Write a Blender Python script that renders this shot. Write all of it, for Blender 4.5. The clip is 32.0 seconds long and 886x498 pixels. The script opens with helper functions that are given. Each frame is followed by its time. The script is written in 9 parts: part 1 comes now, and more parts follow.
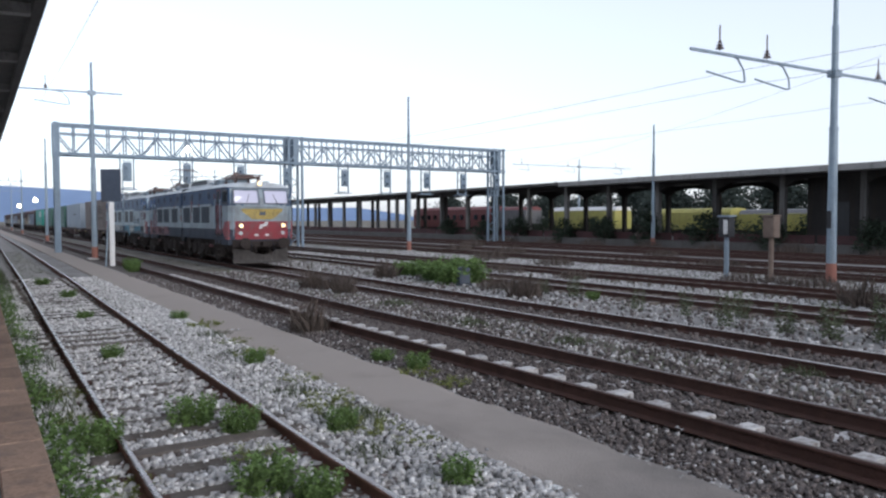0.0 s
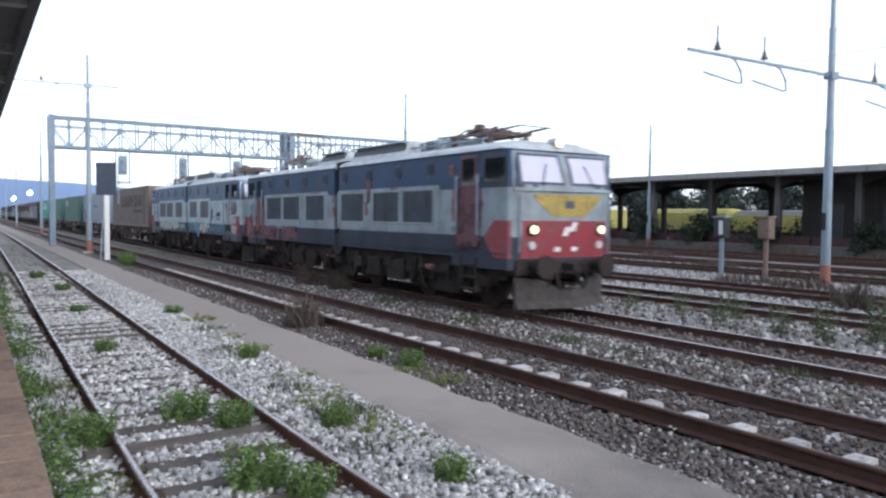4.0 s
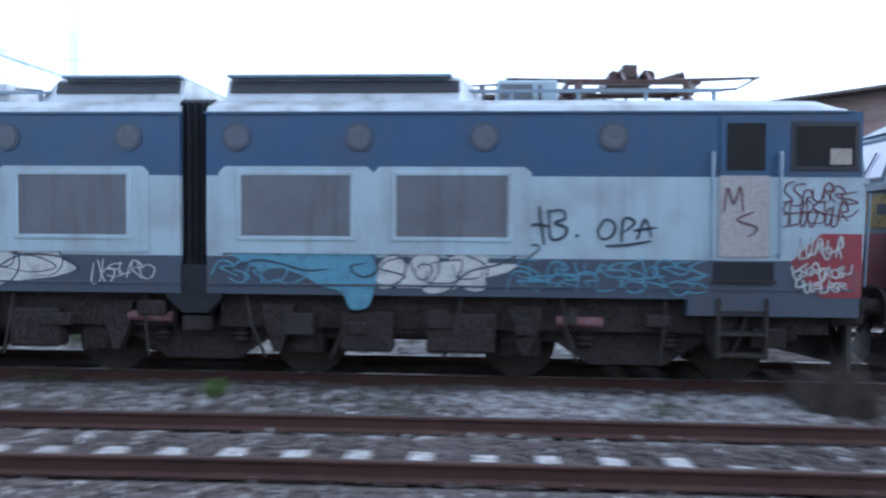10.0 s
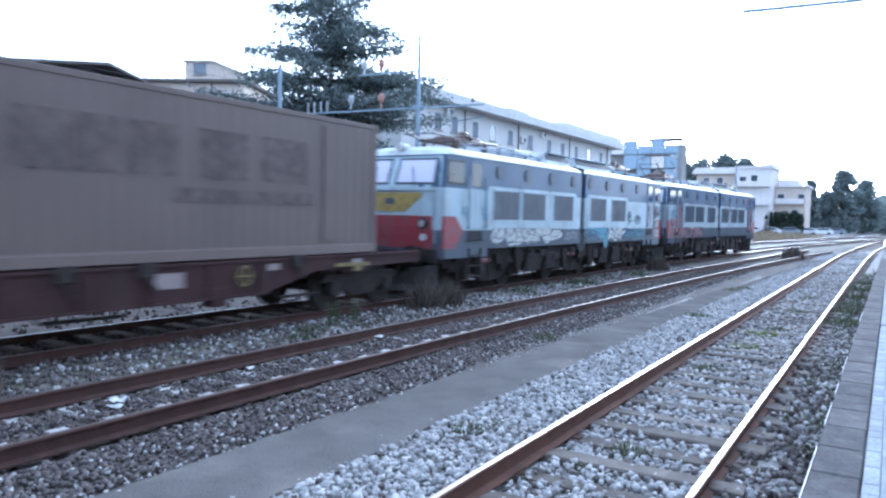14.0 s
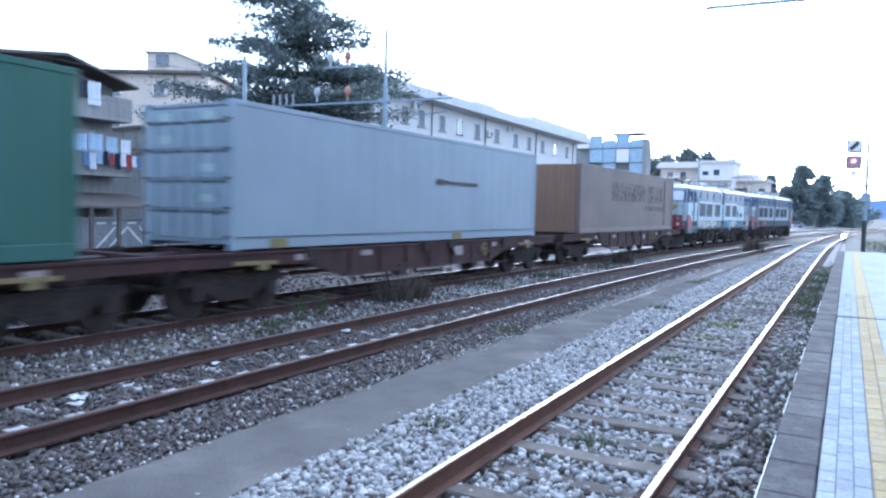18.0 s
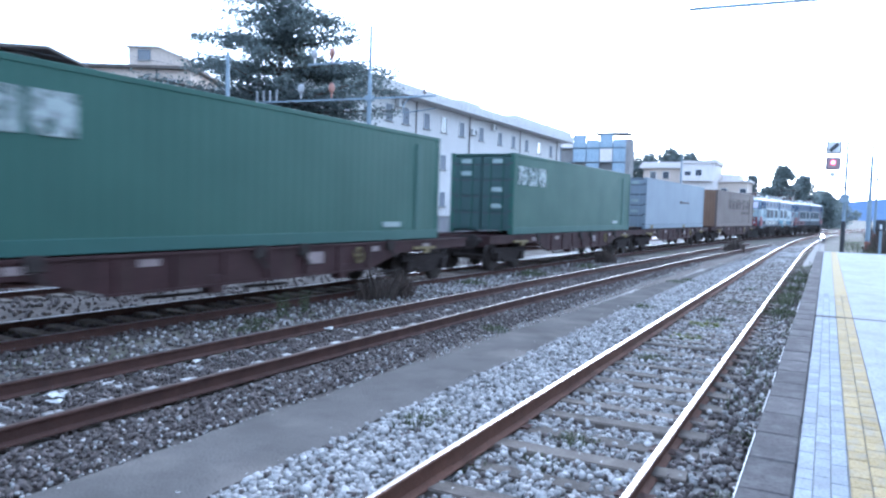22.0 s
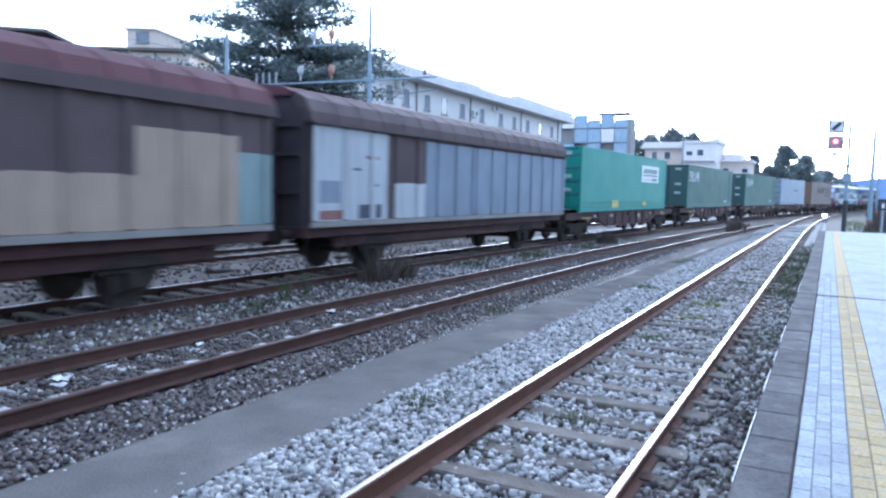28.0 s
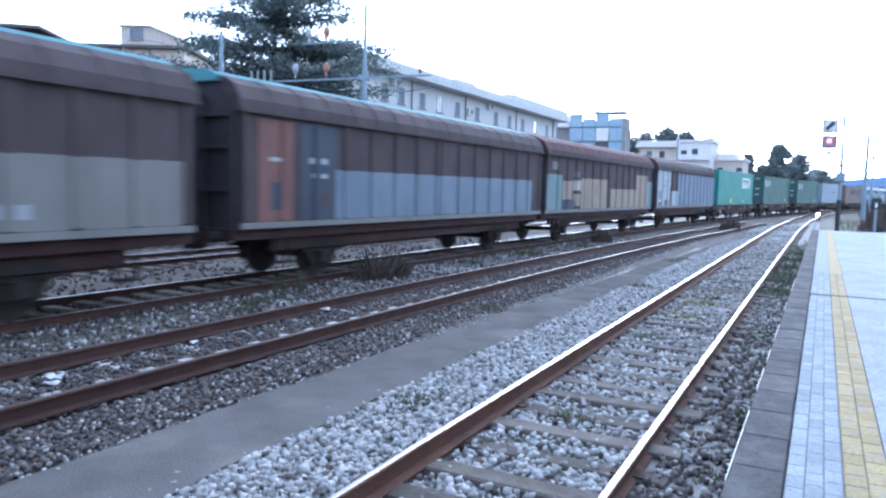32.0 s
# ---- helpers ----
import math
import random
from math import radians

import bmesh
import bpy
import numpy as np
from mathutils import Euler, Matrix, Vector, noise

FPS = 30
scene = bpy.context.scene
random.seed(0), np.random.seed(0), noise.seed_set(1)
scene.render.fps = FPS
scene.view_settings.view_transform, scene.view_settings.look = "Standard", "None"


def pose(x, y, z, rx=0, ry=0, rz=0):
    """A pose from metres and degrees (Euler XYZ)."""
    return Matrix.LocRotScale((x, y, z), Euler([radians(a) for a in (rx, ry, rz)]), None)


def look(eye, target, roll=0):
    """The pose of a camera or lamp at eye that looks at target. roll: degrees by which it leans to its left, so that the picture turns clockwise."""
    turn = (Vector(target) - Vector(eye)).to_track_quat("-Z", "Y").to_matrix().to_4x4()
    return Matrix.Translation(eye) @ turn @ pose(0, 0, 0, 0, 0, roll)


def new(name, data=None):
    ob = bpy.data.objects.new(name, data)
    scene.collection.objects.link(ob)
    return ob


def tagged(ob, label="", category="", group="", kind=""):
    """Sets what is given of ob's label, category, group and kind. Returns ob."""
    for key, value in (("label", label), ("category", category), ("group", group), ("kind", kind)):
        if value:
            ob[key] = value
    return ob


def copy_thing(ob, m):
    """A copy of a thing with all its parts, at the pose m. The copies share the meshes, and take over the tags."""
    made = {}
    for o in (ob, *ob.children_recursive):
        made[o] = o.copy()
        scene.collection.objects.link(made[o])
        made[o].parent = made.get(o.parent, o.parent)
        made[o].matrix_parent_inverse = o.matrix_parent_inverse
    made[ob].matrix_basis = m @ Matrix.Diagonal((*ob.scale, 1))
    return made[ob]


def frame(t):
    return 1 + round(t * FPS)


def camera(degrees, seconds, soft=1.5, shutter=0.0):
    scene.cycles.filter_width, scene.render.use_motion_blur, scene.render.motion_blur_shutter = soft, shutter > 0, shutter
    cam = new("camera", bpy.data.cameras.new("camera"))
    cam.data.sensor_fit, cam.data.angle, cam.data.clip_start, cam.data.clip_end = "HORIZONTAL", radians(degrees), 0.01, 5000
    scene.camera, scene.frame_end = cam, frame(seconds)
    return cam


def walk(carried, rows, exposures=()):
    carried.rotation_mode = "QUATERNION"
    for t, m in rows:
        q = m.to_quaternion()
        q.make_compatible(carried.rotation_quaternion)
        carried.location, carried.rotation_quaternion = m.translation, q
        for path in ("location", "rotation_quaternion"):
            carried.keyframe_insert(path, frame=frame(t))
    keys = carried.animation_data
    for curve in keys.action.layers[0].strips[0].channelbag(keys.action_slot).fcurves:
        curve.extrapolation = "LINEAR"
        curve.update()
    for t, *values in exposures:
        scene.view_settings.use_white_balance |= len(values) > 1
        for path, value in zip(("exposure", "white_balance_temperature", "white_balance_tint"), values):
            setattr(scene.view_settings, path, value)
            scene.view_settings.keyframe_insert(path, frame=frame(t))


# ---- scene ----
# Camera: hand-held on the platform, turning with the train.
cam = camera(62.2, 32.0, soft=2.35, shutter=0.9)
PATH = [
    (0, -0.065, 0.041, 2.10, 87.68, 0.16, 57.44),
    (0.5, -0.064, 0.041, 2.10, 87.99, 0.08, 57.38),
    (1, -0.065, 0.041, 2.10, 88.20, -0.85, 57.54),
    (1.5, -0.065, 0.041, 2.10, 88.07, -0.90, 57.92),
    (2, -0.065, 0.040, 2.10, 87.60, -0.49, 58.23),
    (2.5, -0.065, 0.040, 2.10, 87.54, -0.46, 58.11),
    (4.5, -0.063, 0.043, 2.10, 87.49, -0.56, 55.93),
    (5, -0.062, 0.045, 2.10, 87.56, -0.58, 54.12),
    (5.5, -0.061, 0.047, 2.10, 87.66, -0.40, 52.24),
    (6, -0.059, 0.049, 2.10, 87.78, -0.36, 50.20),
    (6.5, -0.057, 0.051, 2.10, 87.91, -0.38, 48.18),
    (7, -0.055, 0.053, 2.10, 87.98, -0.28, 45.90),
    (7.5, -0.052, 0.056, 2.10, 88.06, -0.31, 43.05),
    (8, -0.046, 0.061, 2.10, 88.12, -0.39, 37.37),
    (8.5, -0.039, 0.066, 2.10, 88.11, -0.79, 30.78),
    (9, -0.033, 0.069, 2.10, 88.14, -0.45, 25.93),
    (9.5, -0.021, 0.074, 2.10, 88.24, -0.62, 15.88),
    (10, -0.004, 0.076, 2.10, 88.17, -0.40, 3.16),
    (10.5, 0.015, 0.075, 2.10, 88.05, -0.45, -11.32),
    (11, 0.031, 0.070, 2.10, 87.90, -0.60, -24.15),
    (11.5, 0.044, 0.062, 2.10, 87.75, -1.00, -35.28),
    (12, 0.054, 0.054, 2.10, 87.66, -1.57, -45.14),
    (12.5, 0.061, 0.046, 2.10, 87.65, -1.32, -52.96),
    (13, 0.063, 0.043, 2.10, 87.50, -1.28, -55.71),
    (13.5, 0.064, 0.042, 2.10, 87.31, -1.09, -57.03),
    (14, 0.065, 0.040, 2.10, 87.22, -1.36, -58.53),
    (14.5, 0.065, 0.040, 2.10, 87.14, -1.13, -58.68),
    (16.5, 0.066, 0.038, 2.10, 86.90, -1.38, -60.06),
    (17, 0.067, 0.038, 2.10, 86.84, -1.38, -60.32),
    (17.5, 0.067, 0.037, 2.10, 86.79, -1.39, -60.79),
    (18, 0.067, 0.037, 2.10, 86.79, -1.37, -61.08),
    (18.5, 0.067, 0.037, 2.10, 86.80, -1.55, -61.42),
    (19, 0.067, 0.036, 2.10, 86.80, -1.64, -61.79),
    (19.5, 0.068, 0.036, 2.10, 86.78, -1.51, -62.08),
    (20, 0.068, 0.036, 2.10, 86.75, -1.49, -62.18),
    (20.5, 0.068, 0.036, 2.10, 86.73, -1.54, -62.18),
    (21, 0.068, 0.036, 2.10, 86.70, -1.71, -62.27),
    (21.5, 0.068, 0.036, 2.10, 86.70, -1.75, -62.33),
    (22, 0.068, 0.036, 2.10, 86.68, -1.76, -62.33),
    (22.5, 0.068, 0.036, 2.10, 86.63, -1.62, -62.29),
    (23, 0.068, 0.036, 2.10, 86.56, -1.71, -62.21),
    (23.5, 0.068, 0.036, 2.10, 86.47, -1.72, -62.18),
    (24, 0.068, 0.036, 2.10, 86.32, -1.77, -62.19),
    (24.5, 0.068, 0.036, 2.10, 86.06, -1.75, -62.16),
    (25, 0.068, 0.036, 2.10, 85.80, -1.66, -62.02),
    (25.5, 0.068, 0.036, 2.10, 85.57, -1.77, -61.99),
    (27.5, 0.068, 0.036, 2.10, 85.24, -1.45, -62.22),
    (28, 0.068, 0.036, 2.10, 85.26, -1.40, -62.25),
    (28.5, 0.068, 0.036, 2.10, 85.30, -1.38, -62.24),
    (29, 0.068, 0.036, 2.10, 85.28, -1.53, -62.27),
    (29.5, 0.068, 0.035, 2.10, 85.25, -1.59, -62.41),
    (30, 0.068, 0.035, 2.10, 85.26, -1.68, -62.55),
    (30.5, 0.068, 0.035, 2.10, 85.29, -1.68, -62.62),
    (31, 0.068, 0.035, 2.10, 85.26, -1.70, -62.61),
    (31.5, 0.068, 0.035, 2.10, 85.19, -1.64, -62.60),
    (32, 0.068, 0.035, 2.10, 85.14, -1.54, -62.64),
]
EXPOSURES = [(0, 0.32, 6000, 12), (2.5, 0.42, 6000, 12), (4.5, 0.95, 5850, 11), (6, 1.3, 5700, 10), (8, 1.42, 5500, 10), (9, 1.36, 5350, 10), (10.5, 1.27, 5000, 9), (12, 1.48, 4850, 8), (14, 1.57, 4800, 8), (21, 1.62, 4800, 8), (32, 1.5, 4800, 9)]
walk(cam, [(t, pose(*m)) for t, *m in PATH], EXPOSURES)

# ---- daylight: pale evening sky, sun just low beyond the far end of the line ----
SUN_EL, SUN_AZ = 20.0, 82.0      # degrees; azimuth from +y towards +x
world = bpy.data.worlds.new("evening_sky")
scene.world = world
world.use_nodes = True
wn = world.node_tree.nodes
sky = wn.new("ShaderNodeTexSky")
sky.sky_type = "NISHITA"
sky.sun_disc = False
sky.sun_elevation, sky.sun_rotation = radians(SUN_EL), radians(SUN_AZ)
sky.air_density, sky.dust_density, sky.ozone_density = 1.0, 1.5, 1.5
pale = wn.new("ShaderNodeHueSaturation")
pale.inputs["Saturation"].default_value, pale.inputs["Value"].default_value = 0.45, 1.3
world.node_tree.links.new(sky.outputs[0], pale.inputs["Color"])
haze = wn.new("ShaderNodeMix")          # thin bright cloud over the whole sky
haze.data_type = "RGBA"
haze.inputs[0].default_value = 0.36
haze.inputs[7].default_value = (6.0, 6.15, 6.5, 1)
world.node_tree.links.new(pale.outputs[0], haze.inputs[6])
world.node_tree.links.new(haze.outputs[2], wn["Background"].inputs["Color"])
wn["Background"].inputs["Strength"].default_value = 0.15
sun = new("sun", bpy.data.lights.new("sun", "SUN"))
sun.data.energy, sun.data.angle, sun.data.color = 0.55, radians(20), (1.0, 0.95, 0.9)
sun.matrix_world = look((0, 0, 50), (-50 * math.sin(radians(SUN_AZ)) * 3, -50 * math.cos(radians(SUN_AZ)) * 3, 50 - 150 * math.tan(radians(SUN_EL))))


# ---- mesh helpers ----
def box(bm, x0, x1, y0, y1, z0, z1, bevel=0.0):
    """A box between two corners, its edges rounded if asked."""
    vs = [bm.verts.new((x, y, z)) for x in (x0, x1) for y in (y0, y1) for z in (z0, z1)]
    fs = [bm.faces.new([vs[i] for i in f]) for f in ((0, 1, 3, 2), (4, 6, 7, 5), (0, 4, 5, 1), (2, 3, 7, 6), (0, 2, 6, 4), (1, 5, 7, 3))]
    if bevel:
        es = list({e for f in fs for e in f.edges})
        bmesh.ops.bevel(bm, geom=es, offset=bevel, segments=1, affect="EDGES", profile=0.5)
    return vs


def rod(bm, p, q, r0, r1=None, n=8):
    """A round bar from p to q, tapered from r0 to r1."""
    p, q = Vector(p), Vector(q)
    r1 = r0 if r1 is None else r1
    d = (q - p).normalized()
    a = d.orthogonal().normalized()
    b = d.cross(a)
    ring = lambda c, r: [bm.verts.new(c + a * (r * math.cos(k * math.tau / n)) + b * (r * math.sin(k * math.tau / n))) for k in range(n)]
    u, v = ring(p, r0), ring(q, r1)
    for k in range(n):
        bm.faces.new((u[k], u[(k + 1) % n], v[(k + 1) % n], v[k]))
    bm.faces.new(u[::-1])
    bm.faces.new(v)


def beam(bm, p, q, w, h):
    """A square bar from p to q."""
    p, q = Vector(p), Vector(q)
    d = (q - p).normalized()
    a = d.cross(Vector((0, 0, 1)))
    a = a.normalized() if a.length > 1e-4 else Vector((1, 0, 0))
    b = a.cross(d)
    vs = [bm.verts.new(c + a * (sx * w / 2) + b * (sz * h / 2)) for c in (p, q) for sx, sz in ((-1, -1), (1, -1), (1, 1), (-1, 1))]
    for f in ((3, 2, 1, 0), (4, 5, 6, 7), (0, 1, 5, 4), (1, 2, 6, 5), (2, 3, 7, 6), (3, 0, 4, 7)):
        bm.faces.new([vs[i] for i in f])


def loft(bm, sections, closed=True, caps=True):
    """Skin over rings of points, one after another."""
    rings = [[bm.verts.new(p) for p in s] for s in sections]
    n = len(rings[0])
    for a, b in zip(rings, rings[1:]):
        for k in range(n if closed else n - 1):
            bm.faces.new((a[k], a[(k + 1) % n], b[(k + 1) % n], b[k]))
    if caps and closed:
        bm.faces.new(rings[0][::-1])
        bm.faces.new(rings[-1])
    return rings


def lump(bm, c, r, rough=0.25, squash=1.0, rng=random):
    """An uneven round lump."""
    got = bmesh.ops.create_icosphere(bm, subdivisions=1, radius=r)
    for v in got["verts"]:
        v.co *= 1 + rng.uniform(-rough, rough)
        v.co.z *= squash
        v.co += Vector(c)


def finish(bm, smooth=False):
    bmesh.ops.recalc_face_normals(bm, faces=bm.faces)
    me = bpy.data.meshes.new("mesh")
    bm.to_mesh(me)
    bm.free()
    if smooth:
        me.polygons.foreach_set("use_smooth", [True] * len(me.polygons))
    return me


def part(name, bm, material, parent=None, label="", smooth=False):
    """Links a bmesh as one mesh object under a thing or a part."""
    ob = new(name, finish(bm, smooth))
    ob.data.materials.append(material)
    if parent is not None:
        ob.parent = parent
    if label:
        ob["label"] = label
    return ob


def thing(name, label, category, group="", kind=""):
    """An empty at its base that carries the parts of one thing."""
    return tagged(new(name), label, category, group, kind)


def built(name, material, fn, parent=None, label="", smooth=False):
    bm = bmesh.new()
    fn(bm)
    return part(name, bm, material, parent, label, smooth)


def each(name, material, fns, parent, label=""):
    """One part for each small builder."""
    return [built(name, material, fn, parent, label) for fn in fns]


def sheet(name, verts, faces, material):
    """One mesh from computed arrays, for things past counting."""
    me = bpy.data.meshes.new("mesh")
    me.from_pydata(verts, [], faces)
    me.materials.append(material)
    return new(name, me)


# ---- materials ----
def mat(name, a, b=None, rough=0.7, metal=0.0, scale=3.0, fine=40.0, bump=0.2, streak=0.0, dirt=None, dirt_amount=0.0, island=0.0, piece=0.0, mix=0.55, speck=1.0, spec=0.5):
    """Two tones by a broad noise, a fine grain over them, run-down streaks or stains, and relief."""
    m = bpy.data.materials.new(name)
    m.use_nodes = True
    t = m.node_tree
    n, link = t.nodes, t.links.new
    bs = n["Principled BSDF"]
    bs.inputs["Roughness"].default_value, bs.inputs["Metallic"].default_value = rough, metal
    bs.inputs["Specular IOR Level"].default_value = spec
    b = b or tuple(c * 0.75 for c in a)
    co = n.new("ShaderNodeTexCoord").outputs["Object"]
    info = n.new("ShaderNodeObjectInfo")
    if piece:
        add = n.new("ShaderNodeVectorMath")
        add.operation = "ADD"
        mul = n.new("ShaderNodeMath")
        mul.operation = "MULTIPLY"
        mul.inputs[1].default_value = 37.0
        link(info.outputs["Random"], mul.inputs[0])
        link(co, add.inputs[0])
        link(mul.outputs[0], add.inputs[1])
        co = add.outputs[0]

    def noise_at(sc, detail, vec=co):
        t_ = n.new("ShaderNodeTexNoise")
        t_.inputs["Scale"].default_value, t_.inputs["Detail"].default_value = sc, detail
        link(vec, t_.inputs["Vector"])
        return t_.outputs["Fac"]

    def ramp(fac, lo, hi):
        r = n.new("ShaderNodeMapRange")
        r.inputs["From Min"].default_value, r.inputs["From Max"].default_value = lo, hi
        link(fac, r.inputs["Value"])
        return r.outputs[0]

    def mixed(fac, c1, c2, kind="MIX"):
        x = n.new("ShaderNodeMix")
        x.data_type, x.blend_type = "RGBA", kind
        if isinstance(fac, float):
            x.inputs[0].default_value = fac
        else:
            link(fac, x.inputs[0])
        for s, c in ((6, c1), (7, c2)):
            if isinstance(c, tuple):
                x.inputs[s].default_value = (*c, 1)
            else:
                link(c, x.inputs[s])
        return x.outputs[2]

    broad, grain = noise_at(scale, 5), noise_at(fine, 3)
    col = mixed(ramp(broad, 0.5 - mix / 2, 0.5 + mix / 2), a, b)
    dark = tuple(c * 0.6 for c in a)
    gk = n.new("ShaderNodeMath")
    gk.operation = "MULTIPLY"
    gk.inputs[1].default_value = speck
    link(ramp(grain, 0.45, 0.75), gk.inputs[0])
    col = mixed(gk.outputs[0], col, dark)
    if streak:
        mp = n.new("ShaderNodeMapping")
        mp.inputs["Scale"].default_value = (5.0, 5.0, 0.35)
        link(co, mp.inputs["Vector"])
        st = ramp(noise_at(1.0, 4, mp.outputs[0]), 0.5, 0.72)
        k = n.new("ShaderNodeMath")
        k.operation = "MULTIPLY"
        k.inputs[1].default_value = streak
        link(st, k.inputs[0])
        col = mixed(k.outputs[0], col, dirt or (0.06, 0.045, 0.035))
    if dirt_amount:
        k = n.new("ShaderNodeMath")
        k.operation = "MULTIPLY"
        k.inputs[1].default_value = dirt_amount
        link(ramp(noise_at(scale * 2.3, 6), 0.48, 0.66), k.inputs[0])
        col = mixed(k.outputs[0], col, dirt or (0.06, 0.045, 0.035))
    for amount, source in ((island, "ShaderNodeNewGeometry"), (piece, "")):
        if amount:
            fac = n.new(source).outputs["Random Per Island"] if source else info.outputs["Random"]
            r = n.new("ShaderNodeMapRange")
            r.inputs["To Min"].default_value, r.inputs["To Max"].default_value = 1 - amount, 1 + amount
            link(fac, r.inputs["Value"])
            h = n.new("ShaderNodeHueSaturation")
            link(r.outputs[0], h.inputs["Value"])
            link(col, h.inputs["Color"])
            col = h.outputs[0]
    link(col, bs.inputs["Base Color"])
    rr = n.new("ShaderNodeMapRange")
    rr.inputs["To Min"].default_value, rr.inputs["To Max"].default_value = max(0.05, rough - 0.12), min(1.0, rough + 0.12)
    link(broad, rr.inputs["Value"])
    link(rr.outputs[0], bs.inputs["Roughness"])
    if bump:
        bp = n.new("ShaderNodeBump")
        bp.inputs["Strength"].default_value, bp.inputs["Distance"].default_value = bump, 0.02
        link(grain, bp.inputs["Height"])
        link(bp.outputs[0], bs.inputs["Normal"])
    return m


def glass_mat(name, tint, rough=0.08, coat=0.6):
    """Glossy glazing: dark tint for a dim cab, pale tint for mirrored sky."""
    m = bpy.data.materials.new(name)
    m.use_nodes = True
    bs = m.node_tree.nodes["Principled BSDF"]
    bs.inputs["Base Color"].default_value = (*tint, 1)
    bs.inputs["Roughness"].default_value = rough
    bs.inputs["IOR"].default_value = 1.5
    bs.inputs["Coat Weight"].default_value = coat
    return m


def glow_mat(name, colour, strength):
    m = bpy.data.materials.new(name)
    m.use_nodes = True
    bs = m.node_tree.nodes["Principled BSDF"]
    bs.inputs["Base Color"].default_value = (*colour, 1)
    bs.inputs["Emission Color"].default_value = (*colour, 1)
    bs.inputs["Emission Strength"].default_value = strength
    return m


def leaf_mat(name, a, b, thin=0.4, **kw):
    """Foliage: as mat(), and part of the light passes through."""
    m = mat(name, a, b, 0.8, fine=6, bump=0, spec=0.15, **kw)
    n, link = m.node_tree.nodes, m.node_tree.links.new
    tr, mx = n.new("ShaderNodeBsdfTranslucent"), n.new("ShaderNodeMixShader")
    link(n["Principled BSDF"].inputs["Base Color"].links[0].from_socket, tr.inputs["Color"])
    mx.inputs[0].default_value = thin
    link(n["Principled BSDF"].outputs[0], mx.inputs[1])
    link(tr.outputs[0], mx.inputs[2])
    link(mx.outputs[0], n["Material Output"].inputs["Surface"])
    return m


M_SOIL = mat("soil", (0.16, 0.14, 0.12), (0.24, 0.22, 0.19), 0.95, spec=0.1, scale=0.35, fine=9, bump=0.5, dirt=(0.07, 0.085, 0.04), dirt_amount=0.6)
M_BED = mat("ballast_bed", (0.27, 0.255, 0.24), (0.33, 0.315, 0.30), 0.95, spec=0.05, scale=0.6, fine=22, bump=1.0, speck=0.4, dirt=(0.17, 0.15, 0.13), dirt_amount=0.35)
M_BED_DARK = mat("ballast_bed_oily", (0.115, 0.099, 0.09), (0.155, 0.138, 0.128), 0.95, spec=0.1, scale=0.8, fine=22, bump=1.0, dirt=(0.05, 0.04, 0.034), dirt_amount=0.5)
M_BED_PALE = mat("gravel_pale", (0.28, 0.27, 0.26), (0.23, 0.22, 0.21), 0.95, spec=0.05, speck=0.4, scale=0.6, fine=20, bump=0.8, dirt=(0.13, 0.115, 0.10), dirt_amount=0.6)
M_STONE_PALE = mat("ballast_pale", (0.47, 0.46, 0.45), (0.31, 0.30, 0.29), 0.9, scale=3, fine=60, island=0.36, bump=0.3, speck=0.4, spec=0.05)
M_STONE_WHITE = mat("ballast_white", (0.66, 0.65, 0.63), (0.48, 0.465, 0.45), 0.9, scale=3, fine=60, island=0.36, bump=0.3, speck=0.4, spec=0.05)
M_STONE_DARK = mat("ballast_dark", (0.168, 0.146, 0.138), (0.118, 0.102, 0.097), 0.9, scale=3, fine=60, island=0.36, bump=0.3, spec=0.05)
M_RAIL_SIDE = mat("rail_rust", (0.09, 0.047, 0.037), (0.05, 0.031, 0.027), 0.85, spec=0.2, scale=4, fine=50, bump=0.3)
M_RAIL_MAIN = mat("rail_polished", (0.66, 0.64, 0.63), (0.58, 0.55, 0.53), 0.36, 0.95, scale=5, fine=80, bump=0.04)
M_RAIL_RUST = mat("rail_rust_bright", (0.17, 0.085, 0.058), (0.085, 0.048, 0.037), 0.85, spec=0.2, scale=4, fine=50, bump=0.3)
M_RAIL_TOP = mat("rail_worn", (0.36, 0.33, 0.31), (0.28, 0.24, 0.22), 0.28, 0.9, scale=5, fine=80, bump=0.05)
M_RAIL_MID = mat("rail_dulled", (0.2, 0.175, 0.165), (0.13, 0.105, 0.095), 0.38, 0.8, scale=5, fine=80, bump=0.08)
M_RAIL_DULL = mat("rail_dull", (0.11, 0.075, 0.06), (0.08, 0.055, 0.045), 0.5, 0.5, scale=5, fine=80, bump=0.1)
M_SLEEPER_WOOD = mat("sleeper_wood", (0.165, 0.143, 0.125), (0.075, 0.063, 0.055), 0.9, spec=0.12, scale=5, fine=30, bump=0.6, piece=0.3)
M_SLEEPER_TAN = mat("sleeper_tan", (0.27, 0.225, 0.185), (0.15, 0.125, 0.105), 0.9, spec=0.12, scale=5, fine=30, bump=0.5, piece=0.3)
M_SLEEPER_CONC = mat("sleeper_concrete", (0.52, 0.51, 0.50), (0.38, 0.365, 0.35), 0.9, scale=5, fine=40, bump=0.3, piece=0.2, dirt=(0.14, 0.11, 0.09), dirt_amount=0.8)
M_PATH = mat("path_concrete", (0.178, 0.165, 0.155), (0.118, 0.11, 0.104), 1.0, spec=0.0, scale=0.9, fine=45, bump=0.7, speck=0.55, dirt=(0.10, 0.093, 0.088), dirt_amount=0.5)


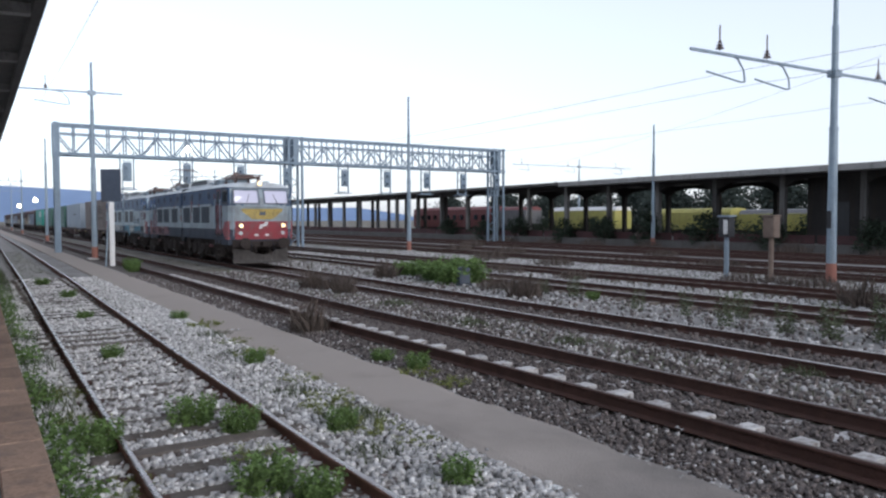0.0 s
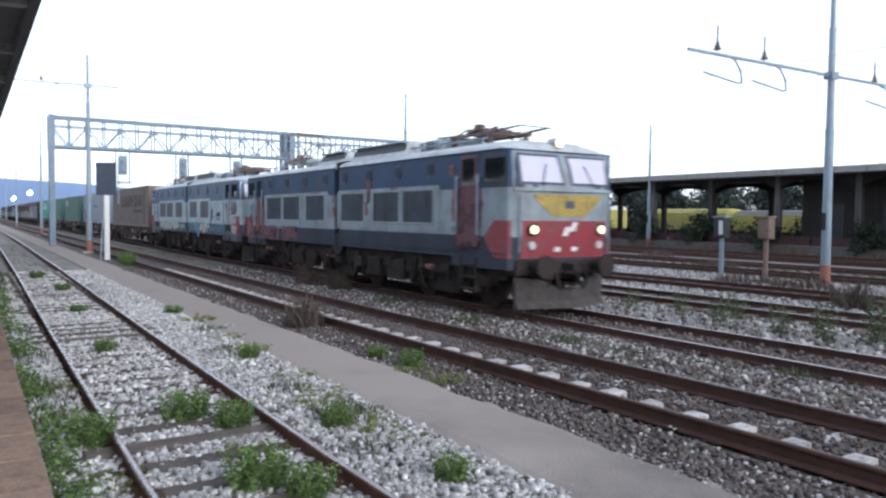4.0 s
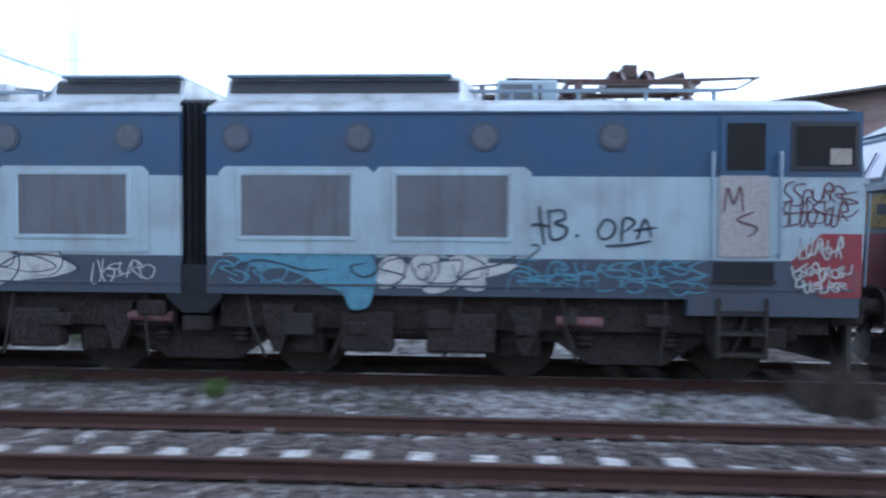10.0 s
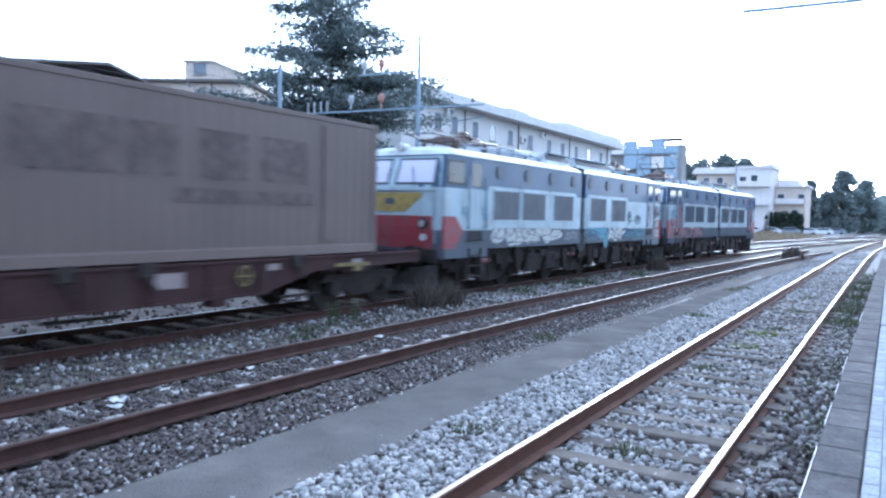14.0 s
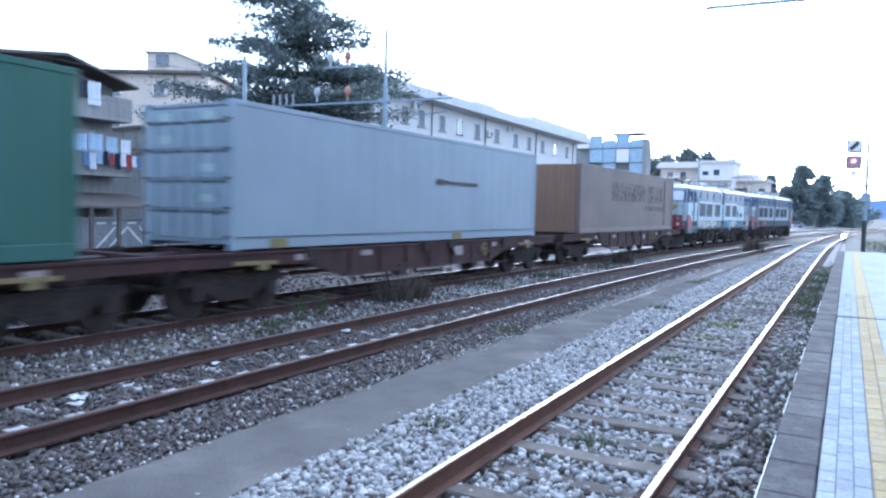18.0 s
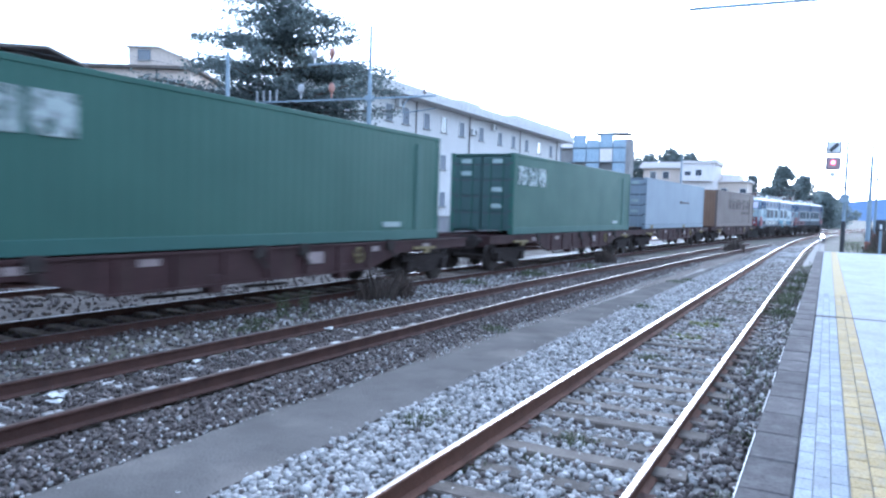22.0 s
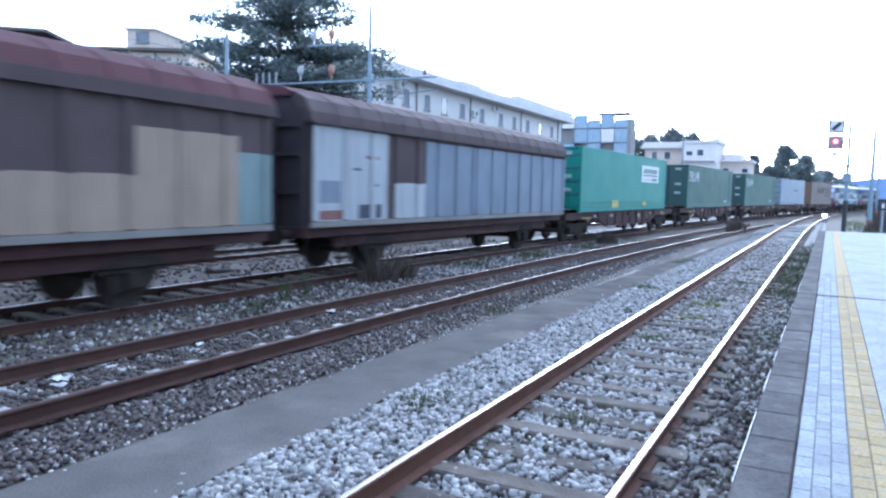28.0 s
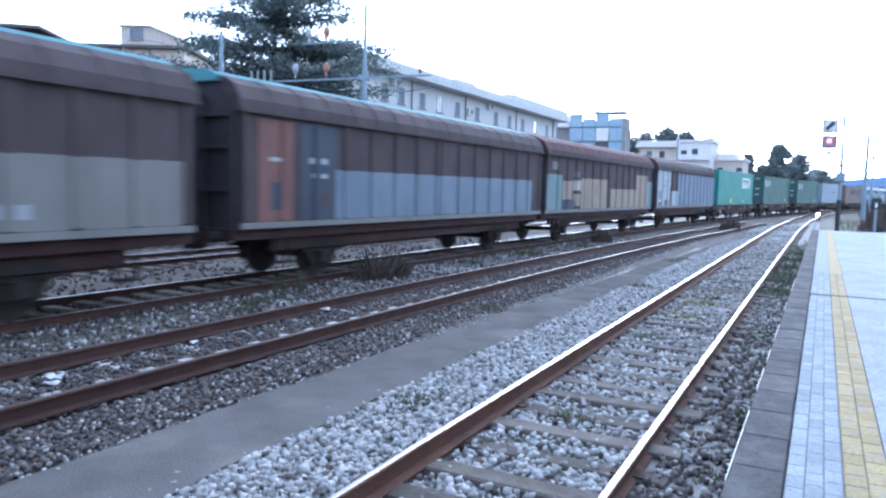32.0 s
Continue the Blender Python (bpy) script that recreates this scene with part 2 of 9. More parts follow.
def sand_tinted(m, sand, x_full, x_none):
    """Mixes a sandy colour in, full at x_full and gone at x_none, with a broken edge."""
    t = m.node_tree
    n, link = t.nodes, t.links.new
    bs = n["Principled BSDF"]
    sep, mr, ns, add, mx = n.new("ShaderNodeSeparateXYZ"), n.new("ShaderNodeMapRange"), n.new("ShaderNodeTexNoise"), n.new("ShaderNodeMath"), n.new("ShaderNodeMix")
    co = n.new("ShaderNodeTexCoord").outputs["Object"]
    link(co, sep.inputs[0])
    link(co, ns.inputs["Vector"])
    ns.inputs["Scale"].default_value, ns.inputs["Detail"].default_value = 0.8, 6
    mr.inputs["From Min"].default_value, mr.inputs["From Max"].default_value = x_none, x_full
    link(sep.outputs["X"], mr.inputs["Value"])
    add.operation = "MULTIPLY_ADD"
    link(mr.outputs[0], add.inputs[0])
    add.inputs[1].default_value = 0.75
    link(ns.outputs["Fac"], add.inputs[2])
    cut = n.new("ShaderNodeMapRange")
    cut.inputs["From Min"].default_value, cut.inputs["From Max"].default_value = 0.55, 1.15
    link(add.outputs[0], cut.inputs["Value"])
    mx.data_type = "RGBA"
    cut.inputs["To Max"].default_value = 0.8
    link(cut.outputs[0], mx.inputs[0])
    link(bs.inputs["Base Color"].links[0].from_socket, mx.inputs[6])
    mx.inputs[7].default_value = (*sand, 1)
    link(mx.outputs[2], bs.inputs["Base Color"])
    return m


M_PATH = sand_tinted(M_PATH, (0.37, 0.327, 0.292), -9.0, 1.0)
M_KERB = mat("platform_kerb", (0.145, 0.132, 0.13), (0.098, 0.092, 0.093), 0.95, spec=0.03, scale=2.5, fine=35, bump=0.4, piece=0.15, dirt=(0.24, 0.23, 0.22), dirt_amount=0.3)
M_KERB_WARM = mat("platform_kerb_tan", (0.30, 0.205, 0.15), (0.22, 0.16, 0.125), 0.95, spec=0.03, scale=2.5, fine=35, bump=0.4, piece=0.2, dirt=(0.14, 0.11, 0.095), dirt_amount=0.5)
M_PAVER = mat("paver_grey", (0.37, 0.39, 0.41), (0.31, 0.325, 0.345), 0.9, spec=0.05, scale=3, fine=50, bump=0.25, piece=0.12, dirt=(0.22, 0.21, 0.2), dirt_amount=0.25)
M_YELLOW = mat("paver_yellow", (0.44, 0.335, 0.16), (0.42, 0.34, 0.215), 0.9, spec=0.05, scale=3, fine=50, bump=0.25, piece=0.1, dirt=(0.3, 0.29, 0.26), dirt_amount=0.5)
M_PLAT = mat("platform_slab", (0.41, 0.42, 0.435), (0.345, 0.35, 0.365), 0.9, spec=0.05, scale=0.7, fine=30, bump=0.3, dirt=(0.2, 0.2, 0.19), dirt_amount=0.3)
M_SANDJOINT = mat("joint_sand", (0.19, 0.19, 0.195), (0.14, 0.14, 0.145), 0.95, fine=60)
M_JOINT = mat("joint_dark", (0.07, 0.065, 0.06), None, 0.95, fine=60)
M_CONCRETE = mat("concrete", (0.33, 0.32, 0.31), (0.24, 0.235, 0.225), 0.9, scale=0.9, fine=20, streak=0.4, dirt=(0.1, 0.095, 0.09))
M_DARKCONC = mat("concrete_stained", (0.12, 0.115, 0.11), (0.08, 0.075, 0.07), 0.9, scale=0.6, fine=15, streak=0.4)
M_GALV = mat("galvanised", (0.26, 0.325, 0.385), (0.21, 0.265, 0.32), 0.55, 0.35, scale=3, fine=30, bump=0.1, streak=0.2, dirt=(0.13, 0.10, 0.08))
M_MASTFOOT = mat("mast_foot_paint", (0.30, 0.12, 0.085), (0.24, 0.11, 0.085), 0.8, scale=4)
M_WIRE = mat("wire", (0.12, 0.12, 0.13), None, 0.5, 0.5)
M_INSUL = mat("insulator", (0.09, 0.05, 0.04), None, 0.3)
M_BLACK = mat("black_panel", (0.015, 0.016, 0.02), (0.03, 0.03, 0.034), 0.5, scale=3)
M_WHITE = mat("white_paint", (0.72, 0.72, 0.71), (0.6, 0.6, 0.6), 0.6, scale=2, fine=40, streak=0.25, dirt=(0.3, 0.26, 0.22))


# ---- lines of the plan (metres; x along the tracks, rail tops at z = 0) ----
BEND_X, BEND_R = -1.3, 691.0
BED_Z = -0.15
TRACKS = {"track_1": (1.98, 45.0, 890.0, -420, 330), "track_2": (7.16, BEND_X, BEND_R, -420, 60), "track_3": (11.1, BEND_X, BEND_R, -420, 330),
          "track_4": (16.3, BEND_X, BEND_R, -420, 200), "track_5": (20.6, BEND_X, BEND_R, -300, 60), "track_6": (27.3, 0, 1e6, -300, -7),
          "track_7": (31.8, 0, 1e6, -300, -9), "track_8": (37.5, 0, 1e6, -260, -10), "track_9": (42.0, 0, 1e6, -260, -12)}


def drop(x, x0, r):
    return max(0.0, x - x0) ** 2 / (2 * r)


def at_track(k, x):
    y, x0, r = TRACKS[k][:3]
    if k == "track_2":       # it swings in a little towards the far end of the platform
        y -= 0.24 * min(1.0, max(0.0, -x - 2) / 12)
    if k == "track_1":       # an uneven old siding that bears away beyond the platform canopy
        y += float(np.interp(x, (-60, -30, -18, -12, -6, -2, 4, 30), (0.45, 0.21, 0.05, -0.01, -0.055, -0.02, 0.035, 0.06)))
    return y - drop(x, x0, r)


# ---- ground: one sheet to the horizon, gently uneven in the yard ----
def build_ground():
    xs = sorted({-3000, -1500, -800, -500, -300, -200, -150, -120, -90, 120, 160, 220, 300, 500, 800, 1500, 3000, *np.arange(-70, 100, 2.0).tolist()})
    ys = sorted({-3000, -1500, -600, -200, -80, -40, -20, -10, -5, 0.2, 0.45, 60, 70, 90, 130, 200, 400, 800, 1500, 3000, *np.arange(0.6, 17, 0.4).tolist(), *np.arange(17, 58, 1.0).tolist()})
    verts, faces = [], []
    for x in xs:
        for y in ys:
            z = BED_Z - 0.03 + 0.05 * (noise.noise(Vector((x * 0.35, y * 0.6, 0))) if -100 < x < 120 and 0.5 < y < 60 else 0)
            if y > 60 or y < 0.5:
                z = BED_Z - 0.25
            verts.append((x, y, z))
    n = len(ys)
    for i in range(len(xs) - 1):
        for j in range(n - 1):
            faces.append((i * n + j, (i + 1) * n + j, (i + 1) * n + j + 1, i * n + j + 1))
    ob = sheet("ground", verts, faces, M_BED)
    for m in (M_SOIL, M_BED_DARK, M_BED_PALE):
        ob.data.materials.append(m)
    for p in ob.data.polygons:
        c = p.center
        if c.y > 46 or c.y < 0 or abs(c.x) > 330 or 7.9 < c.y + drop(c.x, BEND_X, BEND_R) < 10.0:
            p.material_index = 1
        elif (c.y > 12.4 and c.x >= 2) or 5.2 < c.y + drop(c.x, BEND_X, BEND_R) < 8.0 or 10.0 < c.y + drop(c.x, BEND_X, BEND_R) < 12.4 or any(abs(c.y + drop(c.x, BEND_X, BEND_R) - q) < 1.2 for q in (16.3, 20.6, 27.3, 31.8, 37.5, 42.0)):
            p.material_index = 2
        elif (c.y > 12.4 and c.x < 2) or 2.7 < c.y < 4.1:
            p.material_index = 3
    tagged(ob, "gravel and cinder ground of a railway yard with weeds", "ground", kind="structure")


build_ground()

RAIL = [(-0.07, -0.16), (0.07, -0.16), (0.07, -0.145), (0.012, -0.12), (0.012, -0.045), (0.036, -0.035), (0.036, -0.017), (0.027, -0.005), (0.013, 0.0), (-0.013, 0.0), (-0.027, -0.005), (-0.036, -0.017), (-0.036, -0.035), (-0.012, -0.045), (-0.012, -0.12), (-0.07, -0.145)]
LIFT = {"track_2": 0.045}


def build_rail(k, side, worn):
    y0, x0, r, a, b = TRACKS[k]
    xs = [x for x in (-420, -300, -200, -120, -60, -30, -22, -14, -10, -6, -2, 0) if a <= x < b] + [b] + [x for x in range(5, int(b), 5)]
    xs = sorted(set(xs) | {a})
    bm = bmesh.new()
    lift = lambda x: 0.07 * min(1.0, max(0.0, (x + 4) / 7)) if k == "track_1" and side > 0 else LIFT.get(k, 0.0)   # the outer rail is canted
    loft(bm, [[(x, at_track(k, x) + side * 0.7535 + p, z + lift(x) * (1.0 if z > -0.1 else 0.5)) for p, z in RAIL] for x in xs])
    me = finish(bm)
    me.materials.append(M_RAIL_RUST if k == "track_1" else M_RAIL_SIDE)
    me.materials.append(worn)
    for p in me.polygons:
        if p.normal.z > 0.75 and p.center.z > -0.03:
            p.material_index = 1
    return new("rail", me)


def build_tracks():
    for k, (y, x0, r, a, b) in TRACKS.items():
        t = tagged(new(k), "railway track of rusty steel rails on ballasted sleepers", "railway track", "tracks of the yard", "structure")
        worn = M_RAIL_TOP if k == "track_1" else M_RAIL_MAIN if k in ("track_3", "track_4") else M_RAIL_MID if k == "track_2" else M_RAIL_DULL
        for s in (-1, 1):
            build_rail(k, s, M_RAIL_DULL if k == "track_2" and s < 0 else worn).parent = t
        t["label"] = "railway track with shiny worn rail heads on wooden sleepers" if k == "track_1" else t["label"]


build_tracks()


# ---- platform under the camera ----
PZ = 0.45
PEND = 41.0


def build_platform():
    p = tagged(new("platform"), "low station platform with dark kerb stones, grey pavers and a yellow strip", "platform", kind="structure")
    built("platform_body", M_PLAT, lambda bm: box(bm, -400, PEND, -9, 0.36, -0.5, PZ - 0.06), p)
    built("platform_slab", M_PLAT, lambda bm: (box(bm, -400, 3.0, -9, -0.425, PZ - 0.06, PZ), box(bm, 3.0, 13.96, -9, -0.425, PZ - 0.06, PZ), box(bm, 14.0, PEND, -9, -0.425, PZ - 0.06, PZ)), p)
    built("platform_far_paving", M_PAVER, lambda bm: (box(bm, 18.0, PEND, -0.17, 0.13, PZ - 0.06, PZ - 0.001), box(bm, -400, 3.18, -0.17, 0.13, PZ - 0.06, PZ - 0.001)), p)
    built("platform_far_strip", M_YELLOW, lambda bm: (box(bm, 18.0, PEND, -0.42, -0.175, PZ - 0.06, PZ), box(bm, -400, 3.18, -0.42, -0.175, PZ - 0.06, PZ)), p)
    built("sand_bed", M_SANDJOINT, lambda bm: box(bm, 3.19, 17.99, -0.422, 0.13, PZ - 0.06, PZ - 0.012), p)
    built("expansion_joint", M_JOINT, lambda bm: box(bm, 13.93, 14.03, -9, 0.14, PZ - 0.03, PZ + 0.004), p)
    return p


platform = build_platform()


def build_path(bm):
    rows = []
    for x in [-200, -100, -60] + np.arange(-44, 50, 0.25).tolist():
        e0 = 4.05 - drop(x, 30, 691) + 0.10 * noise.noise(Vector((x * 1.3, 0, 2))) + 0.05 * noise.noise(Vector((x * 3.7, 4, 2)))
        e1 = 5.25 - drop(x, -5, 691) + 0.12 * noise.noise(Vector((x * 1.1, 7, 2))) + 0.06 * noise.noise(Vector((x * 3.5, 9, 2)))
        h = -0.118 + 0.014 * noise.noise(Vector((x * 0.4, 3, 2)))
        rows.append([(x, e0, -0.3), (x, e1, -0.3), (x, e1, h - 0.02), (x, e1 - 0.12, h), (x, e0 + 0.12, h), (x, e0, h - 0.02)])
    loft(bm, rows)


PATH_OB = built("path", M_PATH, build_path)
tagged(PATH_OB, "worn grey concrete walkway strip between the tracks", "path", kind="structure")


# ---- the train ----
M_BLUE = mat("loco_blue", (0.033, 0.08, 0.158), (0.029, 0.066, 0.128), 0.45, scale=0.8, fine=35, bump=0.04, speck=0.15, streak=0.4, dirt=(0.06, 0.065, 0.08), dirt_amount=0.35)
M_BLUE_OLD = mat("loco_blue_faded", (0.034, 0.07, 0.138), (0.03, 0.057, 0.108), 0.6, spec=0.25, scale=0.8, fine=35, bump=0.04, speck=0.25, streak=0.5, dirt=(0.055, 0.055, 0.065), dirt_amount=0.5)
M_PALE_OLD = mat("loco_grey_grimy", (0.275, 0.338, 0.37), (0.195, 0.235, 0.263), 0.6, scale=0.8, fine=30, bump=0.04, speck=0.2, streak=0.5, dirt=(0.13, 0.125, 0.13), dirt_amount=0.5)
M_PALE = mat("loco_pale_grey", (0.38, 0.475, 0.52), (0.32, 0.39, 0.42), 0.5, scale=0.8, fine=30, bump=0.04, speck=0.12, streak=0.4, dirt=(0.20, 0.19, 0.19), dirt_amount=0.35)
M_SKIRT = mat("loco_slate", (0.06, 0.076, 0.105), (0.045, 0.057, 0.078), 0.6, scale=1.0, fine=30, bump=0.04, speck=0.2, streak=0.45, dirt=(0.08, 0.07, 0.06))
M_SKIRT_OLD = mat("loco_slate_grimy", (0.047, 0.058, 0.08), (0.034, 0.041, 0.055), 0.75, spec=0.2, scale=1.0, fine=30, bump=0.04, speck=0.2, streak=0.45, dirt=(0.05, 0.045, 0.045))
M_ROOF = mat("loco_roof_silver", (0.52, 0.56, 0.58), (0.40, 0.42, 0.43), 0.5, 0.2, scale=1.1, fine=25, bump=0.1, speck=0.2, dirt=(0.20, 0.185, 0.165), dirt_amount=0.55)
M_RED = mat("loco_red", (0.26, 0.033, 0.045), (0.205, 0.03, 0.04), 0.55, scale=1.5, fine=30, bump=0.05, speck=0.2, dirt=(0.14, 0.075, 0.075), dirt_amount=0.6)
M_NOSEYEL = mat("loco_yellow", (0.42, 0.30, 0.06), (0.26, 0.20, 0.075), 0.55, scale=3, fine=30, dirt=(0.1, 0.08, 0.04), dirt_amount=0.5)
M_GRILLE = mat("grille_mesh", (0.16, 0.165, 0.175), (0.115, 0.12, 0.13), 0.75, scale=2, fine=60, bump=0.1, speck=0.4, streak=0.5, dirt=(0.07, 0.07, 0.075))
M_GRILLE_OLD = mat("grille_mesh_grimy", (0.085, 0.10, 0.118), (0.058, 0.069, 0.082), 0.8, spec=0.2, scale=2, fine=60, bump=0.1, speck=0.4, streak=0.5, dirt=(0.03, 0.032, 0.036))
M_PORT_OLD = mat("porthole_mesh_grimy", (0.03, 0.045, 0.08), (0.04, 0.052, 0.075), 0.7, spec=0.2, scale=4)
M_PORT = mat("porthole_mesh", (0.085, 0.10, 0.125), (0.11, 0.115, 0.125), 0.6, scale=4)
M_UNDER = mat("underframe_grime", (0.032, 0.027, 0.026), (0.055, 0.046, 0.042), 0.95, spec=0.06, scale=3, fine=25, bump=0.4)
M_WHEEL = mat("wheel_steel", (0.045, 0.037, 0.034), (0.065, 0.054, 0.048), 0.85, 0.0, spec=0.15, scale=4)
M_PLOUGH = mat("plough_grime", (0.055, 0.047, 0.043), (0.034, 0.029, 0.027), 0.9, spec=0.15, scale=5)
M_PLOUGHFACE = mat("plough_face", (0.085, 0.077, 0.072), (0.04, 0.036, 0.034), 0.85, spec=0.2, scale=5, fine=25)
M_BELLOWS = mat("bellows_rubber", (0.012, 0.013, 0.018), None, 0.8)
M_GLASS = glass_mat("cab_glass", (0.012, 0.014, 0.018), 0.06, 0.0)
# Pale lavender base colour paints the sky's reflection on the windscreens.
M_SCREEN_SKY = glass_mat("windscreen_sky_tint", (0.50, 0.49, 0.60), 0.12)
# Pale patch colour for daylight showing through the cab windows.
M_SEE_THROUGH = mat("cab_see_through", (0.36, 0.31, 0.27), None, 0.8)
M_LAMP = glow_mat("headlamp_lit", (1.0, 0.72, 0.38), 1.4)
M_LENS = glass_mat("lamp_lens", (0.3, 0.28, 0.27))
M_RUSTRED = mat("graffiti_oxide", (0.20, 0.075, 0.08), (0.165, 0.082, 0.088), 0.75, scale=3, dirt=(0.22, 0.16, 0.165), dirt_amount=0.4)
M_AQUA = mat("graffiti_aqua", (0.10, 0.25, 0.34), (0.13, 0.30, 0.37), 0.7, scale=3, dirt=(0.07, 0.12, 0.19), dirt_amount=0.5)
M_CREAM = mat("graffiti_cream", (0.56, 0.565, 0.52), (0.44, 0.45, 0.44), 0.7, scale=3, dirt=(0.2, 0.2, 0.21), dirt_amount=0.5)
M_INK = mat("graffiti_ink", (0.03, 0.045, 0.065), None, 0.6)
M_MAROON = mat("graffiti_maroon", (0.15, 0.065, 0.078), (0.12, 0.06, 0.072), 0.75, scale=3, dirt=(0.09, 0.075, 0.088), dirt_amount=0.5)
M_SMEAR = mat("graffiti_smear", (0.36, 0.33, 0.31), (0.40, 0.38, 0.36), 0.7, scale=3)
HW = 1.49


def ragged(m, scale, lo, hi):
    """Worn paint: the coat is missing where a noise runs low, so that its edge breaks up."""
    t = m.node_tree
    n, link = t.nodes, t.links.new
    ns, mr, tr, mx = n.new("ShaderNodeTexNoise"), n.new("ShaderNodeMapRange"), n.new("ShaderNodeBsdfTransparent"), n.new("ShaderNodeMixShader")
    ns.inputs["Scale"].default_value, ns.inputs["Detail"].default_value = scale, 6
    mr.inputs["From Min"].default_value, mr.inputs["From Max"].default_value = lo, hi
    link(n.new("ShaderNodeTexCoord").outputs["Object"], ns.inputs["Vector"])
    link(ns.outputs["Fac"], mr.inputs["Value"])
    link(mr.outputs[0], mx.inputs[0])
    link(tr.outputs[0], mx.inputs[1])
    link(n["Principled BSDF"].outputs[0], mx.inputs[2])
    link(mx.outputs[0], n["Material Output"].inputs["Surface"])
    return m


M_SM_RUST = ragged(mat("smear_oxide", (0.22, 0.07, 0.075), (0.17, 0.075, 0.08), 0.75, scale=3, dirt=(0.22, 0.16, 0.165), dirt_amount=0.4), 3.2, 0.38, 0.56)
M_SM_MAROON = ragged(mat("smear_maroon", (0.145, 0.055, 0.068), (0.11, 0.05, 0.062), 0.75, scale=3, dirt=(0.085, 0.07, 0.085), dirt_amount=0.5), 2.2, 0.30, 0.50)
M_SM_GREY = ragged(mat("smear_grey", (0.34, 0.32, 0.31), (0.38, 0.36, 0.35), 0.7, scale=3), 2.6, 0.40, 0.6)


def plan_ring(z, bow, x_in, half=HW, sx=1):
    """Outline of half a locomotive in plan: square at the bellows end, a blunt bowed nose at the cab."""
    c = 8.6
    pts = [(x_in, -half), (c - 0.02, -half), (c + bow * 0.45, -half + 0.16), (c + bow * 0.9, -half * 0.62), (c + bow, 0), (c + bow * 0.9, half * 0.62), (c + bow * 0.45, half - 0.16), (c - 0.02, half), (x_in, half)]
    pts = pts if sx > 0 else [(-x, y) for x, y in pts]
    return [(x, y, z) for x, y in pts]


BANDS = (("skirt", 1.18, 1.68, ((1.18, 0.13), (1.68, 0.21)), M_SKIRT),
         ("waist_panel", 1.68, 2.74, ((1.68, 0.21), (2.2, 0.25), (2.6, 0.25), (2.74, 0.22)), M_PALE),
         ("upper_panel", 2.74, 3.56, ((2.74, 0.22), (3.1, 0.1), (3.56, -0.1)), M_BLUE))


def nose_bow(z):
    zs, bs = (0.97, 1.2, 1.68, 2.2, 2.6, 2.74, 3.1, 3.56), (0.08, 0.13, 0.21, 0.25, 0.25, 0.22, 0.1, -0.1)
    return float(np.interp(z, zs, bs))


def nose_pt(y, z, sx, proud=0.0):
    """A point on the nose at height z and breadth y."""
    b = nose_bow(z)
    ys = (0, HW * 0.62, HW - 0.16, HW)
    x = float(np.interp(abs(y), ys, (8.6 + b, 8.6 + b * 0.9, 8.6 + b * 0.45, 8.58))) + proud
    return (sx * x, y, z)


def nose_patch(bm, ys, zs, sx, proud):
    """A plate that hugs the nose."""
    rows = []
    for dz in (proud, -0.02):
        rows.append([[bm.verts.new(nose_pt(y, z, sx, dz)) for y in ys] for z in zs])
    for r in rows:
        for i in range(len(zs) - 1):
            for j in range(len(ys) - 1):
                bm.faces.new((r[i][j], r[i][j + 1], r[i + 1][j + 1], r[i + 1][j]))
    a, b = rows
    rim = [(i, 0) for i in range(len(zs))] + [(len(zs) - 1, j) for j in range(1, len(ys))] + [(i, len(ys) - 1) for i in range(len(zs) - 2, -1, -1)] + [(0, j) for j in range(len(ys) - 2, 0, -1)]
    for (i, j), (k, l) in zip(rim, rim[1:] + rim[:1]):
        bm.faces.new((a[i][j], a[k][l], b[k][l], b[i][j]))


def side_plate(bm, pts, y, thick=0.008):
    """A flat plate of outline (x, z) lying on a side at y, standing out by its thickness."""
    s = -1 if y < 0 else 1
    loft(bm, [[(x, y - s * 0.01, z) for x, z in pts], [(x, y + s * thick, z) for x, z in pts]])


def stroke(bm, pts, y, w, thick=0.006):
    """A painted line through points (x, z) on a side at y."""
    s = -1 if y < 0 else 1
    keep = [Vector(pts[0])]
    for p in pts[1:]:
        if (Vector(p) - keep[-1]).length > w * 0.4:
            keep.append(Vector(p))
    if len(keep) < 2:
        return
    rings = []
    for i, p in enumerate(keep):
        d = (keep[min(i + 1, len(keep) - 1)] - keep[max(i - 1, 0)])
        d = d.normalized() if d.length > 1e-6 else Vector((1, 0))
        k = w / 2 * (0.55 + 0.45 * math.sin(math.pi * min(1, 0.12 + 0.88 * i / (len(keep) - 1))))
        n = Vector((-d.y, d.x)) * k
        rings.append([(p.x + n.x, y - s * 0.004, p.y + n.y), (p.x + n.x, y + s * thick, p.y + n.y), (p.x - n.x, y + s * thick, p.y - n.y), (p.x - n.x, y - s * 0.004, p.y - n.y)])
    loft(bm, rings)


def wheel_part(parent, x, r):
    """A wheelset turning about its own axle."""
    ob = built("wheelset", M_WHEEL, lambda bm: wheelset(bm, 0.0, r, 0.75, 0.0), parent)
    ob.location = (x, 0, r)
    return ob


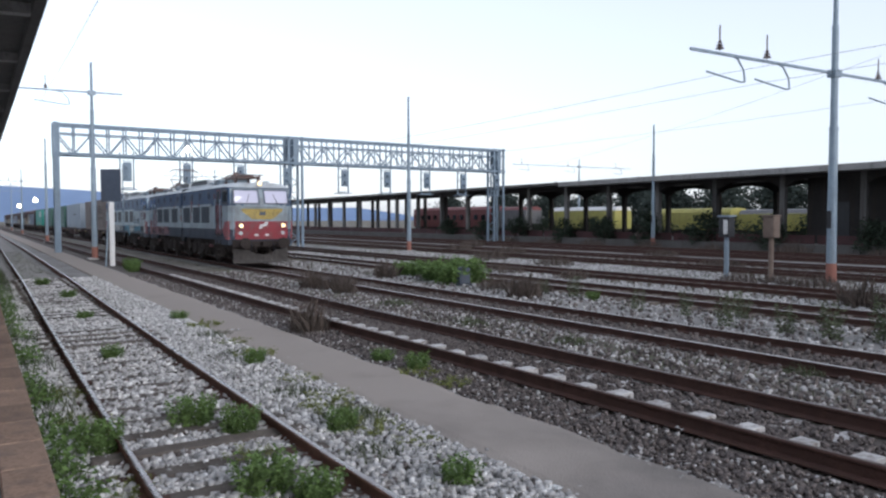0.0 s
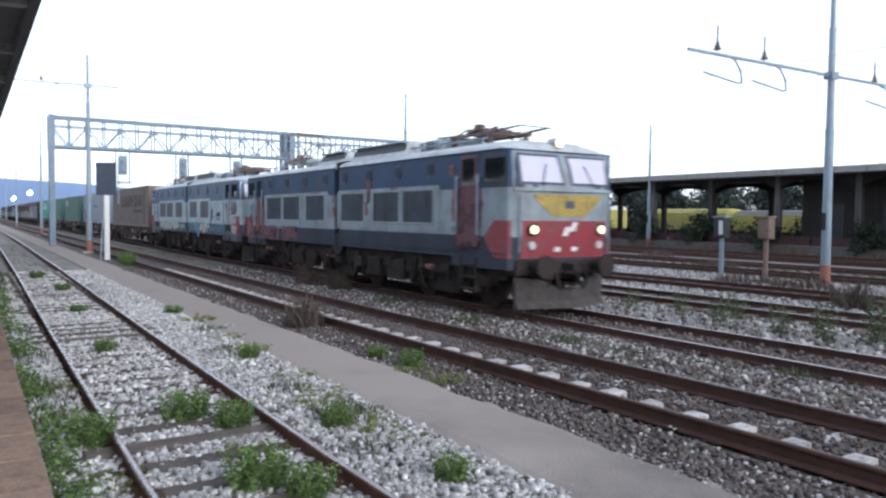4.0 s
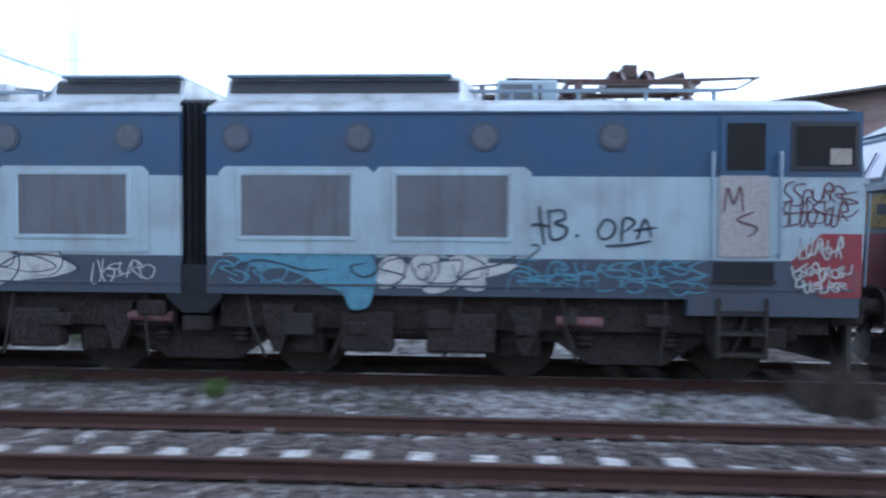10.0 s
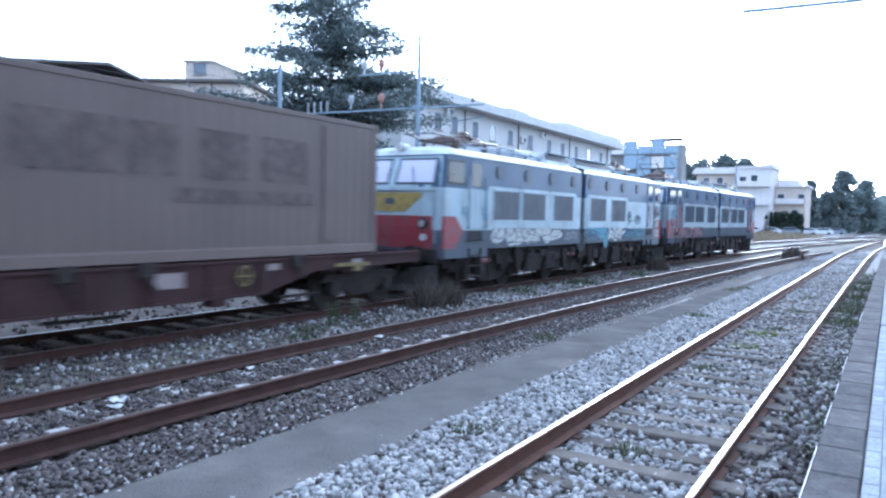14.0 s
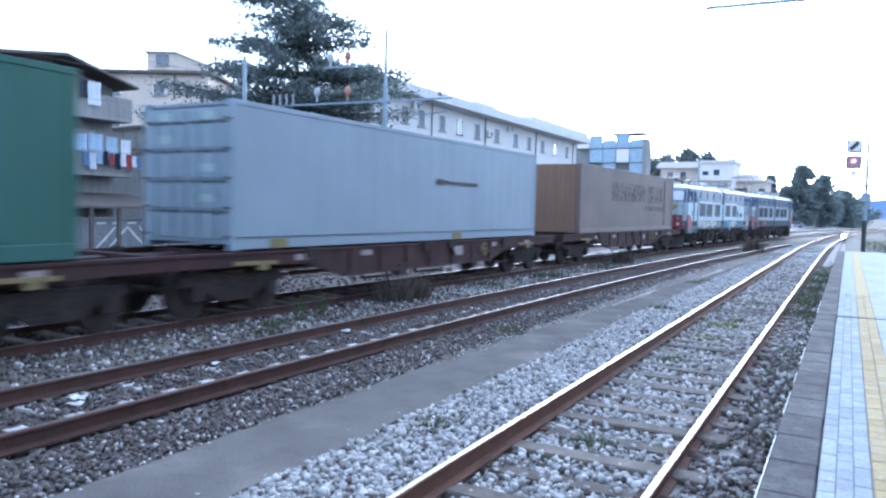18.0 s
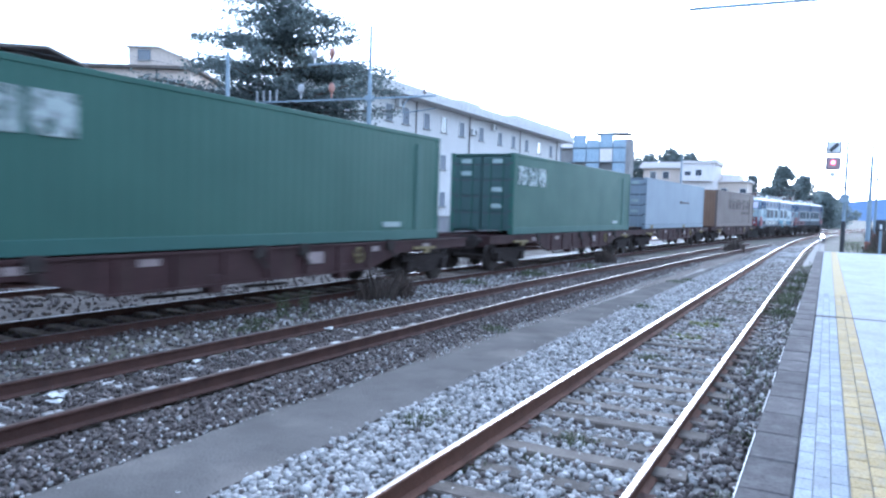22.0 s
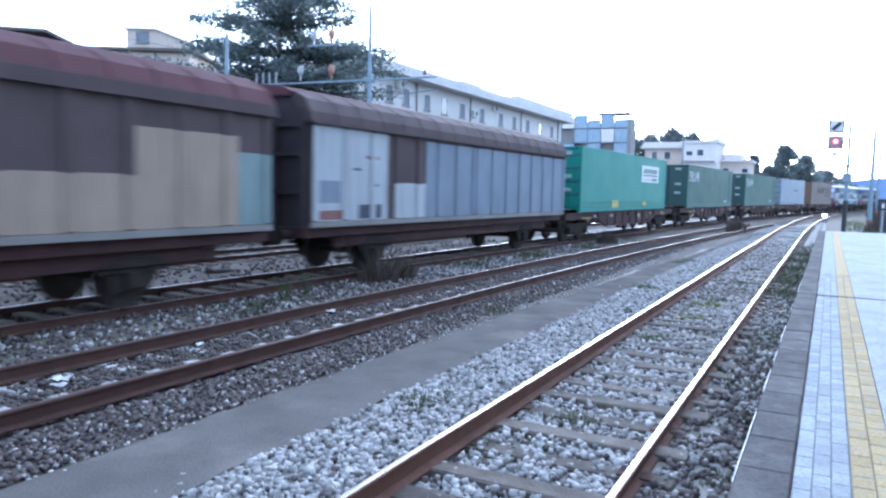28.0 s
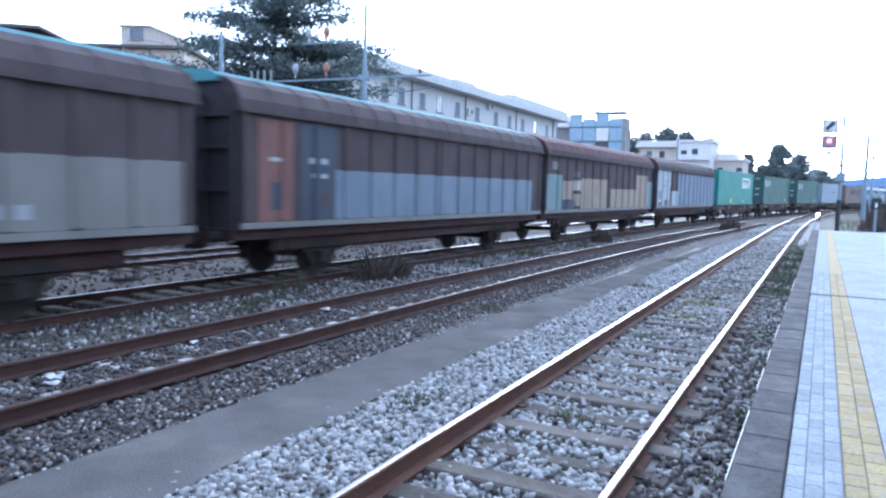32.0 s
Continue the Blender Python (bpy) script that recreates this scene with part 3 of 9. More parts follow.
def wheelset(bm, x, r=0.52, gauge=0.75, z=None):
    z = r if z is None else z
    for s in (-1, 1):
        rod(bm, (x, s * (gauge - 0.07), z), (x, s * (gauge + 0.06), z), r, n=20)
        rod(bm, (x, s * (gauge + 0.06), z), (x, s * (gauge + 0.09), z), r * 0.86, n=20)
        rod(bm, (x, s * gauge, z), (x, s * (gauge + 0.22), z), 0.13, n=12)
        for k in range(4):
            a = k * math.tau / 4
            rod(bm, (x + 0.6 * r * math.cos(a), s * (gauge + 0.08), z + 0.6 * r * math.sin(a)), (x + 0.6 * r * math.cos(a), s * (gauge + 0.1), z + 0.6 * r * math.sin(a)), 0.06, n=8)
    rod(bm, (x, -gauge, z), (x, gauge, z), 0.08, n=10)


def loco_bogie(parent, x):
    b = built("bogie", M_UNDER, lambda bm: box(bm, x - 0.5, x + 0.5, -1.0, 1.0, 0.5, 0.85, 0.02), parent)
    for s in (-1, 1):
        built("side_frame", M_UNDER, lambda bm: (
            box(bm, x - 2.0, x + 2.0, s * 1.08 - 0.07, s * 1.08 + 0.07, 0.55, 0.82, 0.02),
            loft(bm, [[(x + u, s * 1.1 + v, z) for u, z in ((-0.95, 0.56), (-0.5, 0.26), (0.5, 0.26), (0.95, 0.56))] for v in (-0.05, 0.05)])), b)
        for q in (-1, 1):
            built("axle_box", M_UNDER, lambda bm: (box(bm, x + q * 1.42 - 0.28, x + q * 1.42 + 0.28, s * 1.12 - 0.1, s * 1.12 + 0.1, 0.34, 0.74, 0.03), rod(bm, (x + q * 1.42, s * 1.2, 0.53), (x + q * 1.42, s * 1.26, 0.53), 0.15, n=12)), b)
            built("spring", M_UNDER, lambda bm: loft(bm, [[(x + q * 0.55 + r * math.cos(a), s * 1.16 + r * math.sin(a), 0.5 + k * 0.035) for a in np.linspace(0, math.tau, 11)[:-1]] for k in range(11) for r in ((0.12,) if k % 2 else (0.085,))]), b)
    for q in (-1, 1):
        wheel_part(b, x + q * 1.42, 0.52)
    for s in (-1, 1):
        built("brake_cylinder", M_RUSTRED, lambda bm: rod(bm, (x - 0.95, s * 1.33, 0.86), (x - 0.35, s * 1.33, 0.84), 0.07, n=10), b, "faded red brake cylinder")


def pantograph(parent, x, face, raised=0.0):
    """A folded double pantograph lying along the roof; raised lifts its pan to the wire."""
    p = built("pantograph", M_INSUL, lambda bm: (
        [beam(bm, (x - 0.9, s * 0.55, 4.12), (x + 0.9, s * 0.55, 4.12), 0.06, 0.07) for s in (-1, 1)],
        [beam(bm, (x + q * 0.9, -0.6, 4.12), (x + q * 0.9, 0.6, 4.12), 0.06, 0.07) for q in (-1, 1)],
        [rod(bm, (x + q * 0.75, s * 0.55, 3.82), (x + q * 0.75, s * 0.55, 4.12), 0.06, n=8) for s in (-1, 1) for q in (-1, 1)],
        [rod(bm, (x + q * 0.75, s * 0.55, 3.86 + k * 0.07), (x + q * 0.75, s * 0.55, 3.89 + k * 0.07), 0.1, n=8) for s in (-1, 1) for q in (-1, 1) for k in range(3)]), parent, "dark raised pantograph on insulators" if raised else "dark folded pantograph on insulators")
    top = 4.2 + raised
    knee, kz = (1.45, 4.2 + raised * 0.5) if raised else (1.75, 4.2)
    for q in (-1, 1):
        for s in (-1, 1):
            built("lower_arm", M_INSUL, lambda bm: rod(bm, (x + q * 0.35, s * 0.5, 4.14), (x + q * knee, s * 0.42, kz), 0.035, 0.02, 7), p)
            built("upper_arm", M_WIRE, lambda bm: rod(bm, (x + q * knee, s * 0.42, kz), (x + q * 0.12, s * 0.34, top), 0.009, n=6), p)
        built("knee_bar", M_WIRE, lambda bm: rod(bm, (x + q * knee, -0.5, kz), (x + q * knee, 0.5, kz), 0.016, n=6), p)
        built("contact_strip", M_INSUL, lambda bm: (beam(bm, (x + q * 0.17, -0.62, top + 0.05), (x + q * 0.17, 0.62, top + 0.05), 0.07, 0.045),
              [beam(bm, (x + q * 0.17, s * 0.6, top + 0.05), (x + q * 0.17, s * 0.9, top - 0.13), 0.035, 0.03) for s in (-1, 1)]), p)
    built("drive_gear", M_INSUL, lambda bm: (box(bm, x - 0.32, x + 0.32, -0.3, 0.3, 4.1, 4.24, 0.03), rod(bm, (x - 0.25, -0.48, 4.22), (x - 0.25, 0.48, 4.22), 0.08, n=10), rod(bm, (x + 0.25, -0.48, 4.22), (x + 0.25, 0.48, 4.22), 0.08, n=10),
          box(bm, x - 0.12, x + 0.1, -0.42, -0.2, 4.2, 4.4, 0.02), rod(bm, (x + 0.4, -0.35, 4.16), (x + 0.75, -0.35, 4.26), 0.05, n=8)), p, "dark spring and lever gear")
    built("high_voltage_line", M_WIRE, lambda bm: (rod(bm, (x - face * 0.9, -0.7, 4.1), (x - face * 3.4, -0.75, 4.0), 0.014, n=6), [rod(bm, (x - face * (1.3 + k * 0.8), -0.72, 3.8), (x - face * (1.3 + k * 0.8), -0.72, 4.05), 0.04, n=8) for k in range(3)]), p)


def louvre(parent, x0, x1, pale):
    """One ventilation grille of a locomotive side: pale raised surround and a ribbed dark screen, on both sides."""
    for s in (-1, 1):
        y = s * HW
        built("grille_surround", pale, lambda bm: side_plate(bm, [(x0 - 0.3, 1.72), (x1 + 0.3, 1.72), (x1 + 0.3, 2.78), (x1 + 0.22, 2.86), (x0 - 0.22, 2.86), (x0 - 0.3, 2.78)], y, 0.02), parent)
        f = built("grille_frame", pale, lambda bm: [
            (box(bm, a, b, min(y, y + s * 0.035), max(y, y + s * 0.045), c, d, 0.008)) for a, b, c, d in
            ((x0 - 0.06, x0, 1.89, 2.80), (x1, x1 + 0.06, 1.89, 2.80), (x0, x1, 2.74, 2.80), (x0, x1, 1.89, 1.95))], parent)

        def ribs(bm):
            box(bm, x0, x1, min(y, y + s * 0.024), max(y, y + s * 0.024), 1.95, 2.74)
            k = int((x1 - x0) / 0.075)
            for i in range(1, k):
                xx = x0 + (x1 - x0) * i / k
                box(bm, xx - 0.016, xx + 0.016, min(y, y + s * 0.030), max(y, y + s * 0.030), 1.96, 2.73)
        built("grille", M_GRILLE_OLD if pale is M_PALE_OLD else M_GRILLE, ribs, f, "dark grey ribbed ventilation grille")


def build_loco(label, louvres_front, raised_rear=0.0, lamps=False, blind=False):
    worn = {M_PALE: M_PALE_OLD, M_BLUE: M_BLUE_OLD, M_SKIRT: M_SKIRT_OLD} if lamps else {}
    pale, blue = (M_PALE_OLD, M_BLUE_OLD) if lamps else (M_PALE, M_BLUE)
    ob = thing("locomotive", label, "locomotive", "locomotives of the train")
    d = lambda off: 8.6 - off
    for sx, end in ((1, "front"), (-1, "rear")):
        x_in = sx * 0.13
        for name, z0, z1, rows, m in BANDS:
            built(name, worn.get(m, m), lambda bm: loft(bm, [plan_ring(z, b, 0.18, HW, sx) for z, b in rows]), ob)
        built("cab_skirt", worn.get(M_SKIRT, M_SKIRT), lambda bm: loft(bm, [plan_ring(z, b, 6.45, HW, sx) for z, b in ((0.97, 0.08), (1.18, 0.13))]), ob)
        # roof: rounded eaves up to a flat crown, drawn in over the cab
        prof = [(-HW, 3.56), (-1.42, 3.66), (-1.2, 3.76), (-0.8, 3.83), (0.8, 3.83), (1.2, 3.76), (1.42, 3.66), (HW, 3.56)]

        def roof(bm):
            secs = []
            for x, k in ((0.18, 1.0), (7.2, 1.0), (8.1, 0.9), (8.42, 0.5), (8.56, 0.0)):
                secs.append([(sx * x, y * (1 if k > 0.5 else 0.97), 3.56 + (z - 3.56) * k) for y, z in prof])
            loft(bm, secs)
        r = built("roof", M_ROOF, roof, ob)
        built("roof_walkway", M_GALV, lambda bm: (
            [beam(bm, (sx * 0.5, s * 0.95, 3.93), (sx * 7.0, s * 0.95, 3.93), 0.05, 0.04) for s in (-1, 1)],
            [rod(bm, (sx * (0.6 + k * 0.9), s * 0.95, 3.78), (sx * (0.6 + k * 0.9), s * 0.95, 3.93), 0.03, n=6) for s in (-1, 1) for k in range(8)]), r)
        # cab windows, door, rails and steps
        for s in (-1, 1):
            y = s * HW
            lo, hi = min(y, y + s * 0.012), max(y, y + s * 0.012)
            w = built("cab_window", M_BLACK, lambda bm: box(bm, *sorted((sx * (8.6 - 0.06), sx * (8.6 - 0.9))), lo, hi, 2.82, 3.44, 0.004), ob)
            built("pane", M_GLASS, lambda bm: box(bm, *sorted((sx * (8.6 - 0.12), sx * (8.6 - 0.84))), min(y, y + s * 0.018), max(y, y + s * 0.018), 2.88, 3.38), w)
            if blind:
                # A patch on the pane paints the light from the far side.
                built("blind", M_SEE_THROUGH, lambda bm: box(bm, *sorted((sx * (8.6 - 0.16), sx * (8.6 - 0.42))), min(y, y + s * 0.022), max(y, y + s * 0.022), 2.9, 3.1), w, "pale patch painted as light seen through the cab")
            dr = built("door", M_MAROON if not blind else M_SMEAR if sx > 0 else pale, lambda bm: box(bm, *sorted((sx * (8.6 - 1.15), sx * (8.6 - 1.78))), min(y, y + s * 0.016), max(y, y + s * 0.016), 1.72, 3.5, 0.006), ob)
            built("door_top", M_MAROON if not blind and sx > 0 else blue, lambda bm: box(bm, *sorted((sx * (8.6 - 1.15), sx * (8.6 - 1.78))), min(y, y + s * 0.019), max(y, y + s * 0.019), 2.76, 3.498), dr)
            built("door_window", M_GLASS, lambda bm: box(bm, *sorted((sx * (8.6 - 1.22), sx * (8.6 - 1.7))), min(y, y + s * 0.024), max(y, y + s * 0.024), 2.82, 3.42), dr)
            for q in (1.04, 1.88):
                built("handrail", M_GALV, lambda bm: (rod(bm, (sx * (8.6 - q), y + s * 0.07, 1.7), (sx * (8.6 - q), y + s * 0.07, 3.06), 0.025, n=8),
                                                      [rod(bm, (sx * (8.6 - q), y, zz), (sx * (8.6 - q), y + s * 0.07, zz), 0.018, n=6) for zz in (1.75, 3.0)]), dr)
            # No hollow is cut: a flat black plate paints the recess's shade.
            built("step_recess", M_BELLOWS, lambda bm: box(bm, *sorted((sx * (8.6 - 1.08), sx * (8.6 - 1.84))), min(y, y + s * 0.006), max(y, y + s * 0.006), 1.42, 1.66), dr, "black patch painted as a shaded step recess")
            built("recess_tread", M_PLOUGH, lambda bm: box(bm, *sorted((sx * (8.6 - 1.06), sx * (8.6 - 1.86))), *sorted((y - s * 0.02, y + s * 0.05)), 1.40, 1.43), dr)
            for z in (0.45, 0.72, 1.0):
                built("step", M_PLOUGH, lambda bm: box(bm, *sorted((sx * (8.6 - 1.16), sx * (8.6 - 1.76))), *sorted((y - s * 0.16, y + s * 0.03)), z, z + 0.04), dr)
            for q in (1.14, 1.74):
                built("ladder_stile", M_PLOUGH, lambda bm: box(bm, *sorted((sx * (8.6 - q), sx * (8.6 - q - 0.04))), *sorted((y - s * 0.12, y + s * 0.035)), 0.42, 1.2), dr)
        # nose: red foot with its side arrow, yellow shield, two windscreens, lamps
        built("red_nose_panel", M_RED, lambda bm: nose_patch(bm, np.linspace(-1.47, 1.47, 11), (1.22, 1.5, 1.75, 2.03), sx, 0.012), ob)
        for s in (-1, 1):
            built("red_arrow", M_RED if sx > 0 or not lamps else M_RUSTRED, lambda bm: side_plate(bm, [(sx * 8.6, 1.22), (sx * 8.6, 2.03), (sx * 8.1, 2.03), (sx * 7.72, 1.66), (sx * 8.1, 1.22)], s * HW), ob)
            sc = built("windscreen", M_SKIRT, lambda bm: nose_patch(bm, sorted((s * 0.1, s * 0.5, s * 0.9, s * 1.3)), (2.8, 3.15, 3.48), sx, 0.02), ob)
            built("pane", M_SCREEN_SKY, lambda bm: nose_patch(bm, sorted((s * 0.17, s * 0.5, s * 0.88, s * 1.22)), (2.86, 3.15, 3.42), sx, 0.03), sc)
            hl = built("headlamp", M_BLACK, lambda bm: rod(bm, nose_pt(s * 0.98, 1.84, sx, -0.1), nose_pt(s * 0.98, 1.84, sx, 0.06), 0.14, n=16), ob)
            built("lens", M_LAMP if lamps and sx > 0 else M_LENS, lambda bm: rod(bm, nose_pt(s * 0.98, 1.84, sx, 0.05), nose_pt(s * 0.98, 1.84, sx, 0.075), 0.09, n=16), hl)
            bu = built("buffer", M_UNDER, lambda bm: rod(bm, (sx * 8.6, s * 0.88, 1.05), (sx * 9.1, s * 0.88, 1.05), 0.12, n=12), ob)
            built("buffer_plate", M_UNDER, lambda bm: rod(bm, (sx * 9.1, s * 0.88, 1.05), (sx * 9.15, s * 0.88, 1.05), 0.25, n=18), bu)
        built("nose_shield", M_NOSEYEL, lambda bm: loft(bm, [[nose_pt(y * (0.98 if z > 2.5 else 0.95 - 0.48 * (2.5 - z) / 0.38), z, sx, pr) for z in (2.12, 2.3, 2.5, 2.6)] for y, pr in ((-1.0, -0.02), (-1.0, 0.014), (-0.5, 0.014), (0.0, 0.014), (0.5, 0.014), (1.0, 0.014), (1.0, -0.02))], False), ob, "faded yellow nose shield")
        built("shield_badge", M_SKIRT, lambda bm: nose_patch(bm, (-0.14, 0.14), (2.3, 2.46), sx, 0.022), ob)
        built("windscreen_surround", pale, lambda bm: nose_patch(bm, np.linspace(-1.4, 1.4, 9), (2.74, 3.1, 3.52), sx, 0.01), ob)
        built("nose_ledge", pale, lambda bm: nose_patch(bm, np.linspace(-1.42, 1.42, 9), (2.66, 2.74), sx, 0.07), ob, "pale ledge under the windscreens")
        for s in (-1, 1):
            built("wiper", M_BLACK, lambda bm: rod(bm, nose_pt(s * 0.75, 2.76, sx, 0.06), nose_pt(s * 0.55, 3.25, sx, 0.06), 0.012, n=5), ob)
            built("marker_lamp", M_ROOF, lambda bm: rod(bm, nose_pt(s * 0.98, 1.5, sx, -0.05), nose_pt(s * 0.98, 1.5, sx, 0.045), 0.09, n=12), ob)
            built("nose_handrail", M_GALV, lambda bm: rod(bm, nose_pt(s * 1.3, 1.35, sx, 0.06), nose_pt(s * 1.3, 2.55, sx, 0.06), 0.018, n=6), ob)
            built("air_hose", M_BELLOWS, lambda bm: (rod(bm, nose_pt(s * 0.5, 1.1, sx, 0.02), nose_pt(s * 0.52, 0.95, sx, 0.2), 0.025, n=6), rod(bm, nose_pt(s * 0.52, 0.95, sx, 0.2), nose_pt(s * 0.55, 0.6, sx, 0.16), 0.025, n=6)), ob)
        if sx > 0 and lamps:
            for a, z in ((-0.17, 1.7), (0.03, 1.8)):
                built("nose_emblem", M_WHITE, lambda bm: loft(bm, [[nose_pt(a + u, z + v, sx, pr) for u, v in ((0.0, 0.0), (0.15, 0.0), (0.24, 0.2), (0.09, 0.2))] for pr in (-0.01, 0.022)]), ob, "pale slanted emblem")
            for a in (-0.35, 0.15):
                built("number_plate", M_WHITE, lambda bm: nose_patch(bm, (a, a + 0.17), (1.36, 1.46), sx, 0.02), ob)
        tl = built("top_lamp", M_ROOF, lambda bm: rod(bm, (sx * 8.2, 0, 3.76), (sx * 8.5, 0, 3.76), 0.12, n=14), ob)
        built("lens", M_LAMP if lamps and sx > 0 else M_LENS, lambda bm: rod(bm, (sx * 8.5, 0, 3.76), (sx * 8.52, 0, 3.76), 0.1, n=14), tl)
        built("coupler", M_UNDER, lambda bm: (box(bm, *sorted((sx * 8.6, sx * 9.1)), -0.07, 0.07, 0.95, 1.1), [rod(bm, (sx * 8.7, s * 0.3, 1.0), (sx * 9.0, s * 0.34, 0.55), 0.03, n=6) for s in (-1, 1)]), ob)
        built("headstock", M_UNDER, lambda bm: box(bm, *sorted((sx * 8.3, sx * 8.72)), -1.35, 1.35, 0.85, 1.2, 0.02), ob)
        built("snow_plough", M_PLOUGHFACE, lambda bm: loft(bm, [[(sx * (8.98 - 0.38 * abs(q) + (0.1 if z < 0.3 else 0.0)), q * 1.28, z) for z in (0.14, 0.3, 0.66 + 0.16 * abs(q) - (0.14 if abs(q) < 0.3 else 0.0))] + [(sx * (8.92 - 0.38 * abs(q)), q * 1.28, z) for z in (0.66 + 0.16 * abs(q) - (0.14 if abs(q) < 0.3 else 0.0), 0.14)] for q in np.linspace(-1, 1, 9)]), ob, "grimy pale snow plough")
        for s in (-1, 1):
            built("plough_stay", M_UNDER, lambda bm: beam(bm, (sx * 8.5, s * 0.75, 0.95), (sx * 8.72, s * 0.75, 0.4), 0.08, 0.08), ob)
        pantograph(ob, sx * 5.9, sx, raised_rear if sx < 0 else 0.0)
        # raised roof housings
        HL = 3.5 if sx > 0 else 2.1
        h = built("roof_housing", M_ROOF, lambda bm: loft(bm, [[(sx * x, y, z) for y, z in ((-1.12 * k, 3.74), (-0.98 * k, 3.8 + 0.3 * e), (-0.9 * k, 3.83 + 0.3 * e), (0.9 * k, 3.83 + 0.3 * e), (0.98 * k, 3.8 + 0.3 * e), (1.12 * k, 3.74))] for x, k, e in ((0.3, 1.0, 0.9), (0.4, 1.0, 1.0), (HL, 1.0, 1.0), (HL + 0.3, 0.9, 0.3))]), ob, "long grey roof housing with dark vents")
        for s in (-1, 1):
            built("vent", M_BLACK, lambda bm: loft(bm, [[(sx * x, s * y, z) for x, y, z in ((0.36, 1.085, 3.9), (HL, 1.085, 3.9), (HL, 1.03, 4.06), (0.36, 1.03, 4.06))], [(sx * x, s * y, z) for x, y, z in ((0.36, 1.0, 3.9), (HL, 1.0, 3.9), (HL, 0.95, 4.06), (0.36, 0.95, 4.06))]]), h)
        built("roof_cover", M_GALV, lambda bm: box(bm, *sorted((sx * 0.32, sx * (HL - 0.1))), -1.12, 1.12, 4.1, 4.14, 0.01), h, "loose sheet-metal cover")
        if sx < 0:
            built("roof_box", M_ROOF, lambda bm: box(bm, -3.9, -2.9, -0.9, 0.9, 3.8, 4.08, 0.03), ob)
        if sx > 0:
            h2 = built("roof_cooler", M_PALE, lambda bm: box(bm, 4.0, 4.85, -0.75, 0.75, 3.8, 4.12, 0.03), ob)
            for s in (-1, 1):
                built("vent", M_GRILLE, lambda bm: box(bm, 4.05, 4.5, s * 0.75 - 0.005, s * 0.75 + 0.005, 3.86, 4.06), h2)
    built("bellows", M_BELLOWS, lambda bm: loft(bm, [[(x, -w, 0.9), (x, w, 0.9), (x, w, 3.72), (x, w - 0.15, 3.78), (x, -w + 0.15, 3.78), (x, -w, 3.72)] for x, w in zip(np.linspace(-0.2, 0.2, 9), (1.42, 1.34, 1.42, 1.34, 1.42, 1.34, 1.42, 1.34, 1.42))]), ob, "black corridor bellows between the two bodies")
    for s in (-1, 1):
        built("joint_cover", M_BELLOWS, lambda bm: loft(bm, [[(x, s * 1.35 + v, z) for x, z in ((-0.38, 1.5), (-0.28, 1.56), (0.28, 1.56), (0.38, 1.5), (0.38, 1.12), (0.16, 0.92), (-0.16, 0.92), (-0.38, 1.12))] for v in (-0.12, 0.15)]), ob, "black cover over the joint")
    for x0, x1 in louvres_front:
        louvre(ob, d(x1), d(x0), pale)
    for x0, x1 in ((9.5, 10.98), (11.6, 13.08), (13.34, 14.8)):
        louvre(ob, d(x1), d(x0), pale)
    for off in (3.12, 4.76, 6.39, 8.01, 9.48, 11.15, 12.82, 14.51):
        for s in (-1, 1):
            y = s * HW
            ph = built("porthole", M_SKIRT, lambda bm: rod(bm, (d(off), y - s * 0.02, 3.25), (d(off), y + s * 0.02, 3.25), 0.19, n=20), ob)
            built("pane", M_PORT_OLD if lamps else M_PORT, lambda bm: rod(bm, (d(off), y, 3.25), (d(off), y + s * 0.028, 3.25), 0.15, n=20), ph)
    built("sole_bar", M_UNDER, lambda bm: (box(bm, -8.3, -0.3, -1.3, 1.3, 0.72, 1.2), box(bm, 0.3, 8.3, -1.3, 1.3, 0.72, 1.2)), ob)
    each("battery_box", M_UNDER, [lambda bm, x=x, w=w, s=s: box(bm, x, x + w, s * 1.28 - 0.14, s * 1.28 + 0.14, 0.42, 0.95, 0.03) for s in (-1, 1) for x, w in ((3.1, 0.9), (1.95, 0.7), (-2.6, 0.7), (-3.9, 0.9))], ob)
    for x in (-5.75, 0.0, 5.75):
        loco_bogie(ob, x)
    rg = random.Random(17)
    for s in (-1, 1):
        for x in (-7.6, -3.2, -2.6, 2.5, 3.3, 7.5):
            built("air_reservoir", M_UNDER, lambda bm: rod(bm, (x - 0.42, s * 1.12, 0.7), (x + 0.42, s * 1.12, 0.7), 0.15, n=12), ob)
        for k in range(16):
            x, w, z = -8.0 + k + rg.uniform(-0.2, 0.3), rg.uniform(0.12, 0.45), rg.uniform(0.55, 0.9)
            built("equipment_box", M_PLOUGH if k % 4 == 1 else M_UNDER, lambda bm: box(bm, x, x + w, s * 1.33 - 0.12, s * 1.33 + rg.uniform(0.02, 0.12), z, z + rg.uniform(0.14, 0.3), 0.015), ob)
        for k in range(12):
            x, dx = -7.9 + k * 1.4 + rg.uniform(-0.3, 0.3), rg.uniform(-0.3, 0.3)
            built("pipe", M_PLOUGH, lambda bm: (rod(bm, (x, s * 1.4, 1.16), (x + dx * 0.3, s * 1.42, 0.75), 0.022, n=6), rod(bm, (x + dx * 0.3, s * 1.42, 0.75), (x + dx, s * 1.36, 0.32), 0.022, n=6)), ob)
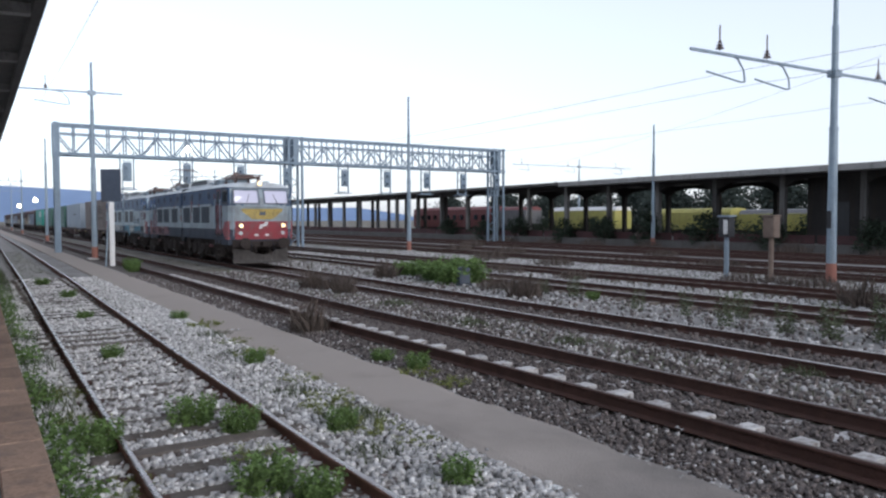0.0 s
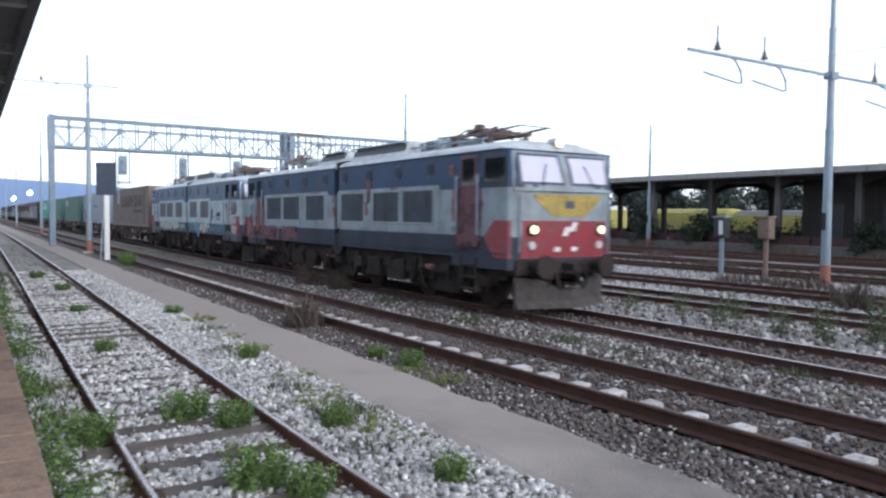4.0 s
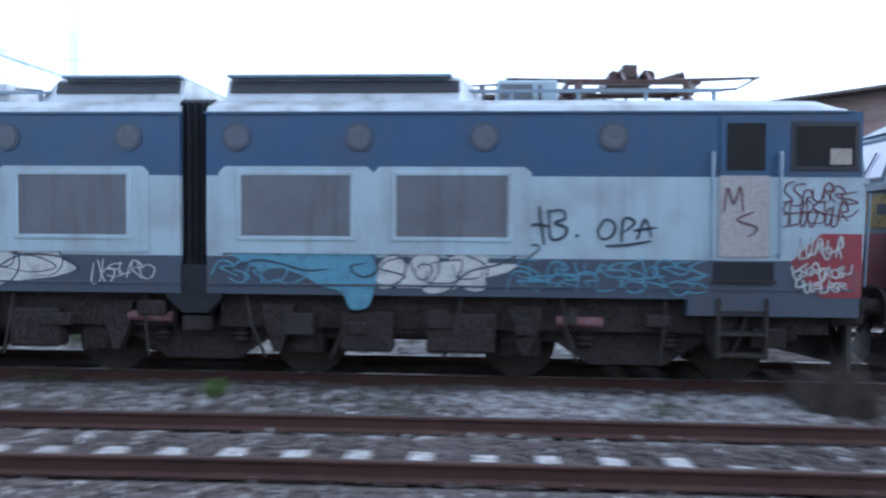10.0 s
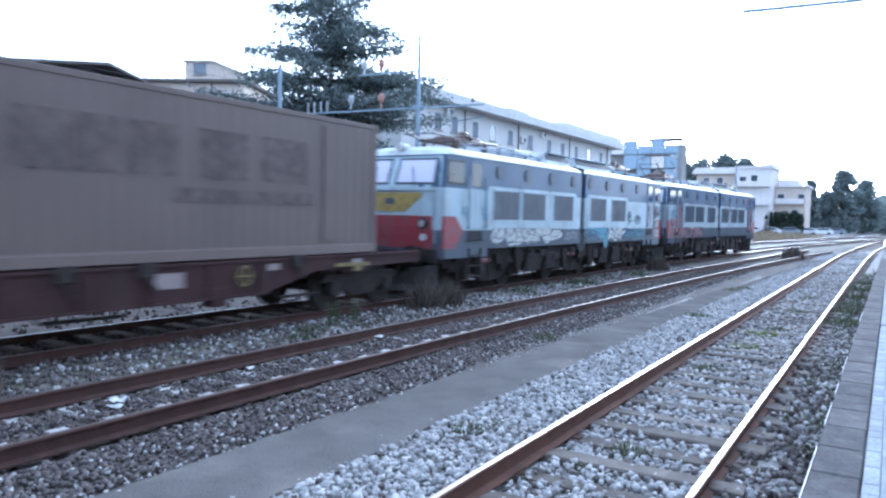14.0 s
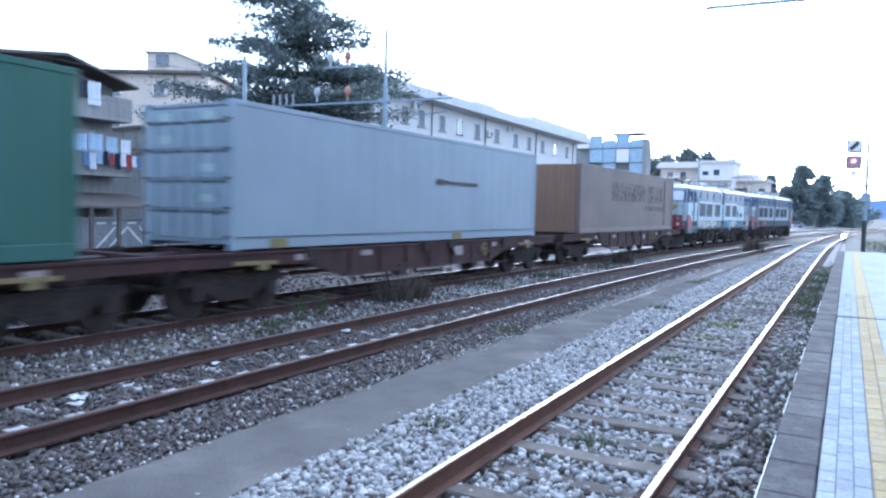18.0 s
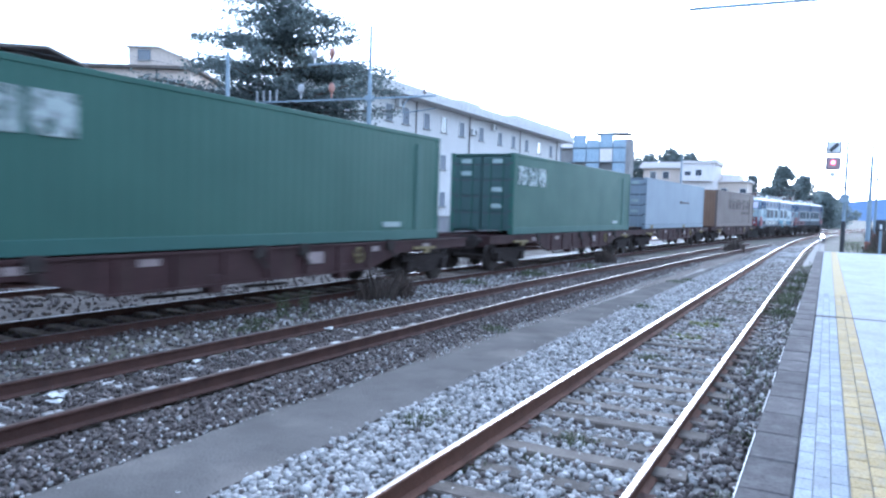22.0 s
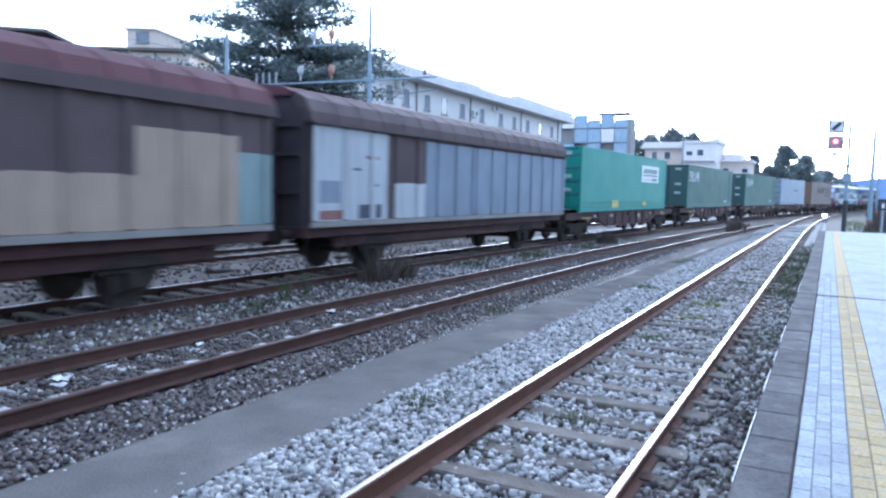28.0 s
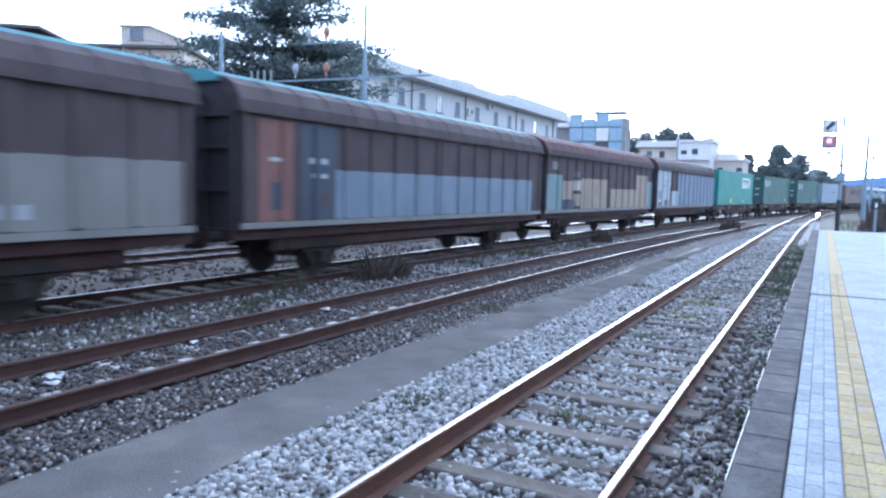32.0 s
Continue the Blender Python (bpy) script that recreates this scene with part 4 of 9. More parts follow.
        for q in (-6.9, -4.4, -1.1, 1.1, 4.4, 6.9):
            built("sand_box", M_UNDER, lambda bm: loft(bm, [[(q + u, s * 1.3 + v, z) for u, z in ((-0.22, 1.05), (0.22, 1.05), (0.16, 0.72), (0.02, 0.4), (-0.06, 0.4), (-0.16, 0.72))] for v in (-0.08, 0.1)]), ob)
        built("drip_rail", worn.get(M_SKIRT, M_SKIRT), lambda bm: (box(bm, -8.5, -0.2, *sorted((s * HW, s * (HW + 0.02))), 1.3, 1.325), box(bm, 0.2, 8.5, *sorted((s * HW, s * (HW + 0.02))), 1.3, 1.325)), ob)
        built("roof_gutter", blue, lambda bm: (box(bm, -8.45, -0.15, *sorted((s * HW, s * (HW + 0.025))), 3.545, 3.575), box(bm, 0.15, 8.45, *sorted((s * HW, s * (HW + 0.025))), 3.545, 3.575)), ob)
    return ob


FRONT3 = ((2.98, 4.43), (4.68, 6.1), (6.72, 8.2))
FRONT2 = ((4.45, 5.9), (6.5, 7.95))
loco_a = build_loco("blue and grey articulated electric locomotive with lit headlamps, dirty and rust-smeared", FRONT3, 0.95, True)
loco_b = build_loco("blue and grey articulated electric locomotive covered with graffiti", FRONT2, 0.0, False, True)


def patch(bm, d, z, rx, rz, seed, thick=0.007, n=22):
    """An irregular painted patch on the camera's side, d metres behind the nose corner."""
    rng = random.Random(seed)
    k = [1 + rng.uniform(-0.28, 0.28) for _ in range(n)]
    side_plate(bm, [(8.6 - d + rx * k[i] * math.cos(math.tau * i / n), z + rz * k[i] * math.sin(math.tau * i / n)) for i in range(n)], -HW, thick)


def tag(parent, name, m, lines, w, label, lift=0.012):
    """Painted lines, each a list of (d, z)."""
    first = None
    for ln in lines:
        pts = [(8.6 - d, z) for d, z in ln]
        if max((Vector(p) - Vector(pts[0])).length for p in pts) <= w * 0.4:
            continue
        ob = built(name if first is None else "stroke", m, lambda bm: stroke(bm, pts, -HW, w, lift), parent if first is None else first, label if first is None else "")
        first = first or ob


def swing(pts, n=6):
    """A smooth line through points."""
    out = []
    q = [pts[0]] + list(pts) + [pts[-1]]
    for a, b, c, d in zip(q, q[1:], q[2:], q[3:]):
        for k in range(n):
            t = k / n
            out.append(tuple(0.5 * (2 * b[i] + (c[i] - a[i]) * t + (2 * a[i] - 5 * b[i] + 4 * c[i] - d[i]) * t * t + (3 * b[i] - a[i] - 3 * c[i] + d[i]) * t ** 3) for i in (0, 1)))
    return out + [pts[-1]]


def scrawl(rng, d0, d1, z0, z1, n, lean=0.25):
    """Loose loops and hooks of sprayed handwriting, d falling from d1 to d0."""
    lines, step = [], (d1 - d0) / n
    for i in range(n):
        c, w, h = d1 - step * (i + 0.5), step * rng.uniform(0.5, 1.1), (z1 - z0) * rng.uniform(0.5, 1.0)
        zb = z0 + rng.uniform(0, 1) * (z1 - z0 - h)
        k = rng.randrange(4)
        base = (((1, 1), (0.2, 0.1), (-0.5, 0.0), (-0.8, 0.5), (0, 0.7), (0.6, 0.3)), ((0.8, 0), (0.6, 0.9), (0, 1), (-0.6, 0.6), (0.3, 0.5), (-0.9, 0)),
                ((0.9, 0.9), (0.7, 0.1), (0, 0.0), (-0.7, 0.2), (-0.8, 1.0)), ((-0.7, 1.0), (0.4, 0.9), (0.8, 0.6), (-0.2, 0.45), (-0.8, 0.2), (0, 0), (0.9, 0.1)))[k]
        lines.append(swing([(c + u * w - lean * v * h * 0.6 + rng.uniform(-0.1, 0.1) * w, zb + v * h + rng.uniform(-0.08, 0.08) * h) for u, v in base]))
    return lines


def throw_up(parent, d0, d1, z0, z1, n, m, label, seed):
    """A big sprayed piece: swollen letters of uneven size run together, with thin ink outlines."""
    rng = random.Random(seed)
    step = (d1 - d0) / n
    for i in range(n):
        d, rx = d0 + step * (i + rng.uniform(0.3, 0.7)), step * rng.uniform(0.55, 0.85)
        h = (z1 - z0) * rng.uniform(0.7, 1.0)
        zb, lean = z0 + rng.uniform(0, 1) * (z1 - z0 - h), rng.uniform(-0.3, 0.5)
        knobs = [rng.uniform(0.72, 1.12) for _ in range(9)]
        ring = [(d + rx * kk * math.cos(a) - lean * 0.3 * math.sin(a), zb + h / 2 + h / 2 * kk * math.sin(a)) for kk, a in zip(knobs, np.linspace(0, math.tau, 10)[:-1])]
        ring = swing(ring + ring[:1], 4)
        g = built("graffiti_letter", m, lambda bm: side_plate(bm, [(8.6 - a, b) for a, b in ring[:-1]], -HW, 0.006 + 0.0012 * (i % 3)), parent, label)
        cut = rng.randrange(4, 10)
        arc = ring[cut:cut + 24]
        built("outline", M_INK, lambda bm: [stroke(bm, [(8.6 - a, b) for a, b in ln], -HW, 0.02, 0.0105) for ln in [arc] + scrawl(rng, d - rx * 0.5, d + rx * 0.5, zb + h * 0.15, zb + h * 0.85, 1)], g)


def block(bm, d0, d1, z0, z1, seed, thick=0.007):
    """A rough-edged rectangle of paint put on with a roller."""
    rng = random.Random(seed)
    j = lambda v, a=0.05: v + rng.uniform(-a, a)
    top = [(8.6 - d, j(z1)) for d in np.linspace(d0, d1, 9)]
    side_plate(bm, top + [(8.6 - j(d1), z) for z in np.linspace(z1 - 0.08, z0 + 0.08, 5)] + [(8.6 - d, j(z0)) for d in np.linspace(d1, d0, 9)] + [(8.6 - j(d0), z) for z in np.linspace(z0 + 0.08, z1 - 0.08, 5)], -HW, thick)


# painted tags on the second locomotive
tag(loco_b, "graffiti_tag", M_INK, [swing(q, 4) for q in ([(4.22, 2.33), (4.19, 2.1), (4.15, 1.9)], [(4.05, 2.36), (4.02, 2.1), (3.98, 1.86)], [(4.3, 2.06), (4.1, 2.12), (3.93, 2.1)], [(3.92, 2.32), (3.9, 1.95), (3.74, 1.96), (3.7, 2.08), (3.85, 2.14), (3.72, 2.2), (3.76, 2.31), (3.95, 2.28)], [(4.4, 2.02), (4.33, 2.0)], [(3.58, 1.98), (3.54, 1.98)])], 0.04, "black spray-painted tag")
tag(loco_b, "graffiti_tag", M_INK, [swing(q, 4) for q in ([(3.3, 2.05), (3.2, 2.19), (3.08, 2.12), (3.12, 1.98), (3.25, 1.94), (3.31, 2.06)], [(3.0, 1.9), (2.97, 2.2), (2.83, 2.16), (2.96, 2.03)], [(2.8, 1.93), (2.7, 2.2), (2.62, 1.96)], [(2.85, 2.05), (2.55, 2.09)], [(3.2, 1.85), (2.9, 1.87), (2.62, 1.92)])], 0.036, "black spray-painted tag")
rg = random.Random(21)
tag(loco_b, "graffiti_scribble", M_MAROON, scrawl(rg, 0.12, 1.0, 2.38, 2.68, 7) + scrawl(rg, 0.2, 1.0, 2.12, 2.45, 8) + [swing([(1.0, 2.27), (0.6, 2.3), (0.2, 2.24), (0.05, 2.34)])], 0.018, "maroon scribbled tag")
tag(loco_b, "graffiti_scribble", M_MAROON, [swing(q) for q in ([(1.72, 2.3), (1.68, 2.6), (1.6, 2.4), (1.52, 2.62), (1.48, 2.3)], [(1.35, 2.3), (1.55, 2.2), (1.3, 2.1), (1.42, 1.98)])], 0.022, "maroon scribbled tag", 0.03)
tag(loco_b, "graffiti_scribble", M_CREAM, scrawl(rg, 0.25, 0.75, 1.72, 1.98, 6) + scrawl(rg, 0.15, 0.85, 1.45, 1.65, 9) + scrawl(rg, 0.2, 0.8, 1.28, 1.45, 8), 0.022, "pale scribble over the red arrow", 0.022)
built("graffiti_shape", M_AQUA, lambda bm: side_plate(bm, [(8.6 - d, z) for d, z in swing([(8.1, 1.7), (7.4, 1.86), (6.9, 1.8), (6.55, 1.84), (6.2, 1.7), (6.15, 1.4), (6.2, 1.2), (6.28, 1.02), (6.5, 1.0), (6.62, 1.22), (6.9, 1.3), (7.3, 1.52), (7.7, 1.5)], 3)], -HW, 0.007), loco_b, "aqua blue spray-painted shape")
tag(loco_b, "graffiti_line", M_INK, [swing(q) for q in ([(7.15, 1.86), (6.9, 1.75), (6.6, 1.78), (6.4, 1.9), (6.2, 1.72), (6.15, 1.5), (6.35, 1.42), (6.5, 1.55), (6.3, 1.6)], [(8.1, 1.5), (7.8, 1.62), (7.5, 1.6), (7.1, 1.5), (6.8, 1.52)], [(8.2, 1.7), (7.8, 1.76), (7.4, 1.7)], [(6.45, 2.1), (6.38, 1.92), (6.25, 1.85)])], 0.03, "dark blue wavy line", 0.012)
throw_up(loco_b, 4.75, 6.15, 1.22, 1.82, 4, M_CREAM, "cream swollen graffiti letter", 6)
built("graffiti_flourish", M_CREAM, lambda bm: (side_plate(bm, [(8.6 - d, z) for d, z in ((5.2, 1.25), (5.1, 1.6), (4.9, 1.72), (4.6, 1.88), (4.72, 1.62), (4.3, 1.6), (4.45, 1.5), (4.9, 1.38))], -HW, 0.0095)), loco_b, "pale flourish")
tag(loco_b, "graffiti_line", M_INK, [swing(q) for q in ([(5.2, 1.25), (4.95, 1.5), (4.5, 1.62), (4.15, 1.85), (4.05, 1.8), (4.3, 1.6)], [(5.5, 2.05), (5.4, 1.85), (5.2, 1.7), (5.15, 1.75), (5.1, 1.9)], [(5.75, 2.3), (5.9, 2.1), (5.85, 1.92), (5.5, 1.8)], [(6.1, 1.9), (5.9, 1.75), (5.6, 1.8)])], 0.026, "thin dark line", 0.012)
tag(loco_b, "graffiti_scribble", M_AQUA, scrawl(rg, 1.95, 4.3, 1.42, 1.68, 12) + scrawl(rg, 1.9, 4.4, 1.24, 1.5, 9) + scrawl(rg, 7.2, 8.3, 1.3, 1.7, 5), 0.022, "blue scribbled letters")
throw_up(loco_b, 10.6, 14.7, 1.2, 1.98, 7, M_CREAM, "cream swollen graffiti letter", 8)
built("graffiti_flourish", M_CREAM, lambda bm: side_plate(bm, [(8.6 - d, z) for d, z in swing([(11.2, 1.3), (11.1, 1.6), (10.6, 1.66), (10.2, 1.5), (10.5, 1.38)], 4)], -HW, 0.0095), loco_b, "pale flourish")
tag(loco_b, "graffiti_line", M_INK, [swing(q) for q in ([(11.3, 1.5), (10.9, 1.68), (10.3, 1.62), (10.15, 1.45)], [(14.8, 1.4), (14.3, 1.75), (13.8, 1.5), (13.3, 1.85), (12.9, 1.4), (12.4, 1.7), (11.9, 1.4), (11.5, 1.7)])], 0.024, "thin dark line", 0.012)
tag(loco_b, "graffiti_scribble", M_CREAM, scrawl(rg, 9.2, 10.0, 1.3, 1.62, 6), 0.016, "pale scribbled letters")
tag(loco_b, "graffiti_scribble", M_AQUA, scrawl(rg, 14.9, 16.4, 1.95, 2.3, 8), 0.028, "green-blue smeared tag")
# roller paint on the first locomotive
SMEARS = ((15.4, 16.9, 1.24, 2.1, M_SM_RUST, 0.013), (14.6, 15.7, 1.3, 2.76, M_SM_MAROON, 0.0135), (11.8, 14.6, 1.24, 1.72, M_SM_MAROON, 0.0145), (1.0, 2.0, 1.4, 2.74, M_SM_MAROON, 0.03), (6.3, 6.5, 2.5, 3.05, M_SM_MAROON, 0.0245), (6.45, 6.62, 2.1, 2.5, M_SM_RUST, 0.0245), (1.8, 2.15, 1.75, 2.74, M_SM_RUST, 0.007), (0.95, 1.14, 1.9, 2.6, M_SM_RUST, 0.007), (14.85, 15.5, 1.72, 2.72, M_SM_MAROON, 0.009), (14.45, 15.2, 1.72, 2.35, M_SM_MAROON, 0.0105), (13.9, 15.6, 1.22, 1.74, M_SM_MAROON, 0.012), (12.6, 14.5, 1.24, 1.66, M_SM_MAROON, 0.007),
          (16.1, 16.8, 1.9, 2.5, M_SM_GREY, 0.007), (12.9, 14.8, 1.66, 1.88, M_SM_GREY, 0.0145), (3.3, 3.8, 2.74, 2.83, M_SM_RUST, 0.0215), (4.75, 5.1, 2.76, 2.84, M_SM_RUST, 0.0215), (6.9, 7.5, 2.75, 2.83, M_SM_RUST, 0.0215), (9.9, 10.6, 2.75, 2.84, M_SM_RUST, 0.0215),
          (12.0, 12.45, 2.76, 2.84, M_SM_RUST, 0.0215), (13.7, 14.2, 2.75, 2.83, M_SM_RUST, 0.0215), (8.72, 8.88, 2.1, 2.32, M_SM_RUST, 0.007), (8.8, 8.92, 2.55, 2.72, M_SM_RUST, 0.007), (2.0, 2.3, 3.1, 3.28, M_SM_RUST, 0.007))
for k, (d0, d1, z0, z1, m, lift) in enumerate(SMEARS):
    built("paint_smear", m, lambda bm: block(bm, d0, d1, z0, z1, 31 + k, lift), loco_a, "dull roller-painted patch")
tag(loco_a, "graffiti_scribble", M_AQUA, scrawl(rg, 16.2, 16.9, 2.1, 2.6, 4), 0.03, "green-blue smeared tag", 0.012)


# ---- containers and wagons ----
def container_mats(name, c, c2, extra=0.3):
    return mat(name, tuple(v * 0.84 for v in c), tuple(v * 0.84 for v in c2), 0.62, spec=0.3, scale=0.7, fine=30, bump=0.04, speck=0.12, streak=extra, dirt=tuple(v * 0.55 + 0.02 for v in c))


M_CBROWN = container_mats("container_brown", (0.175, 0.135, 0.117), (0.14, 0.108, 0.095))
M_CENDBROWN = container_mats("container_tan", (0.25, 0.155, 0.10), (0.19, 0.12, 0.082), 0.5)
M_CBASE = container_mats("container_base", (0.21, 0.16, 0.14), (0.165, 0.128, 0.11), 0.4)
M_CGREY = container_mats("container_greyblue", (0.285, 0.335, 0.385), (0.25, 0.29, 0.335), 0.2)
M_CGREEN = container_mats("container_green", (0.048, 0.128, 0.098), (0.042, 0.107, 0.084), 0.2)
M_CGREENEND = container_mats("container_green_doors", (0.06, 0.105, 0.10), (0.05, 0.09, 0.088), 0.3)
M_CGREENB = container_mats("container_green_strip", (0.05, 0.13, 0.11), (0.045, 0.115, 0.098), 0.2)
M_CTEAL = container_mats("container_teal", (0.045, 0.265, 0.215), (0.04, 0.235, 0.19), 0.1)
M_CLETTER = ragged(mat("container_lettering", (0.098, 0.073, 0.067), (0.115, 0.087, 0.08), 0.7, scale=3, fine=30, speck=0.3), 6.0, 0.36, 0.85)
M_FRAME = mat("wagon_rust", (0.062, 0.031, 0.031), (0.036, 0.021, 0.021), 0.78, spec=0.2, scale=2, fine=25, bump=0.3, streak=0.3)
M_SEAM = mat("door_seam_grime", (0.07, 0.08, 0.09), (0.05, 0.058, 0.065), 0.8)
M_TAG = mat("label_white", (0.62, 0.66, 0.66), (0.52, 0.56, 0.56), 0.6, scale=3)
M_TAGDIM = mat("label_worn", (0.36, 0.42, 0.41), (0.22, 0.30, 0.285), 0.7, scale=4, fine=30)
M_TAGWORN = ragged(mat("label_rubbed", (0.40, 0.45, 0.44), (0.32, 0.38, 0.37), 0.7, scale=4, fine=30), 6.0, 0.30, 0.55)
M_TAGYEL = mat("label_yellow", (0.50, 0.44, 0.09), (0.40, 0.36, 0.1), 0.6)
M_YELWORN = mat("yellow_worn", (0.24, 0.19, 0.065), (0.11, 0.083, 0.05), 0.8, scale=6, fine=30)
M_LOGO = mat("board_green", (0.03, 0.11, 0.08), (0.05, 0.14, 0.1), 0.7, scale=3)
M_CLOTH_BLUE = mat("board_blue", (0.25, 0.32, 0.5), None, 0.7)
M_WPALE_ = mat("mark_dull", (0.34, 0.28, 0.27), (0.22, 0.17, 0.165), 0.8, scale=4)
CL, CW, CZ0, CZ1 = 13.72, 1.22, 1.22, 3.97


def corrugated(bm, x0, x1, y, s, z0, z1, pitch=0.28, depth=0.036):
    """A pressed-steel wall along x: flat crests, slopes, flat valleys."""
    n = max(1, round((x1 - x0) / pitch))
    p = (x1 - x0) / n
    pts = []
    for i in range(n):
        a = x0 + i * p
        pts += [(a, 0), (a + 0.26 * p, 0), (a + 0.48 * p, -depth), (a + 0.78 * p, -depth)]
    pts.append((x1, 0))
    lo = [bm.verts.new((x, y + s * q, z0)) for x, q in pts]
    hi = [bm.verts.new((x, y + s * q, z1)) for x, q in pts]
    for i in range(len(pts) - 1):
        bm.faces.new((lo[i], lo[i + 1], hi[i + 1], hi[i]))


def build_container(label, m, end_m, doors=True, ribbed=True, marks=()):
    ob = thing("shipping_container", label, "shipping container", "containers on the train")
    h = CL / 2
    for s in (-1, 1):
        def wall(bm):
            if ribbed:
                corrugated(bm, -h + 0.16, h - 0.16, s * (CW - 0.012), s, CZ0 + 0.2, CZ1 - 0.1, 0.28, 0.006)
            else:
                corrugated(bm, -h + 0.16, h - 0.16, s * (CW - 0.012), s, CZ0 + 0.2, CZ1 - 0.1, 0.6, 0.003)
            box(bm, -h + 0.1, h - 0.1, *sorted((s * (CW - 0.07), s * (CW - 0.055))), CZ0 + 0.1, CZ1 - 0.05)
        built("side_wall", m, wall, ob)
        built("bottom_rail", m, lambda bm: box(bm, -h + 0.02, h - 0.02, *sorted((s * CW, s * (CW - 0.07))), CZ0 + 0.02, CZ0 + 0.2, 0.01), ob)
        built("top_rail", m, lambda bm: box(bm, -h + 0.02, h - 0.02, *sorted((s * CW, s * (CW - 0.07))), CZ1 - 0.1, CZ1, 0.01), ob)
        for q in (-1, 1):
            post = built("corner_post", m, lambda bm: box(bm, *sorted((q * h, q * (h - 0.17))), *sorted((s * (CW + 0.004), s * (CW - 0.16))), CZ0, CZ1, 0.012), ob)
            for z in (CZ0, CZ1 - 0.118):
                built("corner_casting", M_GALV if m is M_CGREY else m, lambda bm: box(bm, *sorted((q * (h + 0.006), q * (h - 0.18))), *sorted((s * (CW + 0.008), s * (CW - 0.16))), z - 0.002, z + 0.12, 0.012), post)
    built("roof_panel", m, lambda bm: [box(bm, -h + 0.1 + i * 0.56, -h + 0.36 + i * 0.56, -CW + 0.05, CW - 0.05, CZ1 - 0.05, CZ1 - 0.012) for i in range(24)] + [box(bm, -h + 0.1, h - 0.1, -CW + 0.05, CW - 0.05, CZ1 - 0.07, CZ1 - 0.03)], ob)

    def end(bm, q):
        n, pts = 10, []
        step = (2 * CW - 0.3) / n
        for i in range(n):
            a = -CW + 0.15 + step * i
            pts += [(a, 0.0), (a + 0.3 * step, 0.0), (a + 0.45 * step, 0.035), (a + 0.85 * step, 0.035)]
        pts.append((CW - 0.15, 0.0))
        rows = [[(q * (h - 0.06 + d), y, z) for y, d in pts] + [(q * (h - 0.1), CW - 0.15, z), (q * (h - 0.1), -CW + 0.15, z)] for z in (CZ0 + 0.02, CZ1 - 0.02)]
        loft(bm, rows)
    built("front_wall", end_m, lambda bm: end(bm, 1), ob)
    if doors:
        for s in (-1, 1):
            dr = built("door", end_m, lambda bm: box(bm, -h + 0.01, -h + 0.06, *sorted((s * 0.02, s * (CW - 0.13))), CZ0 + 0.12, CZ1 - 0.12, 0.01), ob)
            for z in (1.42, 1.98, 2.54, 3.1, 3.6):
                built("door_panel", end_m, lambda bm: box(bm, -h - 0.012, -h + 0.02, *sorted((s * 0.08, s * (CW - 0.18))), z, z + (0.44 if z < 3.5 else 0.2), 0.012), dr)
            for z in (1.92, 2.48, 3.04, 3.57):
                built("door_seam", M_SEAM, lambda bm: box(bm, -h - 0.004, -h + 0.02, *sorted((s * 0.06, s * (CW - 0.16))), z - 0.02, z + 0.025), dr, "dark seam")
            for q in (0.35, 0.82):
                built("lock_rod", M_GALV if m is M_CGREY else m, lambda bm: (rod(bm, (-h - 0.03, s * q, CZ0 + 0.06), (-h - 0.03, s * q, CZ1 - 0.06), 0.02, n=8),
                                                                             box(bm, -h - 0.06, -h, s * q - 0.05, s * q + 0.05, 2.2, 2.26)), dr)
            for z in (1.45, 1.98, 2.52, 3.06, 3.6):
                built("hinge", M_SEAM, lambda bm: box(bm, -h - 0.02, -h + 0.02, *sorted((s * (CW - 0.2), s * (CW - 0.04))), z, z + 0.05), dr)
            for z in ((3.62, 3.2) if s > 0 else (3.62, 2.66, 2.1)):
                built("door_label", M_TAGDIM, lambda bm: box(bm, -h - 0.022, -h - 0.008, *sorted((s * 0.4, s * 0.8)), z, z + 0.15), dr)
    else:
        built("rear_wall", end_m, lambda bm: end(bm, -1), ob)
    for name, x0, x1, z0, z1, mm, lab in marks:
        built(name, mm, lambda bm: box(bm, x0, x1, -CW - 0.012, -CW + 0.05, z0, z1), ob, lab)
    return ob


def bars(ob, name, rows, m, lab):
    """Plain bars in place of lettering: rows of (x0, x1, z0, z1)."""
    built(name, m, lambda bm: [box(bm, a, b, -CW - 0.017, -CW + 0.03, c, e) for a, b, c, e in rows], ob, lab)


def ring_wheel(bm, x, y, z, r, w):
    """A hand wheel in the plane of the side: a rim, and two spokes let into it."""
    rim = [[(x + (r + w * math.cos(b)) * math.cos(a), y + w * math.sin(b), z + (r + w * math.cos(b)) * math.sin(a)) for b in np.linspace(0, math.tau, 7)[:-1]] for a in np.linspace(0, math.tau, 17)]
    loft(bm, rim, True, False)
    bmesh.ops.remove_doubles(bm, verts=bm.verts, dist=1e-5)
    beam(bm, (x - r, y, z), (x + r, y, z), 0.02, 0.03)
    beam(bm, (x, y, z - r), (x, y, z + r), 0.02, 0.03)


